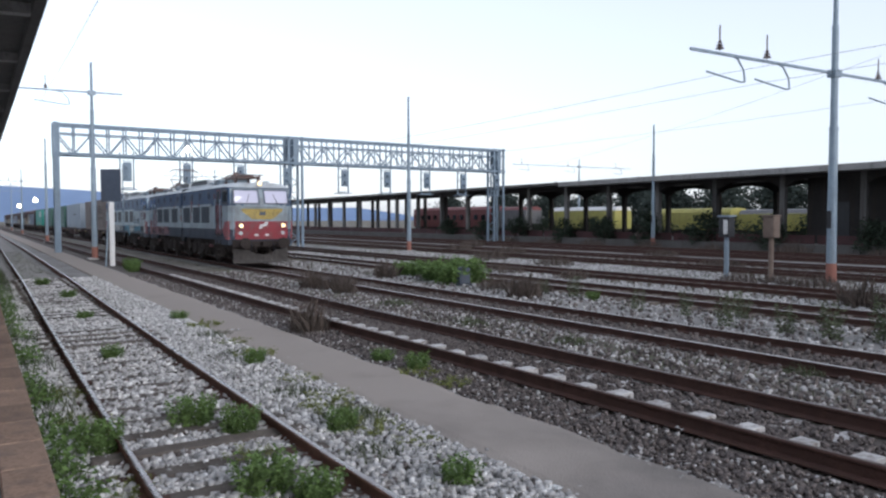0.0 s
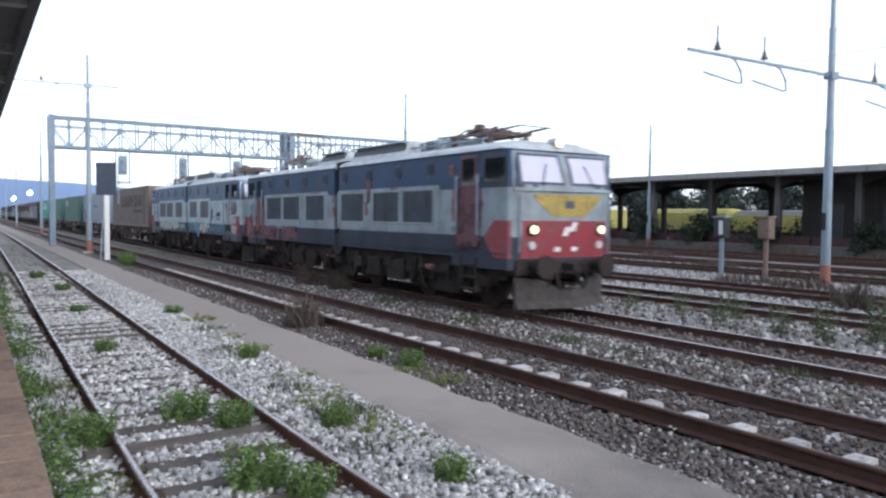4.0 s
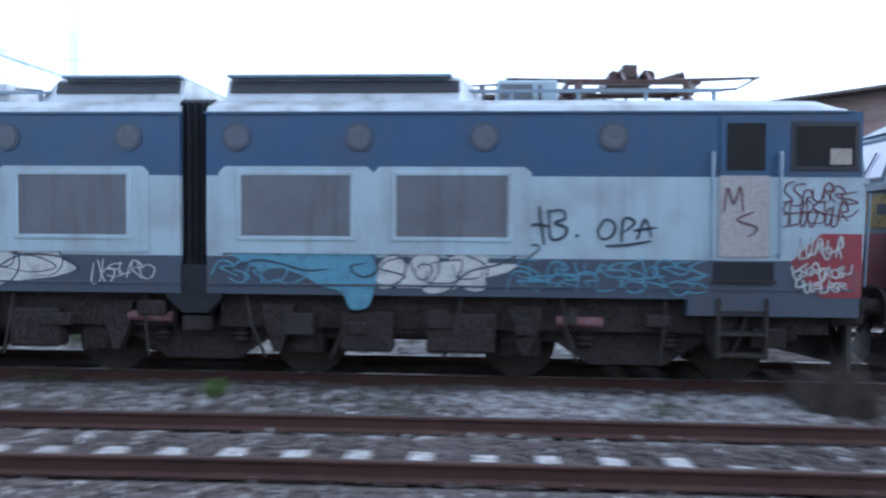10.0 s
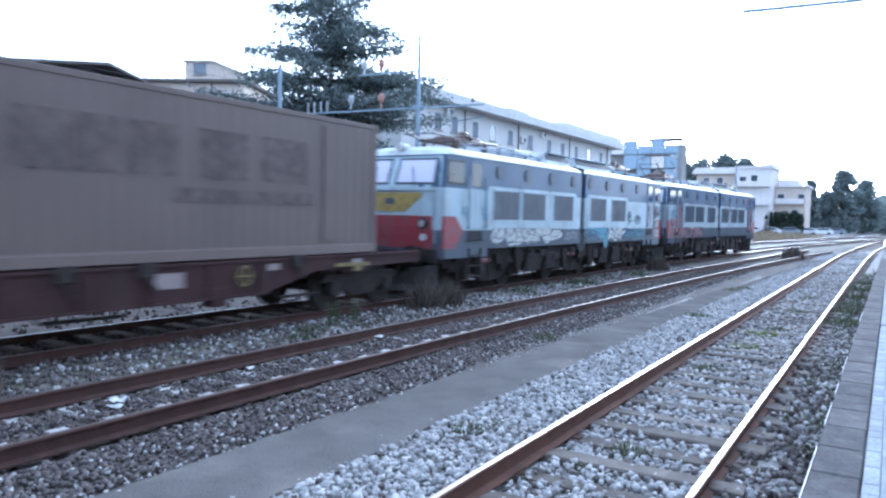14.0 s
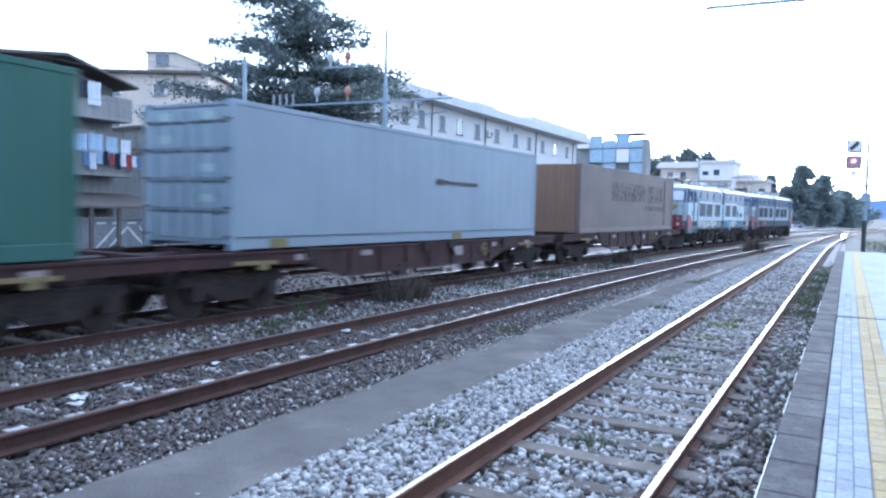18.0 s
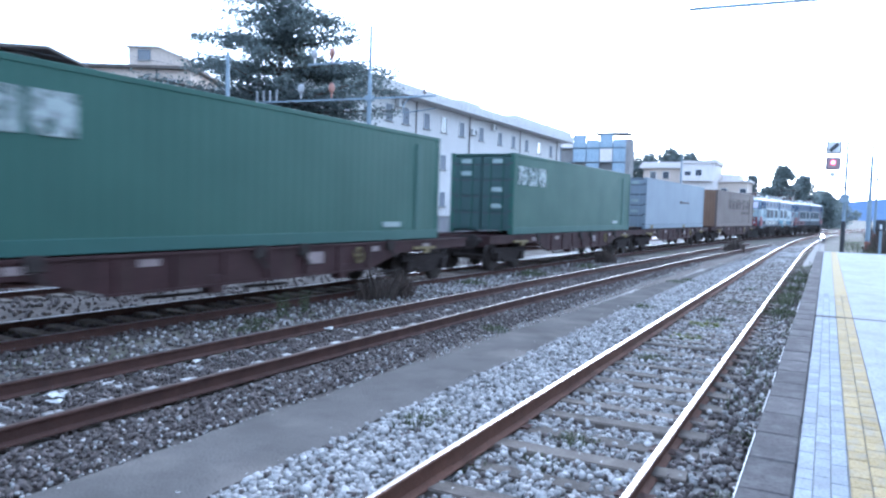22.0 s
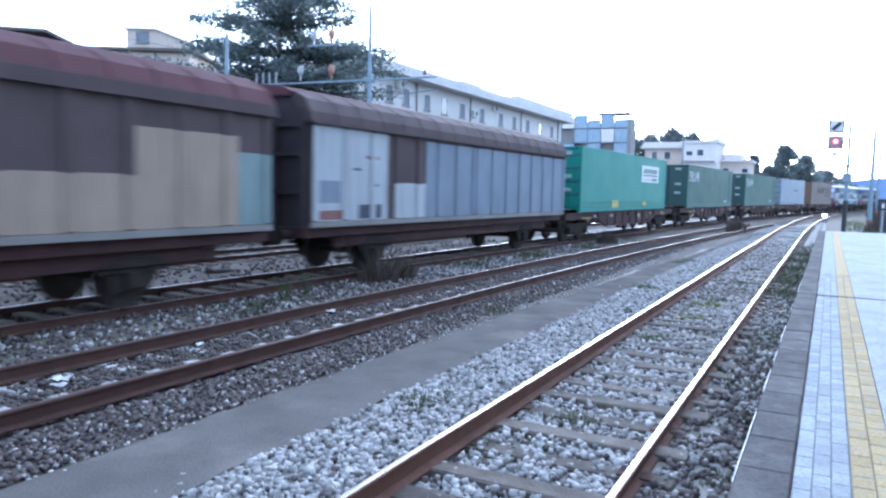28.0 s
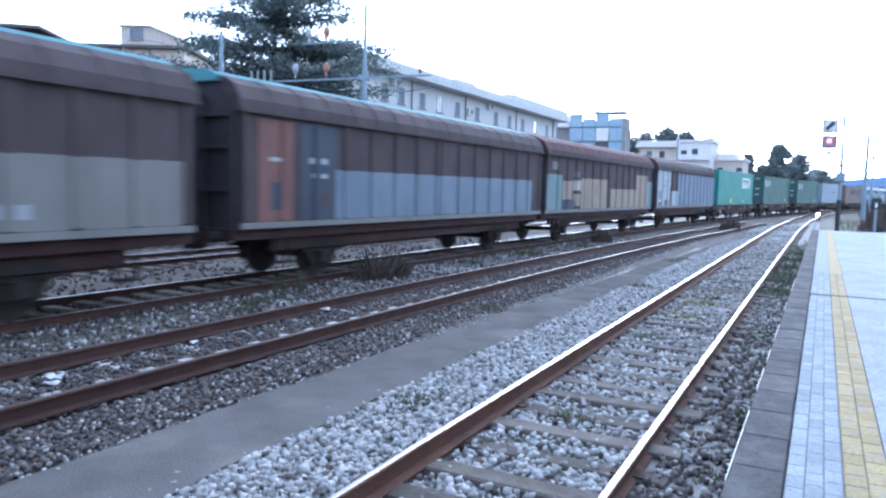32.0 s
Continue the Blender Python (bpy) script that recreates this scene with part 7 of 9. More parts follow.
def build_coach(x0, x1, y, h, body, upper, label, cab=False):
    ob = thing("parked_coach", label, "railway coach", "vehicles parked behind the far platform")
    ob.location = ((x0 + x1) / 2, y, 0)
    L = (x1 - x0) / 2
    built("body", body, lambda bm: loft(bm, [[(x, yy, z) for yy, z in ((-1.4, 0.9), (-1.45, 2.0), (-1.4, h - 0.35), (-1.0, h - 0.05), (1.0, h - 0.05), (1.4, h - 0.35), (1.45, 2.0), (1.4, 0.9))] for x in (-L, L)]), ob)
    built("roof", upper, lambda bm: loft(bm, [[(x, yy, z) for yy, z in ((-1.44, h - 0.4), (-1.05, h), (0, h + 0.1), (1.05, h), (1.44, h - 0.4))] for x in (-L - 0.02, L + 0.02)]), ob)
    if cab:
        each("window", M_GLASS, [lambda bm, x=x: box(bm, x - 0.5, x + 0.5, -1.47, -1.43, 2.0, 2.75, 0.01) for x in np.arange(-L + 1.2, L - 0.8, 1.9)], ob)
    built("underframe", M_UNDER, lambda bm: (box(bm, -L, L, -1.1, 1.1, 0.5, 0.92), [wheelset(bm, q, 0.46) for q in (-L + 1.5, -L + 3.5, L - 3.5, L - 1.5)]), ob)
    return ob


build_coach(-108, -86, 64.5, 3.9, M_REDCAR, M_REDCAR, "dark red parked passenger coach", True)
build_coach(-85, -78, 64.5, 3.7, M_GREYCAR, M_REDCAR, "grey parked van with red roof")
build_coach(-75.5, -63.5, 66.5, 3.5, M_YELCAR, M_WHITE, "yellow parked works van with pale roof")
build_coach(-58, -47.5, 66.5, 3.1, M_YELCAR, M_YELCAR, "yellow parked works wagon")
build_coach(-46.5, -38, 66.5, 2.9, M_YELCAR, M_GREYCAR, "yellow parked works trolley")
for k, (tx, ty, th, tw) in enumerate(((-128, 84, 6.5, 10), (-112, 86, 6.8, 11), (-97, 84, 6.6, 12), (-84, 82, 7, 11), (-73, 80, 6.8, 10), (-61, 82, 7, 12), (-50, 78, 6.8, 10), (-40, 80, 6.6, 11), (-29, 78, 6.8, 11), (-67, 79, 6.6, 10), (-20, 84, 7, 12))):
    build_tree(tx, ty, -0.4, th, tw, "dark leafy tree behind the railway yard", M_LEAF_MID, 20 + k, 110, 50, 0.08, 0.3)
for k, (tx, th) in enumerate(((-31, 2.4), (-36.5, 2.0), (-42, 2.6), (-47, 1.7), (-52.5, 2.2), (-59, 1.8), (-65, 2.1), (-72, 1.8), (-24, 2.0), (-19, 1.8))):
    build_tree(tx, 46.9, 0.3 if k % 2 else -0.2, th, 3.4, "dark shrub overgrowing the far platform", None, 140 + k, 34, 34, 0.05, 0.13)
for k, (tx, ty) in enumerate(((-36, 60.2), (-44, 60.0), (-53, 60.3), (-62, 60.1), (-71, 60.4), (-30, 60))):
    build_tree(tx, ty, -0.3, 2.3, 4.6, "low dark bush behind the far platform", None, 40 + k, 40, 40, 0.05, 0.14)


# ---- distance: hills, with the haze mixed into their blue ----
def build_hills(name, x, y0, y1, heights, label):
    # Base colour already holds the blue of the air in between.
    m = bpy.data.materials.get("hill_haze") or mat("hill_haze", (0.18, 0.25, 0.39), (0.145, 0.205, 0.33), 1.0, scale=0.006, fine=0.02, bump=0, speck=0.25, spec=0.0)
    ys = np.linspace(y0, y1, len(heights))
    ob = built(name, m, lambda bm: loft(bm, [[(x, y, -1), (x + 60 * (1 if x > 0 else -1), y, h), (x + 400 * (1 if x > 0 else -1), y, h * 0.8), (x + 400 * (1 if x > 0 else -1), y, -1)] for y, h in zip(ys, heights)]))
    tagged(ob, label, "hills", kind="structure")


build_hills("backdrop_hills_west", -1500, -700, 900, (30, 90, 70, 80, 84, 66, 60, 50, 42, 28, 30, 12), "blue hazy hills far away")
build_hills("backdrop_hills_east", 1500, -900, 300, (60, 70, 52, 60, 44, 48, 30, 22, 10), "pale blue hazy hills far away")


# ---- houses beyond the tracks ----
M_PLASTER = mat("plaster_white", (0.64, 0.625, 0.61), (0.57, 0.555, 0.54), 0.9, scale=0.5, fine=12, bump=0.2, streak=0.25, dirt=(0.3, 0.3, 0.31))
M_BEIGE = mat("plaster_beige", (0.62, 0.525, 0.445), (0.55, 0.465, 0.395), 0.9, scale=0.5, fine=12, bump=0.2, streak=0.3, dirt=(0.25, 0.2, 0.17))
M_GREYPL = mat("plaster_grey", (0.31, 0.295, 0.285), (0.23, 0.22, 0.215), 0.9, scale=0.6, fine=12, bump=0.3, streak=0.5, dirt=(0.12, 0.115, 0.12))
M_BRICK = mat("brick_old", (0.27, 0.17, 0.15), (0.34, 0.26, 0.24), 0.9, scale=1.5, fine=8, bump=0.5, dirt=(0.38, 0.34, 0.34), dirt_amount=0.5)
M_TILE = mat("roof_tile", (0.135, 0.115, 0.10), (0.10, 0.088, 0.08), 0.9, scale=1.0, fine=10, bump=0.5)
M_SHUTTER = mat("shutter_grey", (0.20, 0.22, 0.26), (0.16, 0.18, 0.21), 0.7, scale=2, fine=20)
M_WINDOW = glass_mat("window_glass", (0.05, 0.06, 0.08), 0.1)
# Sheeting blue is faded in its base colour to suggest distance haze.
M_SCAFF = mat("scaffold_sheet", (0.30, 0.395, 0.48), (0.38, 0.45, 0.52), 0.9, scale=0.8, fine=8, bump=0.1, streak=0.3, dirt=(0.16, 0.22, 0.3))
M_CREAMPL = mat("plaster_cream", (0.74, 0.69, 0.66), (0.68, 0.63, 0.6), 0.9, scale=0.5, fine=12, streak=0.25, dirt=(0.3, 0.27, 0.24))
M_CLOTH_W = mat("laundry_white", (0.72, 0.74, 0.78), None, 0.9, fine=20)
M_CLOTH_B = mat("laundry_blue", (0.10, 0.14, 0.25), (0.2, 0.28, 0.42), 0.9, fine=20)
M_CLOTH_L = mat("laundry_pale_blue", (0.38, 0.47, 0.58), (0.32, 0.4, 0.5), 0.9, fine=20)
M_CLOTH_R = mat("laundry_red", (0.36, 0.07, 0.08), None, 0.9, fine=20)
M_CLOTH_O = mat("laundry_ochre", (0.30, 0.18, 0.09), None, 0.9, fine=20)
M_CLOTH_K = mat("laundry_dark", (0.03, 0.035, 0.06), None, 0.9, fine=20)


def window(parent, face, u, z0, z1, w, at, frame_m=None, pane=None, sill=True):
    """A window set in a wall: face 'y' looks to -y at y = at, face 'x' looks to -x at x = at; u is its middle along the wall."""
    def bx(bm, a0, a1, d0, d1, c0, c1, bev=0.0):
        if face == "y":
            box(bm, a0, a1, at - d1, at - d0, c0, c1, bev)
        else:
            box(bm, at - d1, at - d0, a0, a1, c0, c1, bev)
    fr = built("window", frame_m or M_WHITE, lambda bm: [bx(bm, *r) for r in ((u - w / 2 - 0.09, u - w / 2, -0.05, 0.05, z0 - 0.08, z1 + 0.1), (u + w / 2, u + w / 2 + 0.09, -0.05, 0.05, z0 - 0.08, z1 + 0.1), (u - w / 2, u + w / 2, -0.05, 0.05, z1, z1 + 0.1))], parent)
    built("pane", pane or M_WINDOW, lambda bm: bx(bm, u - w / 2, u + w / 2, -0.06, 0.015, z0, z1), fr)
    if sill:
        built("sill", M_CONCRETE, lambda bm: bx(bm, u - w / 2 - 0.15, u + w / 2 + 0.15, -0.02, 0.14, z0 - 0.1, z0, 0.01), fr)
    return fr


def balcony(parent, x0, x1, y, z, rail_m, solid=False):
    b = built("balcony", M_CONCRETE, lambda bm: box(bm, x0, x1, y - 1.25, y, z - 0.16, z, 0.02), parent)
    if solid:
        built("parapet", rail_m, lambda bm: (box(bm, x0, x1, y - 1.25, y - 1.15, z, z + 0.9, 0.01), box(bm, x1 - 0.1, x1, y - 1.2, y, z, z + 0.9, 0.01)), b)
    else:
        built("railing", rail_m, lambda bm: [rod(bm, (x, y - 1.2, z), (x, y - 1.2, z + 0.95), 0.012, n=5) for x in np.arange(x0 + 0.05, x1, 0.13)] + [beam(bm, (x0, y - 1.2, z + 0.95), (x1, y - 1.2, z + 0.95), 0.05, 0.05)], b)
    return b


def laundry(cloths, y, label):
    """Washing on a line; each cloth: x, width, top, length, material."""
    x0, x1, zt = min(c[0] for c in cloths), max(c[0] + c[1] for c in cloths), max(c[2] for c in cloths)
    ob = thing("laundry_line", label, "laundry", "washing on the balconies")
    ob.location = (x0, y, 0)
    built("line", M_WIRE, lambda bm: rod(bm, (-0.3, 0, zt), (x1 - x0 + 0.3, 0, zt), 0.01, n=5), ob)
    for i, (x, w, top, ln, m) in enumerate(cloths):
        def cloth(bm):
            n = 6
            loft(bm, [[(x - x0 + w * k / n, 0.05 * math.sin(k * 1.9 + i) + d, z) for k in range(n + 1)] + [(x - x0 + w * k / n, 0.05 * math.sin(k * 1.9 + i) + d + 0.012, z) for k in range(n, -1, -1)] for z, d in ((top, 0.0), (top - ln * 0.5, 0.03), (top - ln, -0.02))])
        built("cloth", m, cloth, ob)


def build_house_a():
    """Narrow gabled house with two long balconies hung with washing."""
    y, z0 = 30.0, -0.4
    ob = thing("house", "old grey plastered house with brick flank and balconies hung with washing", "house", "houses beyond the tracks")
    ob.location = (-1.45, 0, 0)
    built("wall", M_GREYPL, lambda bm: loft(bm, [[(9.85, v, z0), (24.0, v, z0), (24.0, v, 7.2), (20.85, v, 8.0), (9.85, v, 6.5)] for v in (y, y + 4.5)]), ob)
    built("brick_facing", M_BRICK, lambda bm: loft(bm, [[(9.85, v, z0), (20.1, v, z0), (20.1, v, 7.85), (9.85, v, 6.35)] for v in (y - 0.05, y)]), ob, "old patched brick facing")
    built("roof", M_TILE, lambda bm: loft(bm, [[(9.4, v, 6.42), (20.85, v, 8.02), (24.35, v, 7.12), (24.35, v, 7.22), (20.85, v, 8.14), (9.4, v, 6.52)] for v in (y - 1.4, y + 5.0)]), ob)
    built("downpipe", M_BLACK, lambda bm: rod(bm, (18.8, y - 0.12, z0), (18.8, y - 0.12, 7.9), 0.06, n=8), ob)
    balcony(ob, 20.0, 24.1, y, 5.75, M_GREYPL, True)
    balcony(ob, 19.8, 24.1, y, 3.3, M_GREYPL, True)
    for u, a, b, w in ((20.9, 5.8, 7.5, 0.9), (22.8, 5.8, 7.2, 0.9), (20.9, 3.5, 5.2, 0.8), (22.6, 3.5, 5.2, 1.0)):
        window(ob, "y", u, a, b, w, y, M_GREYPL, M_WINDOW, False)
    built("veranda_roof", M_TILE, lambda bm: loft(bm, [[(19.4, y - 3.0, 1.75), (24.8, y - 3.0, 1.75), (24.8, y - 3.0, 1.85), (19.4, y - 3.0, 1.85)], [(19.4, y, 2.3), (24.8, y, 2.3), (24.8, y, 2.4), (19.4, y, 2.4)]]), ob)
    each("veranda_post", M_TILE, [lambda bm, x=x: box(bm, x, x + 0.12, y - 2.95, y - 2.8, z0, 1.75) for x in np.arange(19.5, 24.8, 1.3)], ob)
    built("annex", M_GREYPL, lambda bm: loft(bm, [[(24.3, v, z0), (28.3, v, z0), (28.3, v, 4.5), (26.3, v, 5.7), (24.3, v, 5.3)] for v in (y + 1.0, y + 4)]), ob, "small grey gabled outbuilding")
    built("annex_roof", M_TILE, lambda bm: loft(bm, [[(24.1, v, 5.25), (26.3, v, 5.7), (28.6, v, 4.35), (28.6, v, 4.47), (26.3, v, 5.84), (24.1, v, 5.4)] for v in (y + 0.7, y + 4.2)]), ob)
    laundry(((20.0, 0.35, 7.15, 0.75, M_CLOTH_K), (20.4, 0.6, 7.15, 1.0, M_CLOTH_W), (19.3, 0.45, 7.2, 0.9, M_CLOTH_O)), y - 1.32, "dark and white washing hung from the upper balcony")
    laundry(((19.0, 0.5, 4.95, 0.9, M_CLOTH_L), (19.6, 0.75, 4.9, 0.75, M_CLOTH_L), (20.45, 0.7, 4.95, 0.8, M_CLOTH_L), (21.3, 0.6, 4.85, 0.7, M_CLOTH_L), (22.0, 0.55, 4.8, 0.75, M_CLOTH_W)), y - 1.3, "pale blue sheets hung over the lower balcony")
    laundry(((20.0, 0.3, 4.15, 0.6, M_CLOTH_B), (20.36, 0.28, 4.1, 0.7, M_CLOTH_W), (20.7, 0.25, 4.15, 0.5, M_CLOTH_L), (21.0, 0.26, 4.2, 0.6, M_CLOTH_K), (21.3, 0.22, 4.15, 0.55, M_CLOTH_R), (21.56, 0.25, 4.15, 0.7, M_CLOTH_K), (21.85, 0.25, 4.1, 0.5, M_CLOTH_W), (22.15, 0.28, 4.15, 0.65, M_CLOTH_R), (22.46, 0.22, 4.1, 0.5, M_CLOTH_W), (22.72, 0.25, 4.1, 0.6, M_CLOTH_B)), y - 1.5, "mixed washing hung from the lower balcony")


build_house_a()


def build_house_b():
    """Beige house that stands askew to the line."""
    ob = thing("house", "tall beige apartment house with a small attic storey", "house", "houses beyond the tracks")
    ob.matrix_world = pose(42.9, 51.7, 0, 0, 0, -62.0)
    built("wall", M_BEIGE, lambda bm: box(bm, -11.0, 4.5, 0, 10, -0.5, 12.8, 0.03), ob)
    built("eaves_board", M_TILE, lambda bm: box(bm, -11.5, 5.1, -0.6, 10.4, 12.75, 13.0, 0.02), ob)
    at = built("attic", M_BEIGE, lambda bm: loft(bm, [[(-0.9, v, 13.0), (4.0, v, 13.0), (4.0, v, 13.75), (1.6, v, 14.65), (-0.9, v, 14.65)] for v in (0.6, 5)]), ob)
    built("attic_roof", M_CREAMPL, lambda bm: loft(bm, [[(-1.1, v, 14.65), (1.6, v, 14.66), (4.3, v, 13.65), (4.3, v, 13.74), (1.6, v, 14.77), (-1.1, v, 14.75)] for v in (0.35, 5.2)]), at)
    window(at, "y", 0.4, 13.6, 14.4, 0.9, 0.6, M_SHUTTER)
    for u, a, b, w in ((0.4, 11.0, 11.95, 0.9), (2.9, 11.1, 11.9, 0.7), (0.4, 8.0, 9.5, 0.8), (2.3, 8.0, 8.9, 0.9), (-3.4, 11.0, 12.0, 0.9), (-3.4, 8.0, 9.2, 0.9), (0.4, 4.8, 6.0, 0.9), (2.9, 4.8, 6.0, 0.9), (-3.4, 4.8, 6.0, 0.9), (-7.0, 8.0, 9.2, 0.9)):
        window(ob, "y", u, a, b, w, 0, M_CREAMPL)
    balcony(ob, 1.2, 4.4, 0, 9.6, M_BEIGE, True)
    balcony(ob, -3.0, 1.0, 0, 6.6, M_BEIGE, True)
    built("downpipe", M_TILE, lambda bm: rod(bm, (1.7, -0.1, -0.4), (1.7, -0.1, 12.7), 0.07, n=8), ob)


build_house_b()


def build_white_house():
    y = 32.0
    ob = thing("house", "white plastered house with shallow gable roof and two balconies", "house", "houses beyond the tracks")
    built("wall", M_PLASTER, lambda bm: loft(bm, [[(-2.4, v, -0.4), (5.6, v, -0.4), (5.6, v, 7.0), (1.9, v, 7.45), (-1.5, v, 7.6), (-2.4, v, 7.1)] for v in (y, y + 12)]), ob)
    built("roof", M_CREAMPL, lambda bm: loft(bm, [[(-2.9, v, 7.0), (-1.5, v, 7.72), (5.3, v, 7.4), (6.1, v, 6.95), (6.1, v, 7.03), (5.3, v, 7.5), (-1.5, v, 7.84), (-2.9, v, 7.1)] for v in (y - 0.7, y + 12.5)]), ob)
    built("gable_trim", M_CREAMPL, lambda bm: (beam(bm, (-2.6, y - 0.2, 6.55), (1.0, y - 0.2, 7.45), 0.35, 0.22), beam(bm, (1.0, y - 0.2, 7.45), (5.9, y - 0.2, 7.05), 0.35, 0.22)), ob)
    balcony(ob, 0.6, 5.6, y, 4.75, M_PLASTER, True)
    balcony(ob, 0.6, 4.6, y, 2.6, M_PLASTER, True)
    for u, a, b, w in ((2.0, 4.9, 6.5, 1.1), (4.2, 4.9, 6.5, 1.1), (1.9, 2.7, 3.9, 1.6), (-0.9, 0.6, 1.8, 0.8)):
        window(ob, "y", u, a, b, w, y, None, M_WINDOW, False)
    laundry(((2.5, 0.5, 5.6, 0.5, M_CLOTH_W), (3.2, 0.7, 5.6, 0.45, M_CLOTH_R), (4.1, 0.6, 5.6, 0.5, M_CLOTH_B)), y - 1.32, "washing hung over the white balcony")
    built("antenna", M_WIRE, lambda bm: (rod(bm, (1.4, y + 2, 7.6), (1.4, y + 2, 8.7), 0.03, n=6), beam(bm, (0.9, y + 2, 8.5), (1.9, y + 2, 8.5), 0.03, 0.03)), ob)


build_white_house()


def build_low_house():
    ob = thing("house", "low cream house with a dark lean-to roof", "house", "houses beyond the tracks")
    built("wall", M_CREAMPL, lambda bm: box(bm, 3.3, 11.0, 28.5, 29.9, -0.4, 4.25), ob)
    built("roof", M_SHUTTER, lambda bm: loft(bm, [[(x, 28.1, 4.22), (x, 29.95, 5.3), (x, 29.95, 5.42), (x, 28.1, 4.34)] for x in (3.0, 11.3)]), ob)
    built("fascia", M_CREAMPL, lambda bm: box(bm, 3.0, 11.3, 28.04, 28.1, 4.12, 4.34), ob)
    window(ob, "y", 4.1, 3.3, 3.95, 0.8, 28.5, M_CREAMPL, M_WINDOW)
    window(ob, "y", 7.5, 2.9, 3.9, 0.9, 28.5, M_CREAMPL, M_SHUTTER)


build_low_house()


def build_long_block():
    """Long white three-storey block beside the line, with deep cornice and parapet."""
    y, x0, x1 = 31.0, 44.5, 92.5
    ob = thing("apartment_block", "long white three-storey apartment block with deep cornice", "apartment block", "houses beyond the tracks")
    built("wall", M_PLASTER, lambda bm: box(bm, x0, x1 - 1.5, y, y + 13, -0.4, 10.8), ob)
    built("cornice", M_PLASTER, lambda bm: (box(bm, x0 - 0.5, x1, y - 1.3, y + 14, 10.75, 11.05, 0.02), box(bm, x0 - 0.5, x1, y - 1.3, y - 1.1, 11.05, 11.55, 0.02)), ob)
    built("parapet_step", M_PLASTER, lambda bm: (box(bm, 64.2, 68.6, y + 1, y + 8, 11.05, 12.5, 0.03), box(bm, 73.5, x1, y - 1.0, y + 9, 11.05, 12.1, 0.03)), ob)
    for z in (8.7, 5.4, 2.1):
        for u in (46.4, 49.5, 52.1, 55.6, 58.8, 62.4, 66.8, 71.5, 75.2, 79.2, 83.2, 87.4):
            w = window(ob, "y", u, z, z + 1.3, 1.0, y, M_WHITE, M_SHUTTER if int(u * 7 + z) % 3 else M_WINDOW)
    for u, z in ((69.4, 10.0), (50.8, 9.9), (73.4, 6.6), (64.6, 9.0)):
        a = built("air_conditioner", M_WHITE, lambda bm: box(bm, u - 0.45, u + 0.45, y - 0.42, y - 0.05, z, z + 0.62, 0.04), ob)
        built("fan_grille", M_GRILLE, lambda bm: rod(bm, (u + 0.1, y - 0.42, z + 0.31), (u + 0.1, y - 0.44, z + 0.31), 0.24, n=16), a)
    each("downpipe", M_GREYPL, [lambda bm, x=x: rod(bm, (x, y - 0.1, -0.3), (x, y - 0.1, 10.8), 0.07, n=8) for x in (53.7, 64.0, 77.0, 89.5)], ob)


build_long_block()


def build_scaffold():
    x = 110.0
    ob = thing("apartment_block", "building site wrapped in blue scaffold sheeting", "apartment block", "houses beyond the tracks")
    built("wall", M_GREYPL, lambda bm: box(bm, x + 0.8, x + 3.2, 27.9, 38.5, -0.4, 12.6), ob)
    for k in range(6):
        z = 1.0 + k * 2.15
        for j, a in enumerate(np.arange(27.2, 37.0, 2.05)):
            if (k * 7 + j * 3) % 8:
                built("scaffold_sheet", M_CREAMPL if (k * 5 + j * 3) % 7 == 2 else M_SCAFF, lambda bm: box(bm, x - 0.04, x, a, a + 1.9, z, z + (1.95 if (k * 5 + int(a)) % 4 else 1.2), 0.01), ob)
        built("scaffold_deck", M_GALV, lambda bm: box(bm, x - 0.1, x + 0.8, 27.0, 37.6, z - 0.1, z - 0.04), ob)
    each("scaffold_pole", M_GALV, [lambda bm, a=a: rod(bm, (x - 0.06, a, -0.4), (x - 0.06, a, 14.2), 0.05, n=6) for a in np.arange(27.1, 37.6, 2.05)], ob)
    built("side_wall", M_GREYPL, lambda bm: box(bm, x - 0.2, x + 2.4, 26.6, 27.2, -0.4, 13.0), ob)
    built("roof_frame", M_DARKCONC, lambda bm: box(bm, x - 0.1, x + 3, 27.0, 32.0, 13.7, 13.95), ob)


build_scaffold()


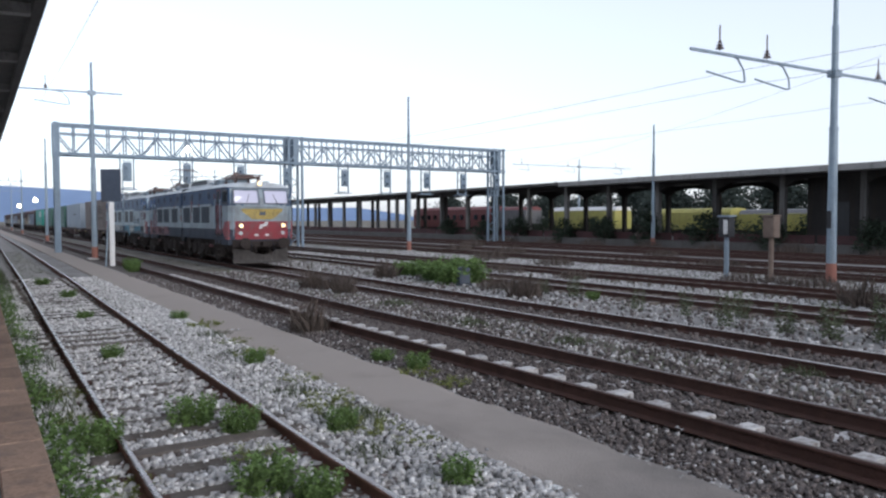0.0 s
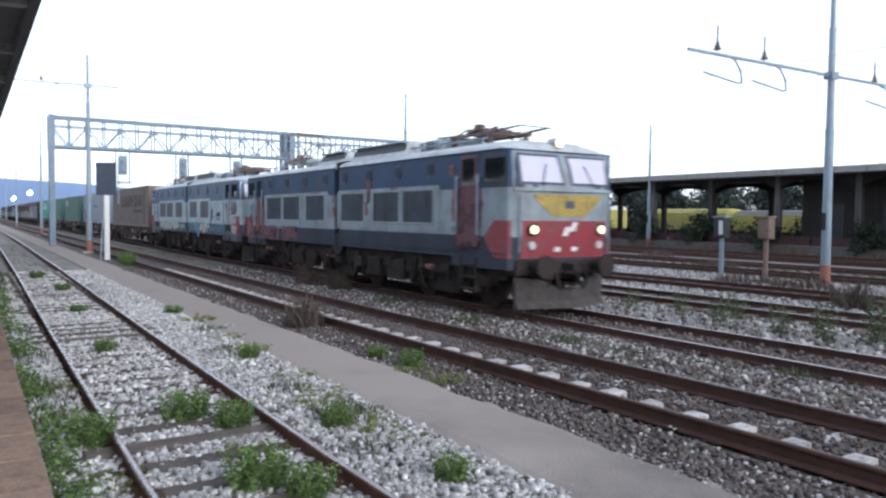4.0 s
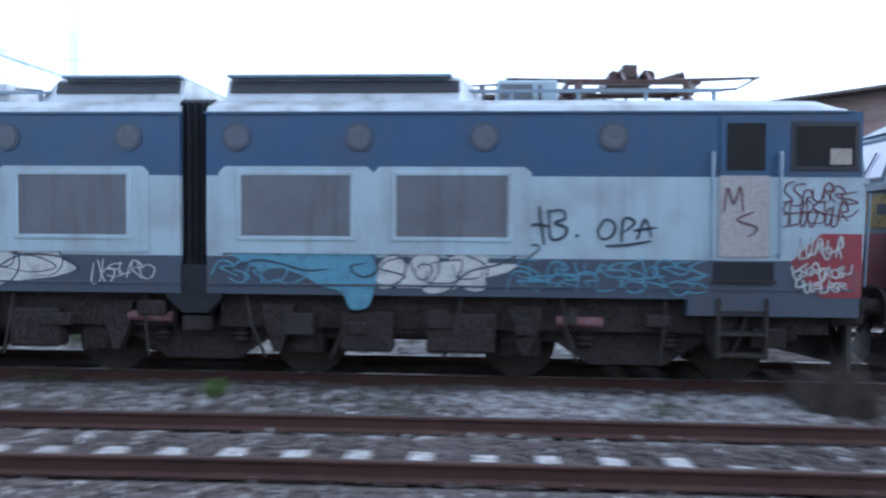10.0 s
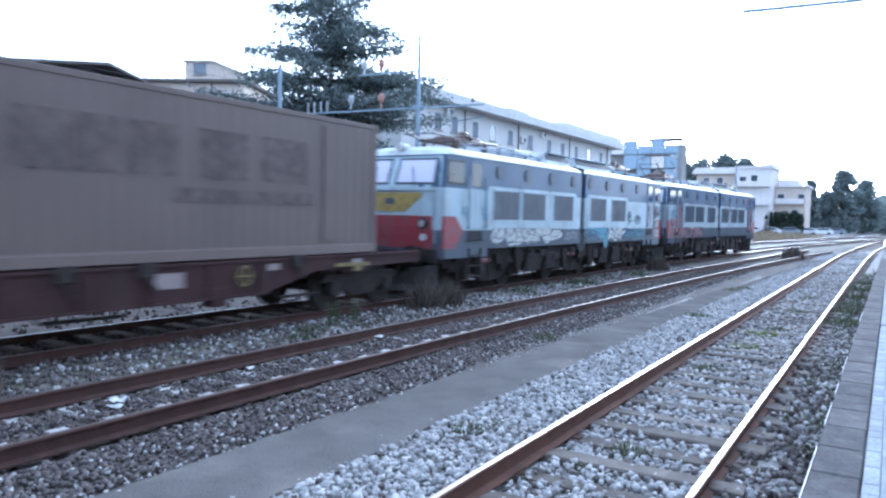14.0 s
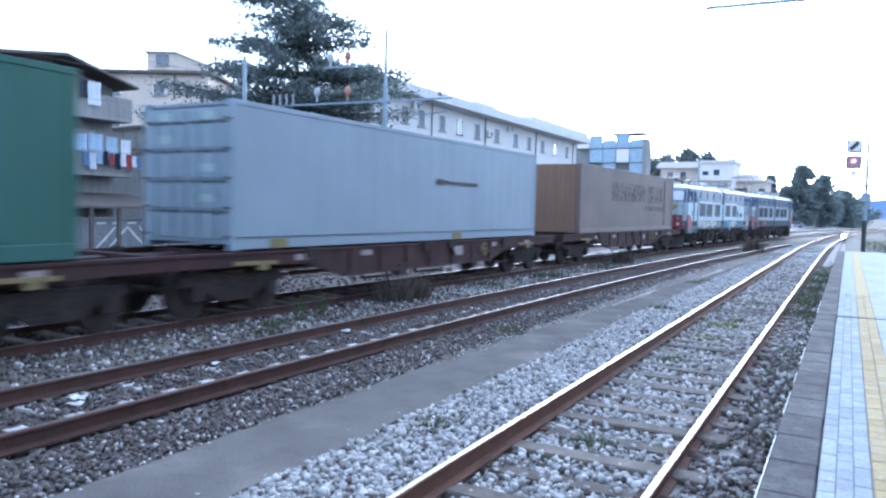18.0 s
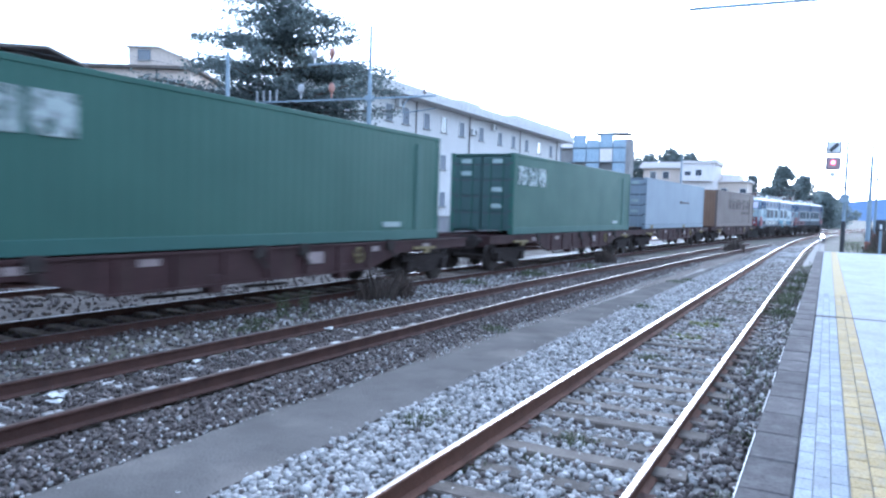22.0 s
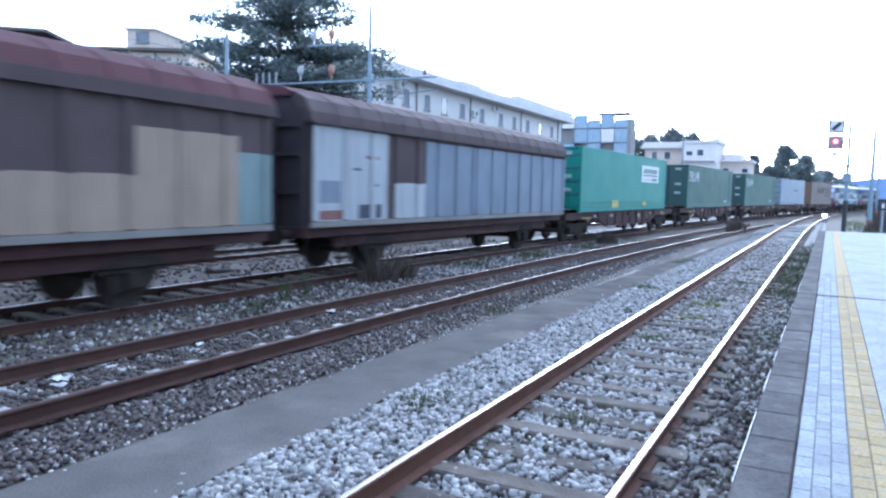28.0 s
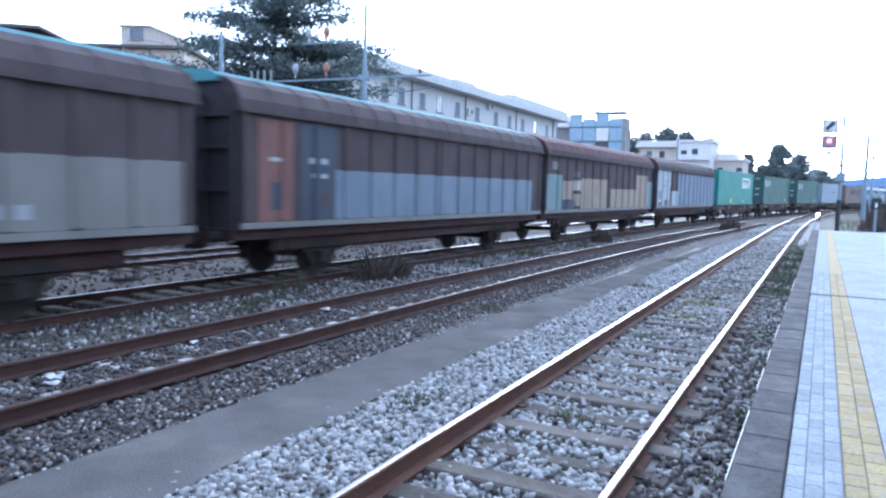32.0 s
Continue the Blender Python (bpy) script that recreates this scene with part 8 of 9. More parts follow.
def build_cream_house():
    x = 150.0
    ob = thing("house", "cream flat-roofed house with broad eaves", "house", "houses beyond the tracks")
    built("wall", M_BEIGE, lambda bm: box(bm, x, x + 12, 26.0, 33.4, -0.4, 11.2), ob)
    built("roof", M_CREAMPL, lambda bm: loft(bm, [[(v, 34.2, 11.0), (v, 25.4, 11.0), (v, 26.2, 12.2), (v, 33.4, 12.2)] for v in (x - 1.0, x + 13)]), ob)
    built("side_block", M_CREAMPL, lambda bm: box(bm, x - 2, x + 10, 19.6, 25.9, -0.4, 11.9, 0.03), ob)
    built("side_cap", M_CREAMPL, lambda bm: loft(bm, [[(v, 26.0, 11.9), (v, 19.2, 11.9), (v, 19.4, 12.8), (v, 22.0, 12.3), (v, 25.8, 12.3)] for v in (x - 2.4, x + 10.4)]), ob)
    built("low_wing", M_BEIGE, lambda bm: box(bm, x + 4, x + 14, 14.2, 22.5, -0.4, 8.6, 0.03), ob)
    built("low_cap", M_CREAMPL, lambda bm: (box(bm, x + 3.4, x + 14.5, 13.8, 22.8, 8.6, 9.0, 0.03), box(bm, x + 5.0, x + 14.0, 15.8, 19.0, 9.0, 10.2)), ob)
    for y0, y1, xx, z in ((26.2, 33.2, x, 5.4), (19.8, 25.8, x - 2, 5.2), (19.8, 25.8, x - 2, 8.6), (14.4, 19.4, x + 4, 5.6), (14.4, 22.4, x + 4, 2.6)):
        sl = built("balcony", M_CREAMPL, lambda bm: box(bm, xx - 1.3, xx, y0, y1, z - 0.18, z, 0.02), ob)
        built("parapet", M_CREAMPL, lambda bm: box(bm, xx - 1.3, xx - 1.18, y0, y1, z, z + 0.85, 0.01), sl)
    for u, z in ((16.0, 3.0), (20.5, 3.0), (21.5, 5.5), (24.0, 5.5), (27.5, 5.8), (32.0, 5.8), (30.0, 2.4), (23.0, 2.2), (20.5, 9.0), (24.5, 9.0),
                 (29.0, 9.0), (31.5, 9.0), (29.0, 6.0), (22.5, 9.3), (15.0, 6.0), (18.5, 6.0)):
        window(ob, "x", u, z, z + 1.3, 1.1, x if u > 26 else (x - 2 if u > 22 else x + 4), None, M_WINDOW)


build_cream_house()


def build_hut():
    ob = thing("trackside_hut", "low grey plastered trackside hut with a flat roof", "hut")
    ob.location = (118.0, 20.9, -0.3)
    built("wall", M_GREYPL, lambda bm: box(bm, 0, 5.0, -1.9, 1.9, -0.1, 2.9, 0.02), ob)
    built("roof", M_CONCRETE, lambda bm: box(bm, -0.3, 5.3, -2.2, 2.2, 2.9, 3.1, 0.02), ob)
    built("door", M_SHUTTER, lambda bm: box(bm, -0.03, 0.02, -0.5, 0.5, 0, 2.1), ob)
    built("low_wall", M_CONCRETE, lambda bm: box(bm, 0.5, 0.8, 1.95, 9.0, -0.1, 2.4, 0.02), ob)


build_hut()

M_CARWHITE = mat("car_paint_white", (0.72, 0.73, 0.75), (0.68, 0.69, 0.71), 0.3, scale=1, fine=20, bump=0, speck=0.1)
M_CARGREY = mat("car_paint_grey", (0.25, 0.27, 0.3), (0.22, 0.24, 0.27), 0.3, scale=1, fine=20, bump=0, speck=0.1)
M_TYRE = mat("tyre", (0.02, 0.02, 0.022), None, 0.9)


def build_car(x, y, turn, m, label):
    ob = thing("car", label, "car", "cars parked behind the line")
    ob.matrix_world = pose(x, y, -0.35, 0, 0, turn)
    side = [(-2.05, 0.3), (2.05, 0.3), (2.1, 0.62), (1.9, 0.8), (1.05, 0.92), (0.45, 1.4), (-1.1, 1.43), (-1.85, 1.0), (-2.1, 0.92)]
    built("body", m, lambda bm: loft(bm, [[(px, w, pz) for px, pz in side] for w in (-0.84, 0.84)]), ob)
    for s in (-1, 1):
        built("window", M_WINDOW, lambda bm: loft(bm, [[(px, s * w, pz) for px, pz in ((0.9, 0.95), (0.4, 1.33), (-1.05, 1.35), (-1.6, 1.0))] for w in (0.8, 0.85)]), ob)
        for q in (-1.3, 1.3):
            built("wheel", M_TYRE, lambda bm: rod(bm, (q, s * 0.66, 0.31), (q, s * 0.87, 0.31), 0.31, n=14), ob)
    for q, pts in ((1, ((1.08, 0.93), (0.5, 1.36))), (-1, ((-1.86, 1.02), (-1.15, 1.4)))):
        built("windscreen", M_WINDOW, lambda bm: loft(bm, [[(px + q * e, w, pz) for px, pz in pts for e in ((0.0, 0.03) if pz < 1.1 else (0.03, 0.0))] for w in (-0.7, 0.7)]), ob)


for cx, cy, turn, m, label in ((136, 21.0, 100, M_CARWHITE, "white parked hatchback behind the railway"), (140, 18.6, 95, M_CARWHITE, "white parked hatchback behind the railway"), (145, 16.1, 100, M_CARGREY, "grey parked hatchback behind the railway"),
                               (150, 13.6, 92, M_CARWHITE, "white parked hatchback behind the railway"), (157, 11.6, 98, M_CARWHITE, "white parked hatchback behind the railway"), (165, 9.9, 95, M_CARGREY, "grey parked hatchback behind the railway")):
    build_car(cx, cy, turn, m, label)

hedge = thing("hedge", "dark clipped hedge along the foot of the house", "hedge")
hedge.location = (148.3, 17.0, -0.35)
hr = random.Random(8)
leaf_part("foliage", [(hr.uniform(-0.5, 0.5), hr.uniform(-3.0, 3.2), hr.uniform(0.2, 4.0)) for _ in range(260)], 26, 0.22, 0.2, M_LEAF_DARK, hedge, 1.0, 31)
built("stems", M_BARK, lambda bm: [rod(bm, (0, a, 0), (0.1, a + 0.2, 3.4), 0.06, 0.02, 5) for a in np.arange(-2.8, 3.2, 0.9)], hedge)

# boundary wall with painted graffiti, and the low yard behind it
M_WALL = mat("boundary_wall", (0.27, 0.27, 0.28), (0.20, 0.20, 0.215), 0.9, scale=1.0, fine=14, bump=0.4, streak=0.5, dirt=(0.1, 0.1, 0.1))
wall_b = built("boundary_wall", M_WALL, lambda bm: (box(bm, -3, 34, 27.6, 27.85, -0.5, 1.25), box(bm, 34.05, 110, 27.6, 27.85, -0.5, 1.25)))
tagged(wall_b, "grey stained boundary wall with white graffiti", "wall", kind="structure")
built("wall_coping", M_CONCRETE, lambda bm: box(bm, -3, 110, 27.52, 27.93, 1.25, 1.36, 0.015), wall_b)
built("wall_graffiti", M_WHITE, lambda bm: [stroke(bm, [(20.0 + k * 0.75, 1.1), (20.05 + k * 0.75 + 0.4, 1.12)], 27.6, 0.12) for k in range(4)] +
      [stroke(bm, [(20.9 + k * 0.6, 0.95), (20.9 + k * 0.6 + s * 0.5, 0.45), (20.9 + k * 0.6 + s * 0.95, 0.05)], 27.6, 0.11) for k, s in ((0, -1), (1, -1), (1, 1), (2, 1), (3, 1))], wall_b, "white painted graffiti")
build_cedar(34.7, 29.4, 16.4, "tall dark cedar with layered boughs")
for k, (tx, ty, th, tw) in enumerate(((27.0, 29.3, 3.6, 3.6), (29.5, 29.6, 4.4, 4.0), (13.6, 28.9, 2.6, 2.6), (38.5, 29.3, 4.0, 4.0))):
    build_tree(tx, ty, -0.3, th, tw, "dark bush behind the boundary wall", None, 60 + k, 50, 50, 0.08, 0.13)
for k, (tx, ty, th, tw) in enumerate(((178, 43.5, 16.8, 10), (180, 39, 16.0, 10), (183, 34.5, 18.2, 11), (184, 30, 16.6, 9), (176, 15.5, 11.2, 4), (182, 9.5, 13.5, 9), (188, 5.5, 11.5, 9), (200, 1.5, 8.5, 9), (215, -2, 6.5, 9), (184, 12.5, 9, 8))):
    build_tree(tx, ty, -0.4, th, tw, "leafy tree beyond the station, haze mixed into its leaf colour", M_LEAF_FAR_HAZE, 70 + k, 95, 60, 0.06, 0.42)


# ---- signal at the platform's end ----
M_SIGHEAD = mat("signal_head_paint", (0.30, 0.23, 0.24), (0.24, 0.18, 0.19), 0.7, scale=4)
M_SIGRED = glow_mat("signal_red_lit", (1.0, 0.09, 0.14), 5.0)


def build_signal():
    ob = thing("railway_signal", "tall grey railway signal showing red on a black post", "railway signal")
    ob.location = (48.0, -0.75, 0)
    built("post", M_GALV, lambda bm: rod(bm, (0, 0, 1.9), (0, 0, 6.7), 0.1, 0.07, 10), ob)
    built("post_foot", M_BLACK, lambda bm: rod(bm, (0, 0, -0.3), (0, 0, 1.95), 0.12, n=10), ob, "black painted post foot")
    for z, lit in ((6.15, None), (5.25, M_SIGRED)):
        hd = built("signal_head", M_WHITE if lit is None else M_SIGHEAD, lambda bm: (box(bm, -0.12, 0.06, 0.38, 1.02, z - 0.32, z + 0.32, 0.05), beam(bm, (0, 0, z), (0, 0.45, z), 0.06, 0.06)), ob)
        built("backboard", M_BLACK if lit is None else M_SHUTTER, lambda bm: box(bm, 0.07, 0.09, 0.30, 1.10, z - 0.38, z + 0.38), hd)
        if lit:
            built("lamp", lit, lambda bm: rod(bm, (-0.12, 0.7, z + 0.05), (-0.17, 0.7, z + 0.05), 0.11, n=16), hd)
        else:
            built("dark_mark", M_BLACK, lambda bm: beam(bm, (-0.13, 0.5, z + 0.2), (-0.13, 0.9, z - 0.2), 0.02, 0.2), hd, "black slanted mark")
    built("shield", M_WHITE, lambda bm: loft(bm, [[(v, 0.45, 4.75), (v, 0.95, 4.75), (v, 0.7, 4.35)] for v in (-0.05, 0.0)]), ob)
    built("bracket", M_GALV, lambda bm: beam(bm, (0, 0, 4.55), (0, 0.6, 4.5), 0.08, 0.08), ob)
    built("platform_plate", M_GALV, lambda bm: box(bm, -0.3, 0.3, -0.3, 0.4, 3.85, 3.95), ob)
    built("relay_box", M_GALV, lambda bm: box(bm, -0.2, 0.2, -0.25, 0.25, 3.0, 3.5, 0.03), ob)
    sm = thing("platform_signal", "small black shunting signal on a grey post", "railway signal")
    sm.location = (46.0, -2.5, 0)
    built("post", M_GALV, lambda bm: rod(bm, (0, 0, 0.2), (0, 0, 1.6), 0.07, n=8), sm)
    built("signal_head", M_BLACK, lambda bm: box(bm, -0.1, 0.1, -0.25, 0.25, 1.5, 2.1, 0.04), sm)
    built("white_mark", M_WHITE, lambda bm: box(bm, -0.115, -0.1, -0.06, 0.06, 1.6, 1.85), sm)


build_signal()


# ---- weeds and bushes ----
def tuft_mesh(seed, n, h, spread, width):
    """A tuft of bent blades."""
    rng = np.random.default_rng(seed)
    a = rng.uniform(0, math.tau, n)
    r = np.sqrt(rng.random(n)) * spread
    base = np.stack([r * np.cos(a), r * np.sin(a), np.zeros(n)], 1)
    hh = h * rng.uniform(0.4, 1.1, n) * (1 - 0.5 * r / spread)
    lean = rng.normal(0, 0.35, (n, 2)) * hh[:, None]
    b = rng.uniform(0, math.tau, n)
    wv = np.stack([np.cos(b), np.sin(b), 0 * b], 1) * (width * rng.uniform(0.6, 1.4, n))[:, None]
    mid = base + np.stack([lean[:, 0] * 0.35, lean[:, 1] * 0.35, hh * 0.6], 1)
    tip = base + np.stack([lean[:, 0], lean[:, 1], hh], 1)
    v = np.stack([base - wv, base + wv, mid + wv * 0.8, tip, mid - wv * 0.8], 1).reshape(-1, 3)
    k = np.arange(n)[:, None] * 5
    return v.tolist(), np.concatenate([k, k + 1, k + 2, k + 3, k + 4], 1).tolist()


def leafy_mesh(seed, stems, h, spread, leaf):
    """A leafy weed: a few stalks with many small leaves."""
    rng = np.random.default_rng(seed)
    pts = []
    for _ in range(stems):
        a, r = rng.uniform(0, math.tau), spread * math.sqrt(rng.random())
        x, y, hh = r * math.cos(a), r * math.sin(a), h * rng.uniform(0.5, 1.0)
        for u in np.linspace(0.1, 1, 7):
            pts.append((x * (1 + 0.4 * u) + rng.normal(0, 0.02), y * (1 + 0.4 * u) + rng.normal(0, 0.02), hh * u))
    return leaf_mesh("", pts, 5, leaf * 0.9, leaf, None, 0.8, seed)


def plant_kind(name, mesh, material, label, category, group, places, shrink=1.0):
    v, f = mesh
    me = bpy.data.meshes.new(name)
    me.from_pydata(v, [], f)
    me.materials.append(material)
    rng = random.Random(len(places) * 7 + len(v))
    for x, y, s in places:
        s *= shrink
        ob = tagged(new(name, me), label, category, group)
        ob.matrix_world = pose(x, y, BED_Z - 0.03, 0, 0, rng.uniform(0, 360)) @ Matrix.Diagonal((s, s, s * rng.uniform(0.8, 1.15), 1))


plant_kind("grass_tuft", leafy_mesh(3, 64, 0.36, 0.2, 0.022), M_GRASS, "bright green grass tuft in the ballast", "grass tuft", "grass tufts in the ballast", (
    (-23.8, 2.3, 1.3), (-8.3, 2.0, 1.5), (-7.7, 2.35, 1.2), (-5.9, 2.0, 1.5), (-5.5, 2.3, 1.2), (-17.2, 3.9, 1.2), (-11.3, 3.7, 1.0), (-7.2, 3.3, 1.0), (-5.2, 3.5, 1.0), (-7.8, 1.0, 1.3), (-13.0, 1.9, 1.0),
    (-36.2, 6.1, 2.2), (-34.5, 5.9, 1.8), (-10.4, 5.5, 1.1), (-9.5, 5.6, 1.1), (-3.5, 9.5, 1.0), 
    (-3.0, 2.0, 1.0), (-1.2, 3.4, 0.8), (-18.5, 2.1, 1.1), (-29.0, 2.0, 1.4), (-15.0, 14.5, 1.2)), 0.68)
plant_kind("grass_clump", tuft_mesh(9, 190, 0.19, 0.3, 0.006), M_GRASS_DULL, "dull green grass clump in the gravel", "grass tuft", "dull grass clumps in the gravel", (
    (6.9, 2.1, 0.8), (6.2, 2.2, 0.7), (11.4, 2.3, 1.0), (6.6, 3.7, 0.9), (7.0, 3.55, 0.7), (16.5, 2.0, 1.0), (9.7, 8.8, 1.1), (10.4, 9.2, 1.0), (5.8, 2.7, 0.6), (0.8, 1.9, 0.7), (-14.4, 3.9, 1.2), (-12.2, 3.6, 1.0), (-9.0, 3.5, 1.1), (-7.5, 3.6, 1.3), (-6.3, 3.2, 1.0), (-10.0, 9.2, 1.2), (-6.2, 10.2, 1.0), (-13.0, 9.0, 1.2), (-17.0, 9.4, 1.4), (12.5, 5.4, 1.0), (17.6, 3.8, 1.0), (20.8, 0.9, 1.5), (25.6, 4.1, 1.2), (24.6, 4.3, 1.0),
    (8.0, 0.6, 0.8), (6.1, 0.6, 0.8), (23.6, 8.9, 1.8), (7.0, 10.7, 0.8), (15.4, 9.7, 1.4), (18.5, 0.95, 1.4), (22.5, 0.9, 1.6), (25.0, 0.9, 1.8), (28, 0.85, 1.8), (31, 0.8, 1.8), (20, 2.0, 1.0), (24, 2.0, 1.0), (2.2, 9.0, 1.2), (-1.0, 8.9, 1.0), (19.5, 9.2, 1.5), (28.5, 8.4, 1.8)))
plant_kind("dry_bush", tuft_mesh(5, 420, 0.8, 0.4, 0.006), M_DRY, "dark dry twiggy bush beside the rails", "bush", "dry bushes beside the rails", (
    (-14.0, 5.72, 1.0), (-22.7, 9.4, 1.1), (-21.9, 9.9, 1.2), (-20.6, 9.6, 0.9), (-16.7, 13.5, 1.2), (4.4, 9.3, 1.1), (14.8, 9.5, 1.2), (15.6, 9.3, 1.0), (48.8, 5.1, 1.6), (-10.0, 19.0, 1.3), (-8.6, 18.6, 1.2), (32.0, 8.6, 1.3), (-25.5, 13.6, 1.2), (58, -3, 2.0), (66, -4.5, 2.4), (75, -4, 2.4), (85, -6, 2.6), (95, -8, 3.0), (70, -7, 2.6), (110, -8, 3.0), (104, -5, 2.6), (120, 20, 2.2), (126, 17, 2.4), (131, 21, 2.4), (124, 23, 2.2)))
plant_kind("tall_weed", leafy_mesh(8, 20, 0.85, 0.2, 0.032), M_GRASS_DULL, "tall leafy weed between the tracks", "weed", "tall weeds between the tracks", (
    (-7.6, 13.4, 1.0), (-6.9, 13.9, 1.0), (-6.2, 13.8, 1.1), (-5.6, 14.0, 0.9), (-15.9, 14.7, 0.8), (-10.4, 14.6, 0.8), (-12.6, 13.7, 0.7), (-9.7, 13.2, 0.8), (11.3, 9.4, 0.6), (12.1, 9.5, 0.5), (-8.6, 13.5, 0.8), (-4.4, 13.8, 0.9), (-11.4, 14.0, 0.7), (-17.2, 14.6, 0.7)))
M_WEED_LIME = leaf_mat("weed_lime", (0.235, 0.255, 0.085), (0.17, 0.20, 0.075), 0.3, scale=2, island=0.4)
plant_kind("low_weed", leafy_mesh(15, 46, 0.12, 0.26, 0.015), M_WEED_LIME, "yellow-green low weed in the gravel", "weed", "low weeds beside the walkway", (
    (-8.6, 3.75, 0.9), (-8.1, 3.55, 1.0), (-7.6, 3.8, 0.8), (-7.0, 3.6, 0.9), (-9.8, 3.85, 0.9), (-11.9, 3.9, 1.0), (-13.4, 4.0, 1.0), (-15.8, 4.1, 1.1), (-6.4, 3.75, 0.7), (-6.9, 2.2, 0.7), (-9.2, 5.45, 0.9), (-8.4, 5.5, 0.8), (-6.6, 1.05, 0.8), (-10.5, 0.9, 1.0), (-9.0, 1.0, 0.9), (13.8, 2.2, 0.8), (15.5, 2.1, 0.9)))
plant_kind("yard_scrub", tuft_mesh(25, 300, 0.62, 0.75, 0.008), M_DRY, "dull brown scrub between the yard tracks", "bush", "scrub in the yard", (
    (-19.0, 14.3, 1.0), (-17.8, 14.7, 0.9), (-24.5, 18.6, 1.2), (-20.5, 18.9, 1.0), (-16.2, 22.8, 1.1), (-13.4, 22.6, 1.2), (-15.2, 23.4, 0.8), (-30.0, 18.8, 1.2), (-27.0, 23.6, 1.3), (-33.0, 24.2, 1.4), (-38.0, 29.5, 1.4), (-44.0, 29.4, 1.5), (-22.0, 29.6, 1.3), (-50.0, 34.8, 1.5), (-30.0, 34.6, 1.4), (-40.0, 44.6, 1.5), (-34.0, 44.7, 1.5), (-28.0, 44.8, 1.6), (-22.0, 44.9, 1.5), (-52.0, 44.6, 1.5), (-46.0, 44.5, 1.4), (-58.0, 44.6, 1.5)))
plant_kind("green_bush", leafy_mesh(12, 120, 0.7, 0.7, 0.06), M_GRASS, "bright green low bush between the tracks", "bush", "green bushes between the tracks", ((-21.8, 14.6, 1.1), (-23.2, 14.9, 1.2), (-26.0, 15.0, 0.8)))

# grass growing along the foot of the platform, and scattered through the yard
gv, gf = [], []
for k, (x0, x1, y0, y1, n, h) in enumerate(((-40, -4.5, 0.5, 1.05, 4600, 0.22), (-60, -12, 1.3, 2.7, 2200, 0.14), (-30, -3, 3.0, 3.95, 1500, 0.15), (9, 41, 0.5, 1.0, 2200, 0.16), (-45, 30, 9.0, 9.9, 2200, 0.16), (-60, 0, 13.2, 15.3, 2500, 0.2), (-60, -5, 17.5, 19.5, 1600, 0.22), (-70, -8, 22.4, 25.8, 2600, 0.22), (15, 70, 24.5, 27.4, 3500, 0.45), (46, 80, -8, -1.0, 4000, 0.55))):
    rng = np.random.default_rng(90 + k)
    c = np.stack([rng.uniform(x0, x1, n), rng.uniform(y0, y1, n)], 1)
    keep = np.array([noise.noise(Vector((a * 0.9, b * 1.6, k * 3.1))) > -0.05 for a, b in c])
    c = c[keep]
    n = len(c)
    hh = h * rng.uniform(0.35, 1.1, n)
    a = rng.uniform(0, math.tau, n)
    w = np.stack([np.cos(a), np.sin(a), 0 * a], 1) * (0.007 + h * 0.012)
    b = np.concatenate([c, np.full((n, 1), BED_Z - 0.03)], 1)
    tip = b + np.stack([rng.normal(0, 0.3, n) * hh, rng.normal(0, 0.3, n) * hh, hh], 1)
    i0 = len(gv)
    gv += np.stack([b - w, b + w, tip], 1).reshape(-1, 3).tolist()
    gf += (np.arange(3 * n).reshape(-1, 3) + i0).tolist()
rng = np.random.default_rng(77)
lc = [(x, y, BED_Z + 0.02 + 0.16 * rng.random()) for x, y in zip(-4.3 - 40 * rng.random(640) ** 1.6, 0.5 + 0.34 * rng.random(640) ** 1.4) if noise.noise(Vector((x * 0.7, 5.0, 0))) > -0.08]
v_, f_ = leaf_mesh("", lc, 14, 0.06, 0.035, None, 1.0, 78)
tagged(sheet("verge_grass", v_, f_, M_GRASS), "green weeds along the foot of the platform", "grass", kind="stuff")
M_REED = mat("dry_grass_tan", (0.34, 0.27, 0.17), (0.24, 0.185, 0.12), 0.9, scale=2, fine=10, bump=0, island=0.4)
rng = np.random.default_rng(55)
n = 9000
cx, cy = rng.uniform(84, 124, n), rng.random(n)
lo_y = 16.3 - (cx + 1.3) ** 2 / 1382 + 2.2
cy = lo_y + cy * (21.5 - lo_y)
hh = 0.95 * rng.uniform(0.4, 1.15, n) * np.clip((cy - lo_y) / 2.0, 0.3, 1.0)
ang = rng.uniform(0, math.tau, n)
w = np.stack([np.cos(ang), np.sin(ang), 0 * ang], 1) * 0.022
b = np.stack([cx, cy, np.full(n, BED_Z - 0.05)], 1)
tip = b + np.stack([rng.normal(0, 0.25, n) * hh, rng.normal(0, 0.25, n) * hh, hh], 1)
tagged(sheet("dry_grass", np.stack([b - w, b + w, tip], 1).reshape(-1, 3).tolist(), np.arange(3 * n).reshape(-1, 3).tolist(), M_REED), "tall dry tan grass beyond the tracks", "grass", kind="stuff")
tagged(sheet("yard_grass", gv, gf, M_GRASS_DULL), "thin grass growing through the gravel", "grass", kind="stuff")


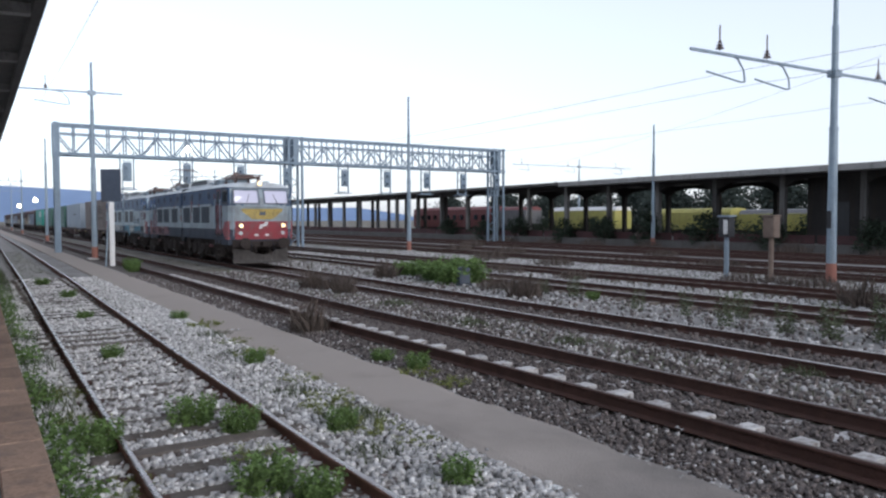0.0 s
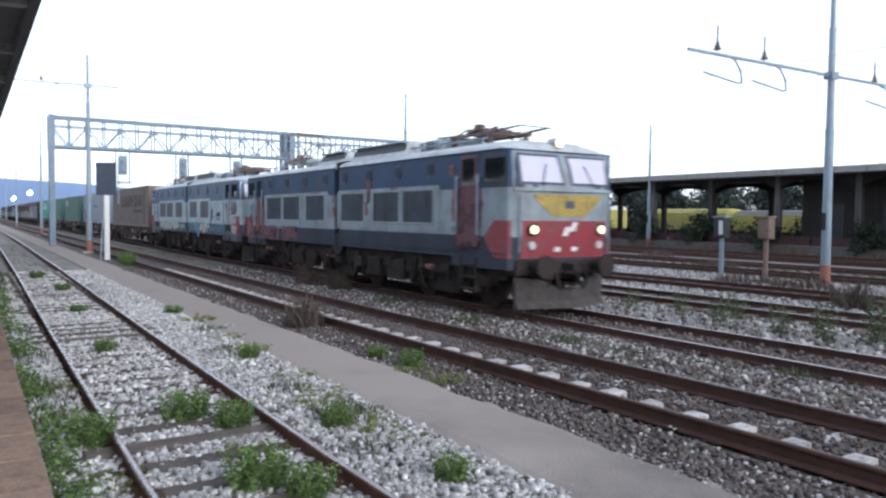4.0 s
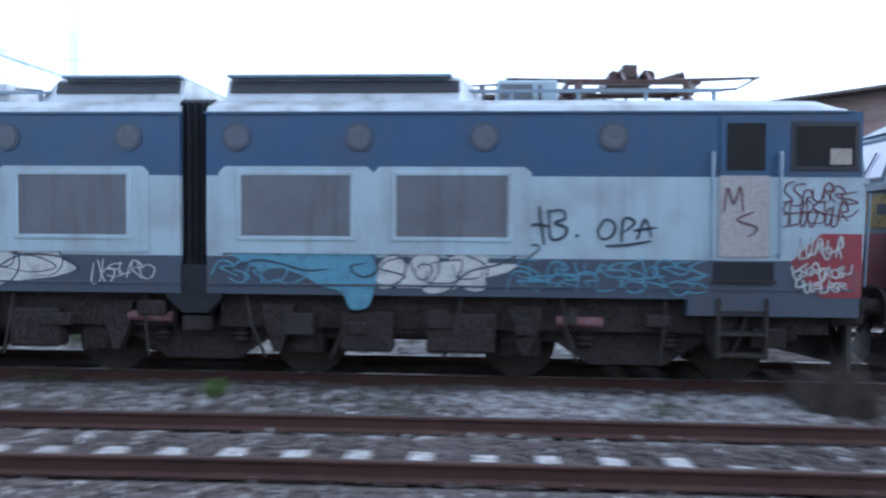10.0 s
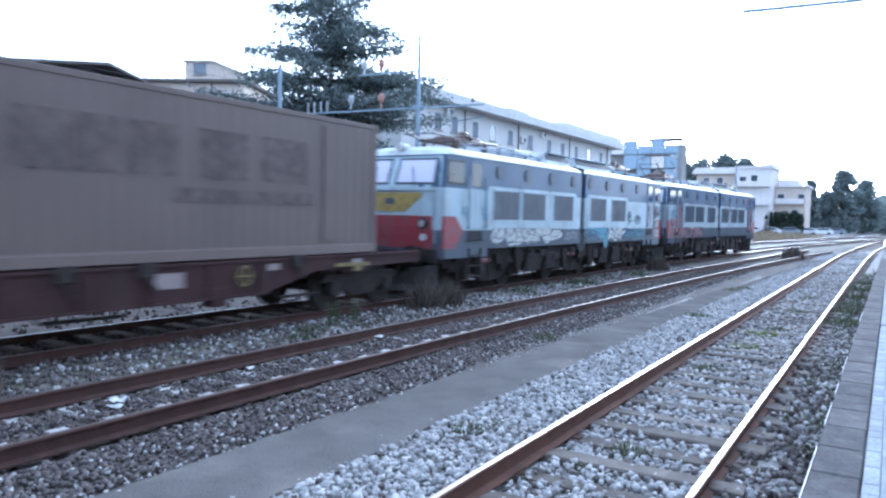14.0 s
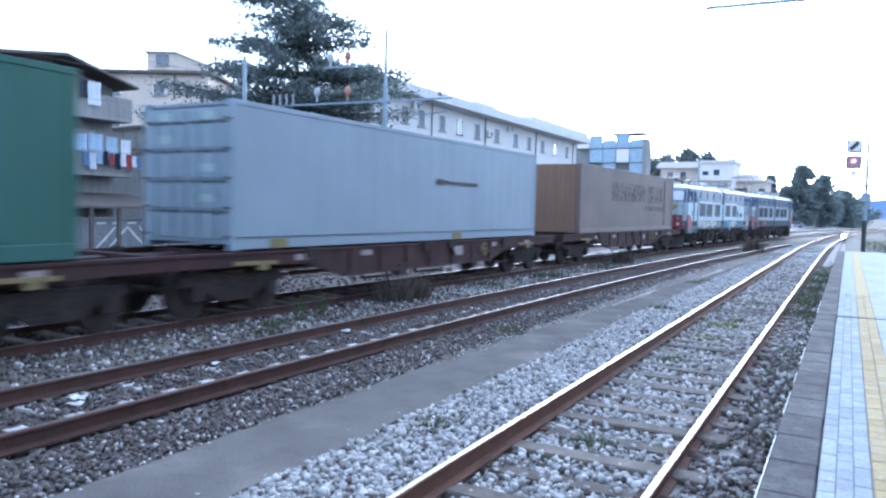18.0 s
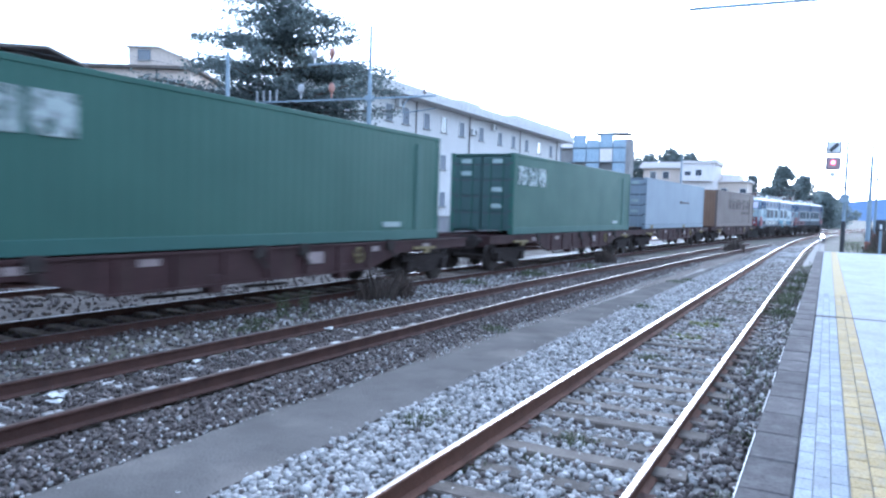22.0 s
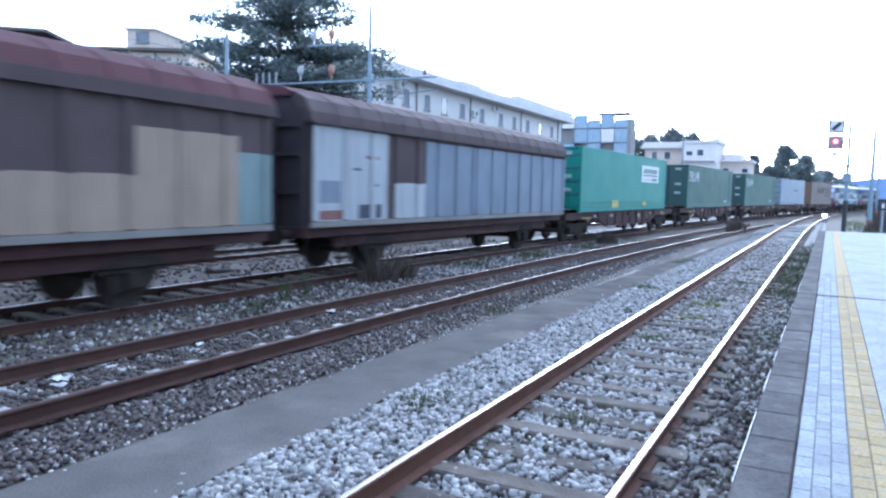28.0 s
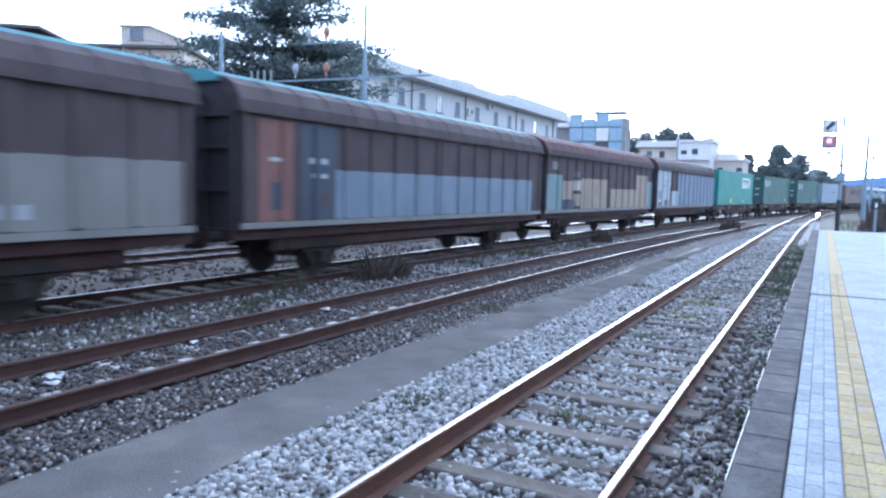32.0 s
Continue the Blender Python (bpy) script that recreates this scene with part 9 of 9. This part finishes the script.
# ---- ballast stones ----
def stones(name, zones, material, label, seed, gap=None):
    """Loose angular stones over stretches of the plan: (x0, x1, y0, y1, count, size)."""
    rng = np.random.default_rng(seed)
    cube = np.array([(x, y, z) for x in (-1, 1) for y in (-1, 1) for z in (-1, 1)], float)
    quads = np.array([(0, 1, 3, 2), (4, 6, 7, 5), (0, 4, 5, 1), (2, 3, 7, 6), (0, 2, 6, 4), (1, 5, 7, 3)])
    allv, total = [], 0
    for x0, x1, y0, y1, n, size in zones:
        # denser towards the middle of the stretch, where the camera stands
        u = rng.uniform(-1, 1, n)
        u = np.sign(u) * np.abs(u) ** 1.7
        mid = 0.0 if x0 < 0 < x1 else (x0 + x1) / 2
        x = np.where(u < 0, mid + u * (mid - x0), mid + u * (x1 - mid))
        y = rng.uniform(y0, y1, n)
        if y0 in (1.28, 6.34):
            # most of the sleeper tops lie bare
            ph, pitch = ((-32.0, 0.63) if y0 == 1.28 else (-30.58, 0.6))
            off = np.abs((x - ph + pitch / 2) % pitch - pitch / 2)
            bare = (off < 0.13) & (rng.random(n) < np.where(x < -9, 0.5, np.where(x < 0, 0.88, 0.68))) & ((y0 == 1.28) | (y < 6.95))
            x = np.where(bare, x + np.where(rng.random(n) < 0.5, 0.22, -0.22), x)
        s = size * rng.uniform(0.5, 1.25, (n, 1, 1))
        v = cube[None] * rng.uniform(0.45, 1.0, (n, 8, 3)) * rng.uniform(0.6, 1.1, (n, 1, 3)) * s
        a, b = rng.uniform(0, math.tau, n), rng.uniform(-0.7, 0.7, n)
        ca, sa, cb, sb = np.cos(a), np.sin(a), np.cos(b), np.sin(b)
        rz = np.stack([np.stack([ca, -sa, 0 * a], 1), np.stack([sa, ca, 0 * a], 1), np.stack([0 * a, 0 * a, 1 + 0 * a], 1)], 1)
        rx = np.stack([np.stack([1 + 0 * b, 0 * b, 0 * b], 1), np.stack([0 * b, cb, -sb], 1), np.stack([0 * b, sb, cb], 1)], 1)
        v = np.einsum("nij,njk,nmk->nmi", rz, rx, v)
        z = BED_Z - 0.005 + rng.uniform(-0.012, 0.022, n)
        v += np.stack([x, y, z], 1)[:, None]
        allv.append(v.reshape(-1, 3))
        total += n
    co = np.concatenate(allv)
    idx = (np.arange(total)[:, None, None] * 8 + quads[None]).reshape(-1)
    me = bpy.data.meshes.new(name)
    me.vertices.add(len(co))
    me.vertices.foreach_set("co", co.reshape(-1))
    me.loops.add(len(idx))
    me.loops.foreach_set("vertex_index", idx)
    me.polygons.add(total * 6)
    me.polygons.foreach_set("loop_start", np.arange(total * 6) * 4)
    me.update(calc_edges=True)
    me.validate()
    me.materials.append(material)
    return tagged(new(name, me), label, "ballast", kind="stuff")


stones("ballast_pale", ((-3, 36, 0.45, 1.15, 2600, 0.034), (-30, 36, 1.28, 2.68, 19000, 0.036), (-30, 40, 2.82, 4.06, 32000, 0.034), (-32, 36, 3.98, 4.34, 2400, 0.022), (-32, 36, 4.95, 5.35, 2000, 0.02), (-32, 36, 4.2, 5.1, 900, 0.011), (-32, 36, 5.28, 6.2, 2600, 0.024), (-32, 4, 7.85, 9.9, 4500, 0.036), (0, 36, 7.95, 10.1, 2600, 0.036), (36, 62, 1.28, 2.68, 2500, 0.05), (40, 62, 2.8, 4.0, 1500, 0.05), (-45, 2, 12.2, 15.2, 4500, 0.05), (-50, 0, 17.6, 19.6, 4000, 0.05), (-50, 0, 22, 26, 4000, 0.05)), M_STONE_PALE, "pale grey crushed stone ballast", 1)
stones("ballast_white", ((-22, -3, 0.45, 1.15, 3500, 0.034), (-30, -3, 0.45, 1.15, 4500, 0.034), (-32, -2, 1.28, 2.68, 9000, 0.036), (-32, -2, 2.82, 4.06, 11000, 0.035)), M_STONE_WHITE, "whitish crushed stone ballast", 3)
stones("ballast_dark", ((-3, 36, 0.45, 1.15, 7000, 0.034), (-30, 0, 1.28, 2.68, 1300, 0.034), (0, 36, 1.28, 2.68, 4300, 0.034), (-30, 36, 2.82, 4.02, 1500, 0.034), (-32, 40, 5.28, 6.2, 17000, 0.028), (-32, 40, 6.34, 7.72, 22000, 0.028), (-32, 36, 7.85, 10.3, 12000, 0.036), (-32, 40, 10.4, 11.8, 6000, 0.045), (-45, 30, 12, 18, 6000, 0.05)), M_STONE_DARK, "dark oily crushed stone ballast", 2)


# ---- sleepers ----
def plank(sx, sy, sz, bevel, seed=0, rough=0.012):
    rng = random.Random(seed)
    bm = bmesh.new()
    box(bm, -sx / 2, sx / 2, -sy / 2, sy / 2, -sz, 0, bevel)
    for v in bm.verts:
        v.co += Vector((rng.uniform(-1, 1), rng.uniform(-1, 1), rng.uniform(-1, 0.3))) * rough
    return finish(bm)


def lay(name, me_list, material, parent, rows):
    for i, (x, y, z, r) in enumerate(rows):
        me = me_list[i % len(me_list)]
        if not me.materials:
            me.materials.append(material)
        ob = new(name, me)
        ob.parent = parent
        ob.matrix_local = pose(x, y, z, 0, 0, r)


rng0 = random.Random(4)
t1, t2, t3, t4 = (bpy.data.objects[k] for k in ("track_1", "track_2", "track_3", "track_4"))
wood = [plank(0.24, 2.1, 0.16, 0.015, s) for s in range(4)]
lay("sleeper", wood, M_SLEEPER_WOOD, t1, [(x + rng0.uniform(-0.03, 0.03), at_track("track_1", x), BED_Z + 0.03 + rng0.uniform(-0.022, 0.015), rng0.uniform(-1, 1) - math.degrees(max(0, x - 45) / 890)) for x in np.arange(-32, 62, 0.63)])
block = [plank(0.21, 0.62, 0.2, 0.006, s + 10, 0.005) for s in range(3)]
lay("sleeper", block, M_SLEEPER_CONC, t2, [(x, at_track("track_2", x) - 0.42 + rng0.uniform(-0.02, 0.02), BED_Z + (0.075 if x < 2 else 0.025) + rng0.uniform(-0.012, 0.006), rng0.uniform(-1.5, 1.5)) for x in np.arange(-3.58 - 0.6 * 45, 26, 0.6)])
lay("sleeper", block, M_SLEEPER_CONC, t2, [(x, at_track("track_2", x) + 0.55, BED_Z - 0.01 + rng0.uniform(-0.012, 0.006), rng0.uniform(-1.5, 1.5)) for x in np.arange(-3.58 - 0.6 * 30, 26, 0.6)])
tan_wood = [plank(0.24, 1.34, 0.2, 0.015, s + 20) for s in range(3)]
lay("sleeper", tan_wood, M_SLEEPER_TAN, t3, [(x, at_track("track_3", x), BED_Z + 0.05 + rng0.uniform(-0.01, 0.01), -math.degrees(max(0, x - BEND_X) / BEND_R)) for x in np.arange(2, 60, 0.6)])
lay("sleeper", wood, M_SLEEPER_WOOD, t3, [(x, at_track("track_3", x), BED_Z - 0.02 + rng0.uniform(-0.02, 0.01), rng0.uniform(-1, 1)) for x in np.arange(-34, 2, 0.6)])
for k in ("track_4", "track_5", "track_6", "track_7"):
    y, x0, r, a, b = TRACKS[k]
    bm = bmesh.new()
    for x in np.arange(-70, min(b, 30), 0.62):
        box(bm, x - 0.12, x + 0.12, at_track(k, x) - 1.25, at_track(k, x) + 1.25, -0.3, BED_Z + 0.02)
    tagged(part("sleepers", bm, M_SLEEPER_WOOD, bpy.data.objects[k]), kind="stuff")

# rail chairs on the near track
bm = bmesh.new()
for x in np.arange(-20, 30, 0.63):
    for s in (-1, 1):
        box(bm, x - 0.08, x + 0.08, at_track("track_1", x) + s * 0.7535 - 0.15, at_track("track_1", x) + s * 0.7535 + 0.15, BED_Z, BED_Z + 0.025)
tagged(part("rail_chairs", bm, M_RAIL_SIDE, t1), kind="stuff")


# ---- platform kerb stones and pavers ----
def slab(sx, sy, sz, bevel):
    bm = bmesh.new()
    box(bm, -sx / 2, sx / 2, -sy / 2, sy / 2, -sz, 0, bevel)
    return finish(bm)


kerb = [slab(0.64, 0.30, 0.2, 0.012)]
kerb_tan = [slab(0.64, 0.30, 0.2, 0.012)]
lay("kerb_stone", kerb_tan, M_KERB_WARM, platform, [(x, 0.29 + rng0.uniform(-0.004, 0.004), PZ + rng0.uniform(-0.004, 0.004), 0) for x in np.arange(-40.7, -0.9, 0.655)])
lay("kerb_stone", kerb, M_KERB, platform, [(x, 0.29 + rng0.uniform(-0.004, 0.004), PZ + rng0.uniform(-0.004, 0.004), 0) for x in np.arange(-40.7 + 61 * 0.655, PEND - 0.3, 0.655)])
built("platform_face", M_WHITE, lambda bm: [box(bm, x, x + w, 0.445, 0.452, PZ - 0.1, PZ - 0.03) for x, w in ((3.0, 1.1), (4.6, 1.6), (6.9, 0.9), (8.2, 0.6), (9.4, 1.2), (12.0, 0.8), (14.5, 2.0))], platform, "flaking white edge line")
built("platform_wall", M_DARKCONC, lambda bm: (box(bm, -400, -41, 0.14, 0.44, -0.5, PZ), box(bm, -41, PEND, 0.14, 0.40, -0.5, PZ - 0.2)), platform)
pav = [slab(0.197, 0.097, 0.06, 0.005)]
rows = []
for i, x in enumerate(np.arange(3.25, 17.95, 0.1)):
    for j, y in enumerate((0.08, -0.02, -0.12)):
        if (i + j) % 2 == 0:
            rows.append((x + 0.05, y, PZ + rng0.uniform(-0.003, 0.002), 0))
lay("paver", pav, M_PAVER, platform, rows)
rows = []
for i, x in enumerate(np.arange(3.2, 17.9, 0.2)):
    for j in range(2):
        rows.append((x + 0.1 + 0.1 * j, -0.237 - 0.123 * j, PZ + rng0.uniform(-0.003, 0.002), 0))
yel = [slab(0.194, 0.118, 0.06, 0.006)]
lay("tactile_paver", yel, M_YELLOW, platform, rows)


# ---- litter on the ballast ----
M_PAPER = mat("litter_paper", (0.62, 0.62, 0.6), (0.5, 0.5, 0.49), 0.9, scale=8, fine=40)


def build_litter(x, y, size, seed):
    rng = random.Random(seed)
    bm = bmesh.new()
    n = 4
    g = [[bm.verts.new((size * (i / n - 0.5) + rng.uniform(-0.2, 0.2) * size / n, 0.7 * size * (j / n - 0.5) + rng.uniform(-0.2, 0.2) * size / n, rng.uniform(0, 0.22) * size)) for j in range(n + 1)] for i in range(n + 1)]
    for i in range(n):
        for j in range(n):
            bm.faces.new((g[i][j], g[i + 1][j], g[i + 1][j + 1], g[i][j + 1]))
    ob = tagged(part("litter", bm, M_PAPER), "crumpled white paper lying on the ballast", "litter", "litter on the tracks")
    ob.matrix_world = pose(x, y, BED_Z + 0.02, 0, 0, rng.uniform(0, 360))


for k, (x, y, s) in enumerate(((7.37, 7.6, 0.16), (5.2, 7.47, 0.22), (5.05, 7.3, 0.16), (10.59, 7.75, 0.2), (-4.62, 4.04, 0.14), (-7.76, 0.97, 0.22), (-14.74, 4.43, 0.16), (12.6, 0.85, 0.12), (-5.2, 6.3, 0.12), (15.2, 2.1, 0.1))):
    build_litter(x, y, s, 300 + k)


# ---- what moves: the train runs along track 3, gathering speed ----
RUN_T = (0, 2, 4.5, 6, 8, 10, 12, 14, 16, 18, 20, 22, 24, 26, 28, 30, 32)
RUN_S = (-33.05, -22.88, -9.81, -1.34, 10.68, 23.06, 36.76, 51.04, 65.07, 79.6, 94.69, 109.62, 124.49, 139.07, 154.04, 169.03, 183.93)


def nose_at(t):
    """Where the train's nose stands at t seconds, along the track."""
    k, s = np.array(RUN_T, float), np.array(RUN_S)
    m = np.gradient(s, k)
    i = int(np.clip(np.searchsorted(k, t, side="right") - 1, 0, len(k) - 2))
    h = k[i + 1] - k[i]
    u = (t - k[i]) / h
    return float((2 * u**3 - 3 * u**2 + 1) * s[i] + (u**3 - 2 * u**2 + u) * h * m[i] + (3 * u**2 - 2 * u**3) * s[i + 1] + (u**3 - u**2) * h * m[i + 1])


def on_track(s):
    """The point of track 3 at a length s along it."""
    if s <= BEND_X:
        return Vector((s, TRACKS["track_3"][0], 0))
    a = (s - BEND_X) / BEND_R
    return Vector((BEND_X + BEND_R * math.sin(a), TRACKS["track_3"][0] - BEND_R * (1 - math.cos(a)), 0))


def motions():
    for ob, off, base in TRAIN:
        rows = []
        for k in range(65):
            s = nose_at(k * 0.5) - off
            a, b = on_track(s - base), on_track(s + base)
            c = (a + b) / 2
            rows.append((k * 0.5, pose(c.x, c.y, 0, 0, 0, math.degrees(math.atan2(b.y - a.y, b.x - a.x)))))
        walk(ob, rows)
        # the wheels roll, a fifth of a turn and less from row to row
        for w in ob.children_recursive:
            if w.name.startswith("wheelset"):
                x, r = w.location.x, w.location.z
                turns = []
                t = 0.0
                while t < 32.0:
                    a = math.degrees((nose_at(t) - nose_at(0)) / r)
                    turns.append((t, pose(x, 0, r, 0, a, 0)))
                    t += 1 / 15 * (1.6 if t < 6 else 1.0)
                turns.append((32.0, pose(x, 0, r, 0, math.degrees((nose_at(32.0) - nose_at(0)) / r), 0)))
                walk(w, turns)


motions()
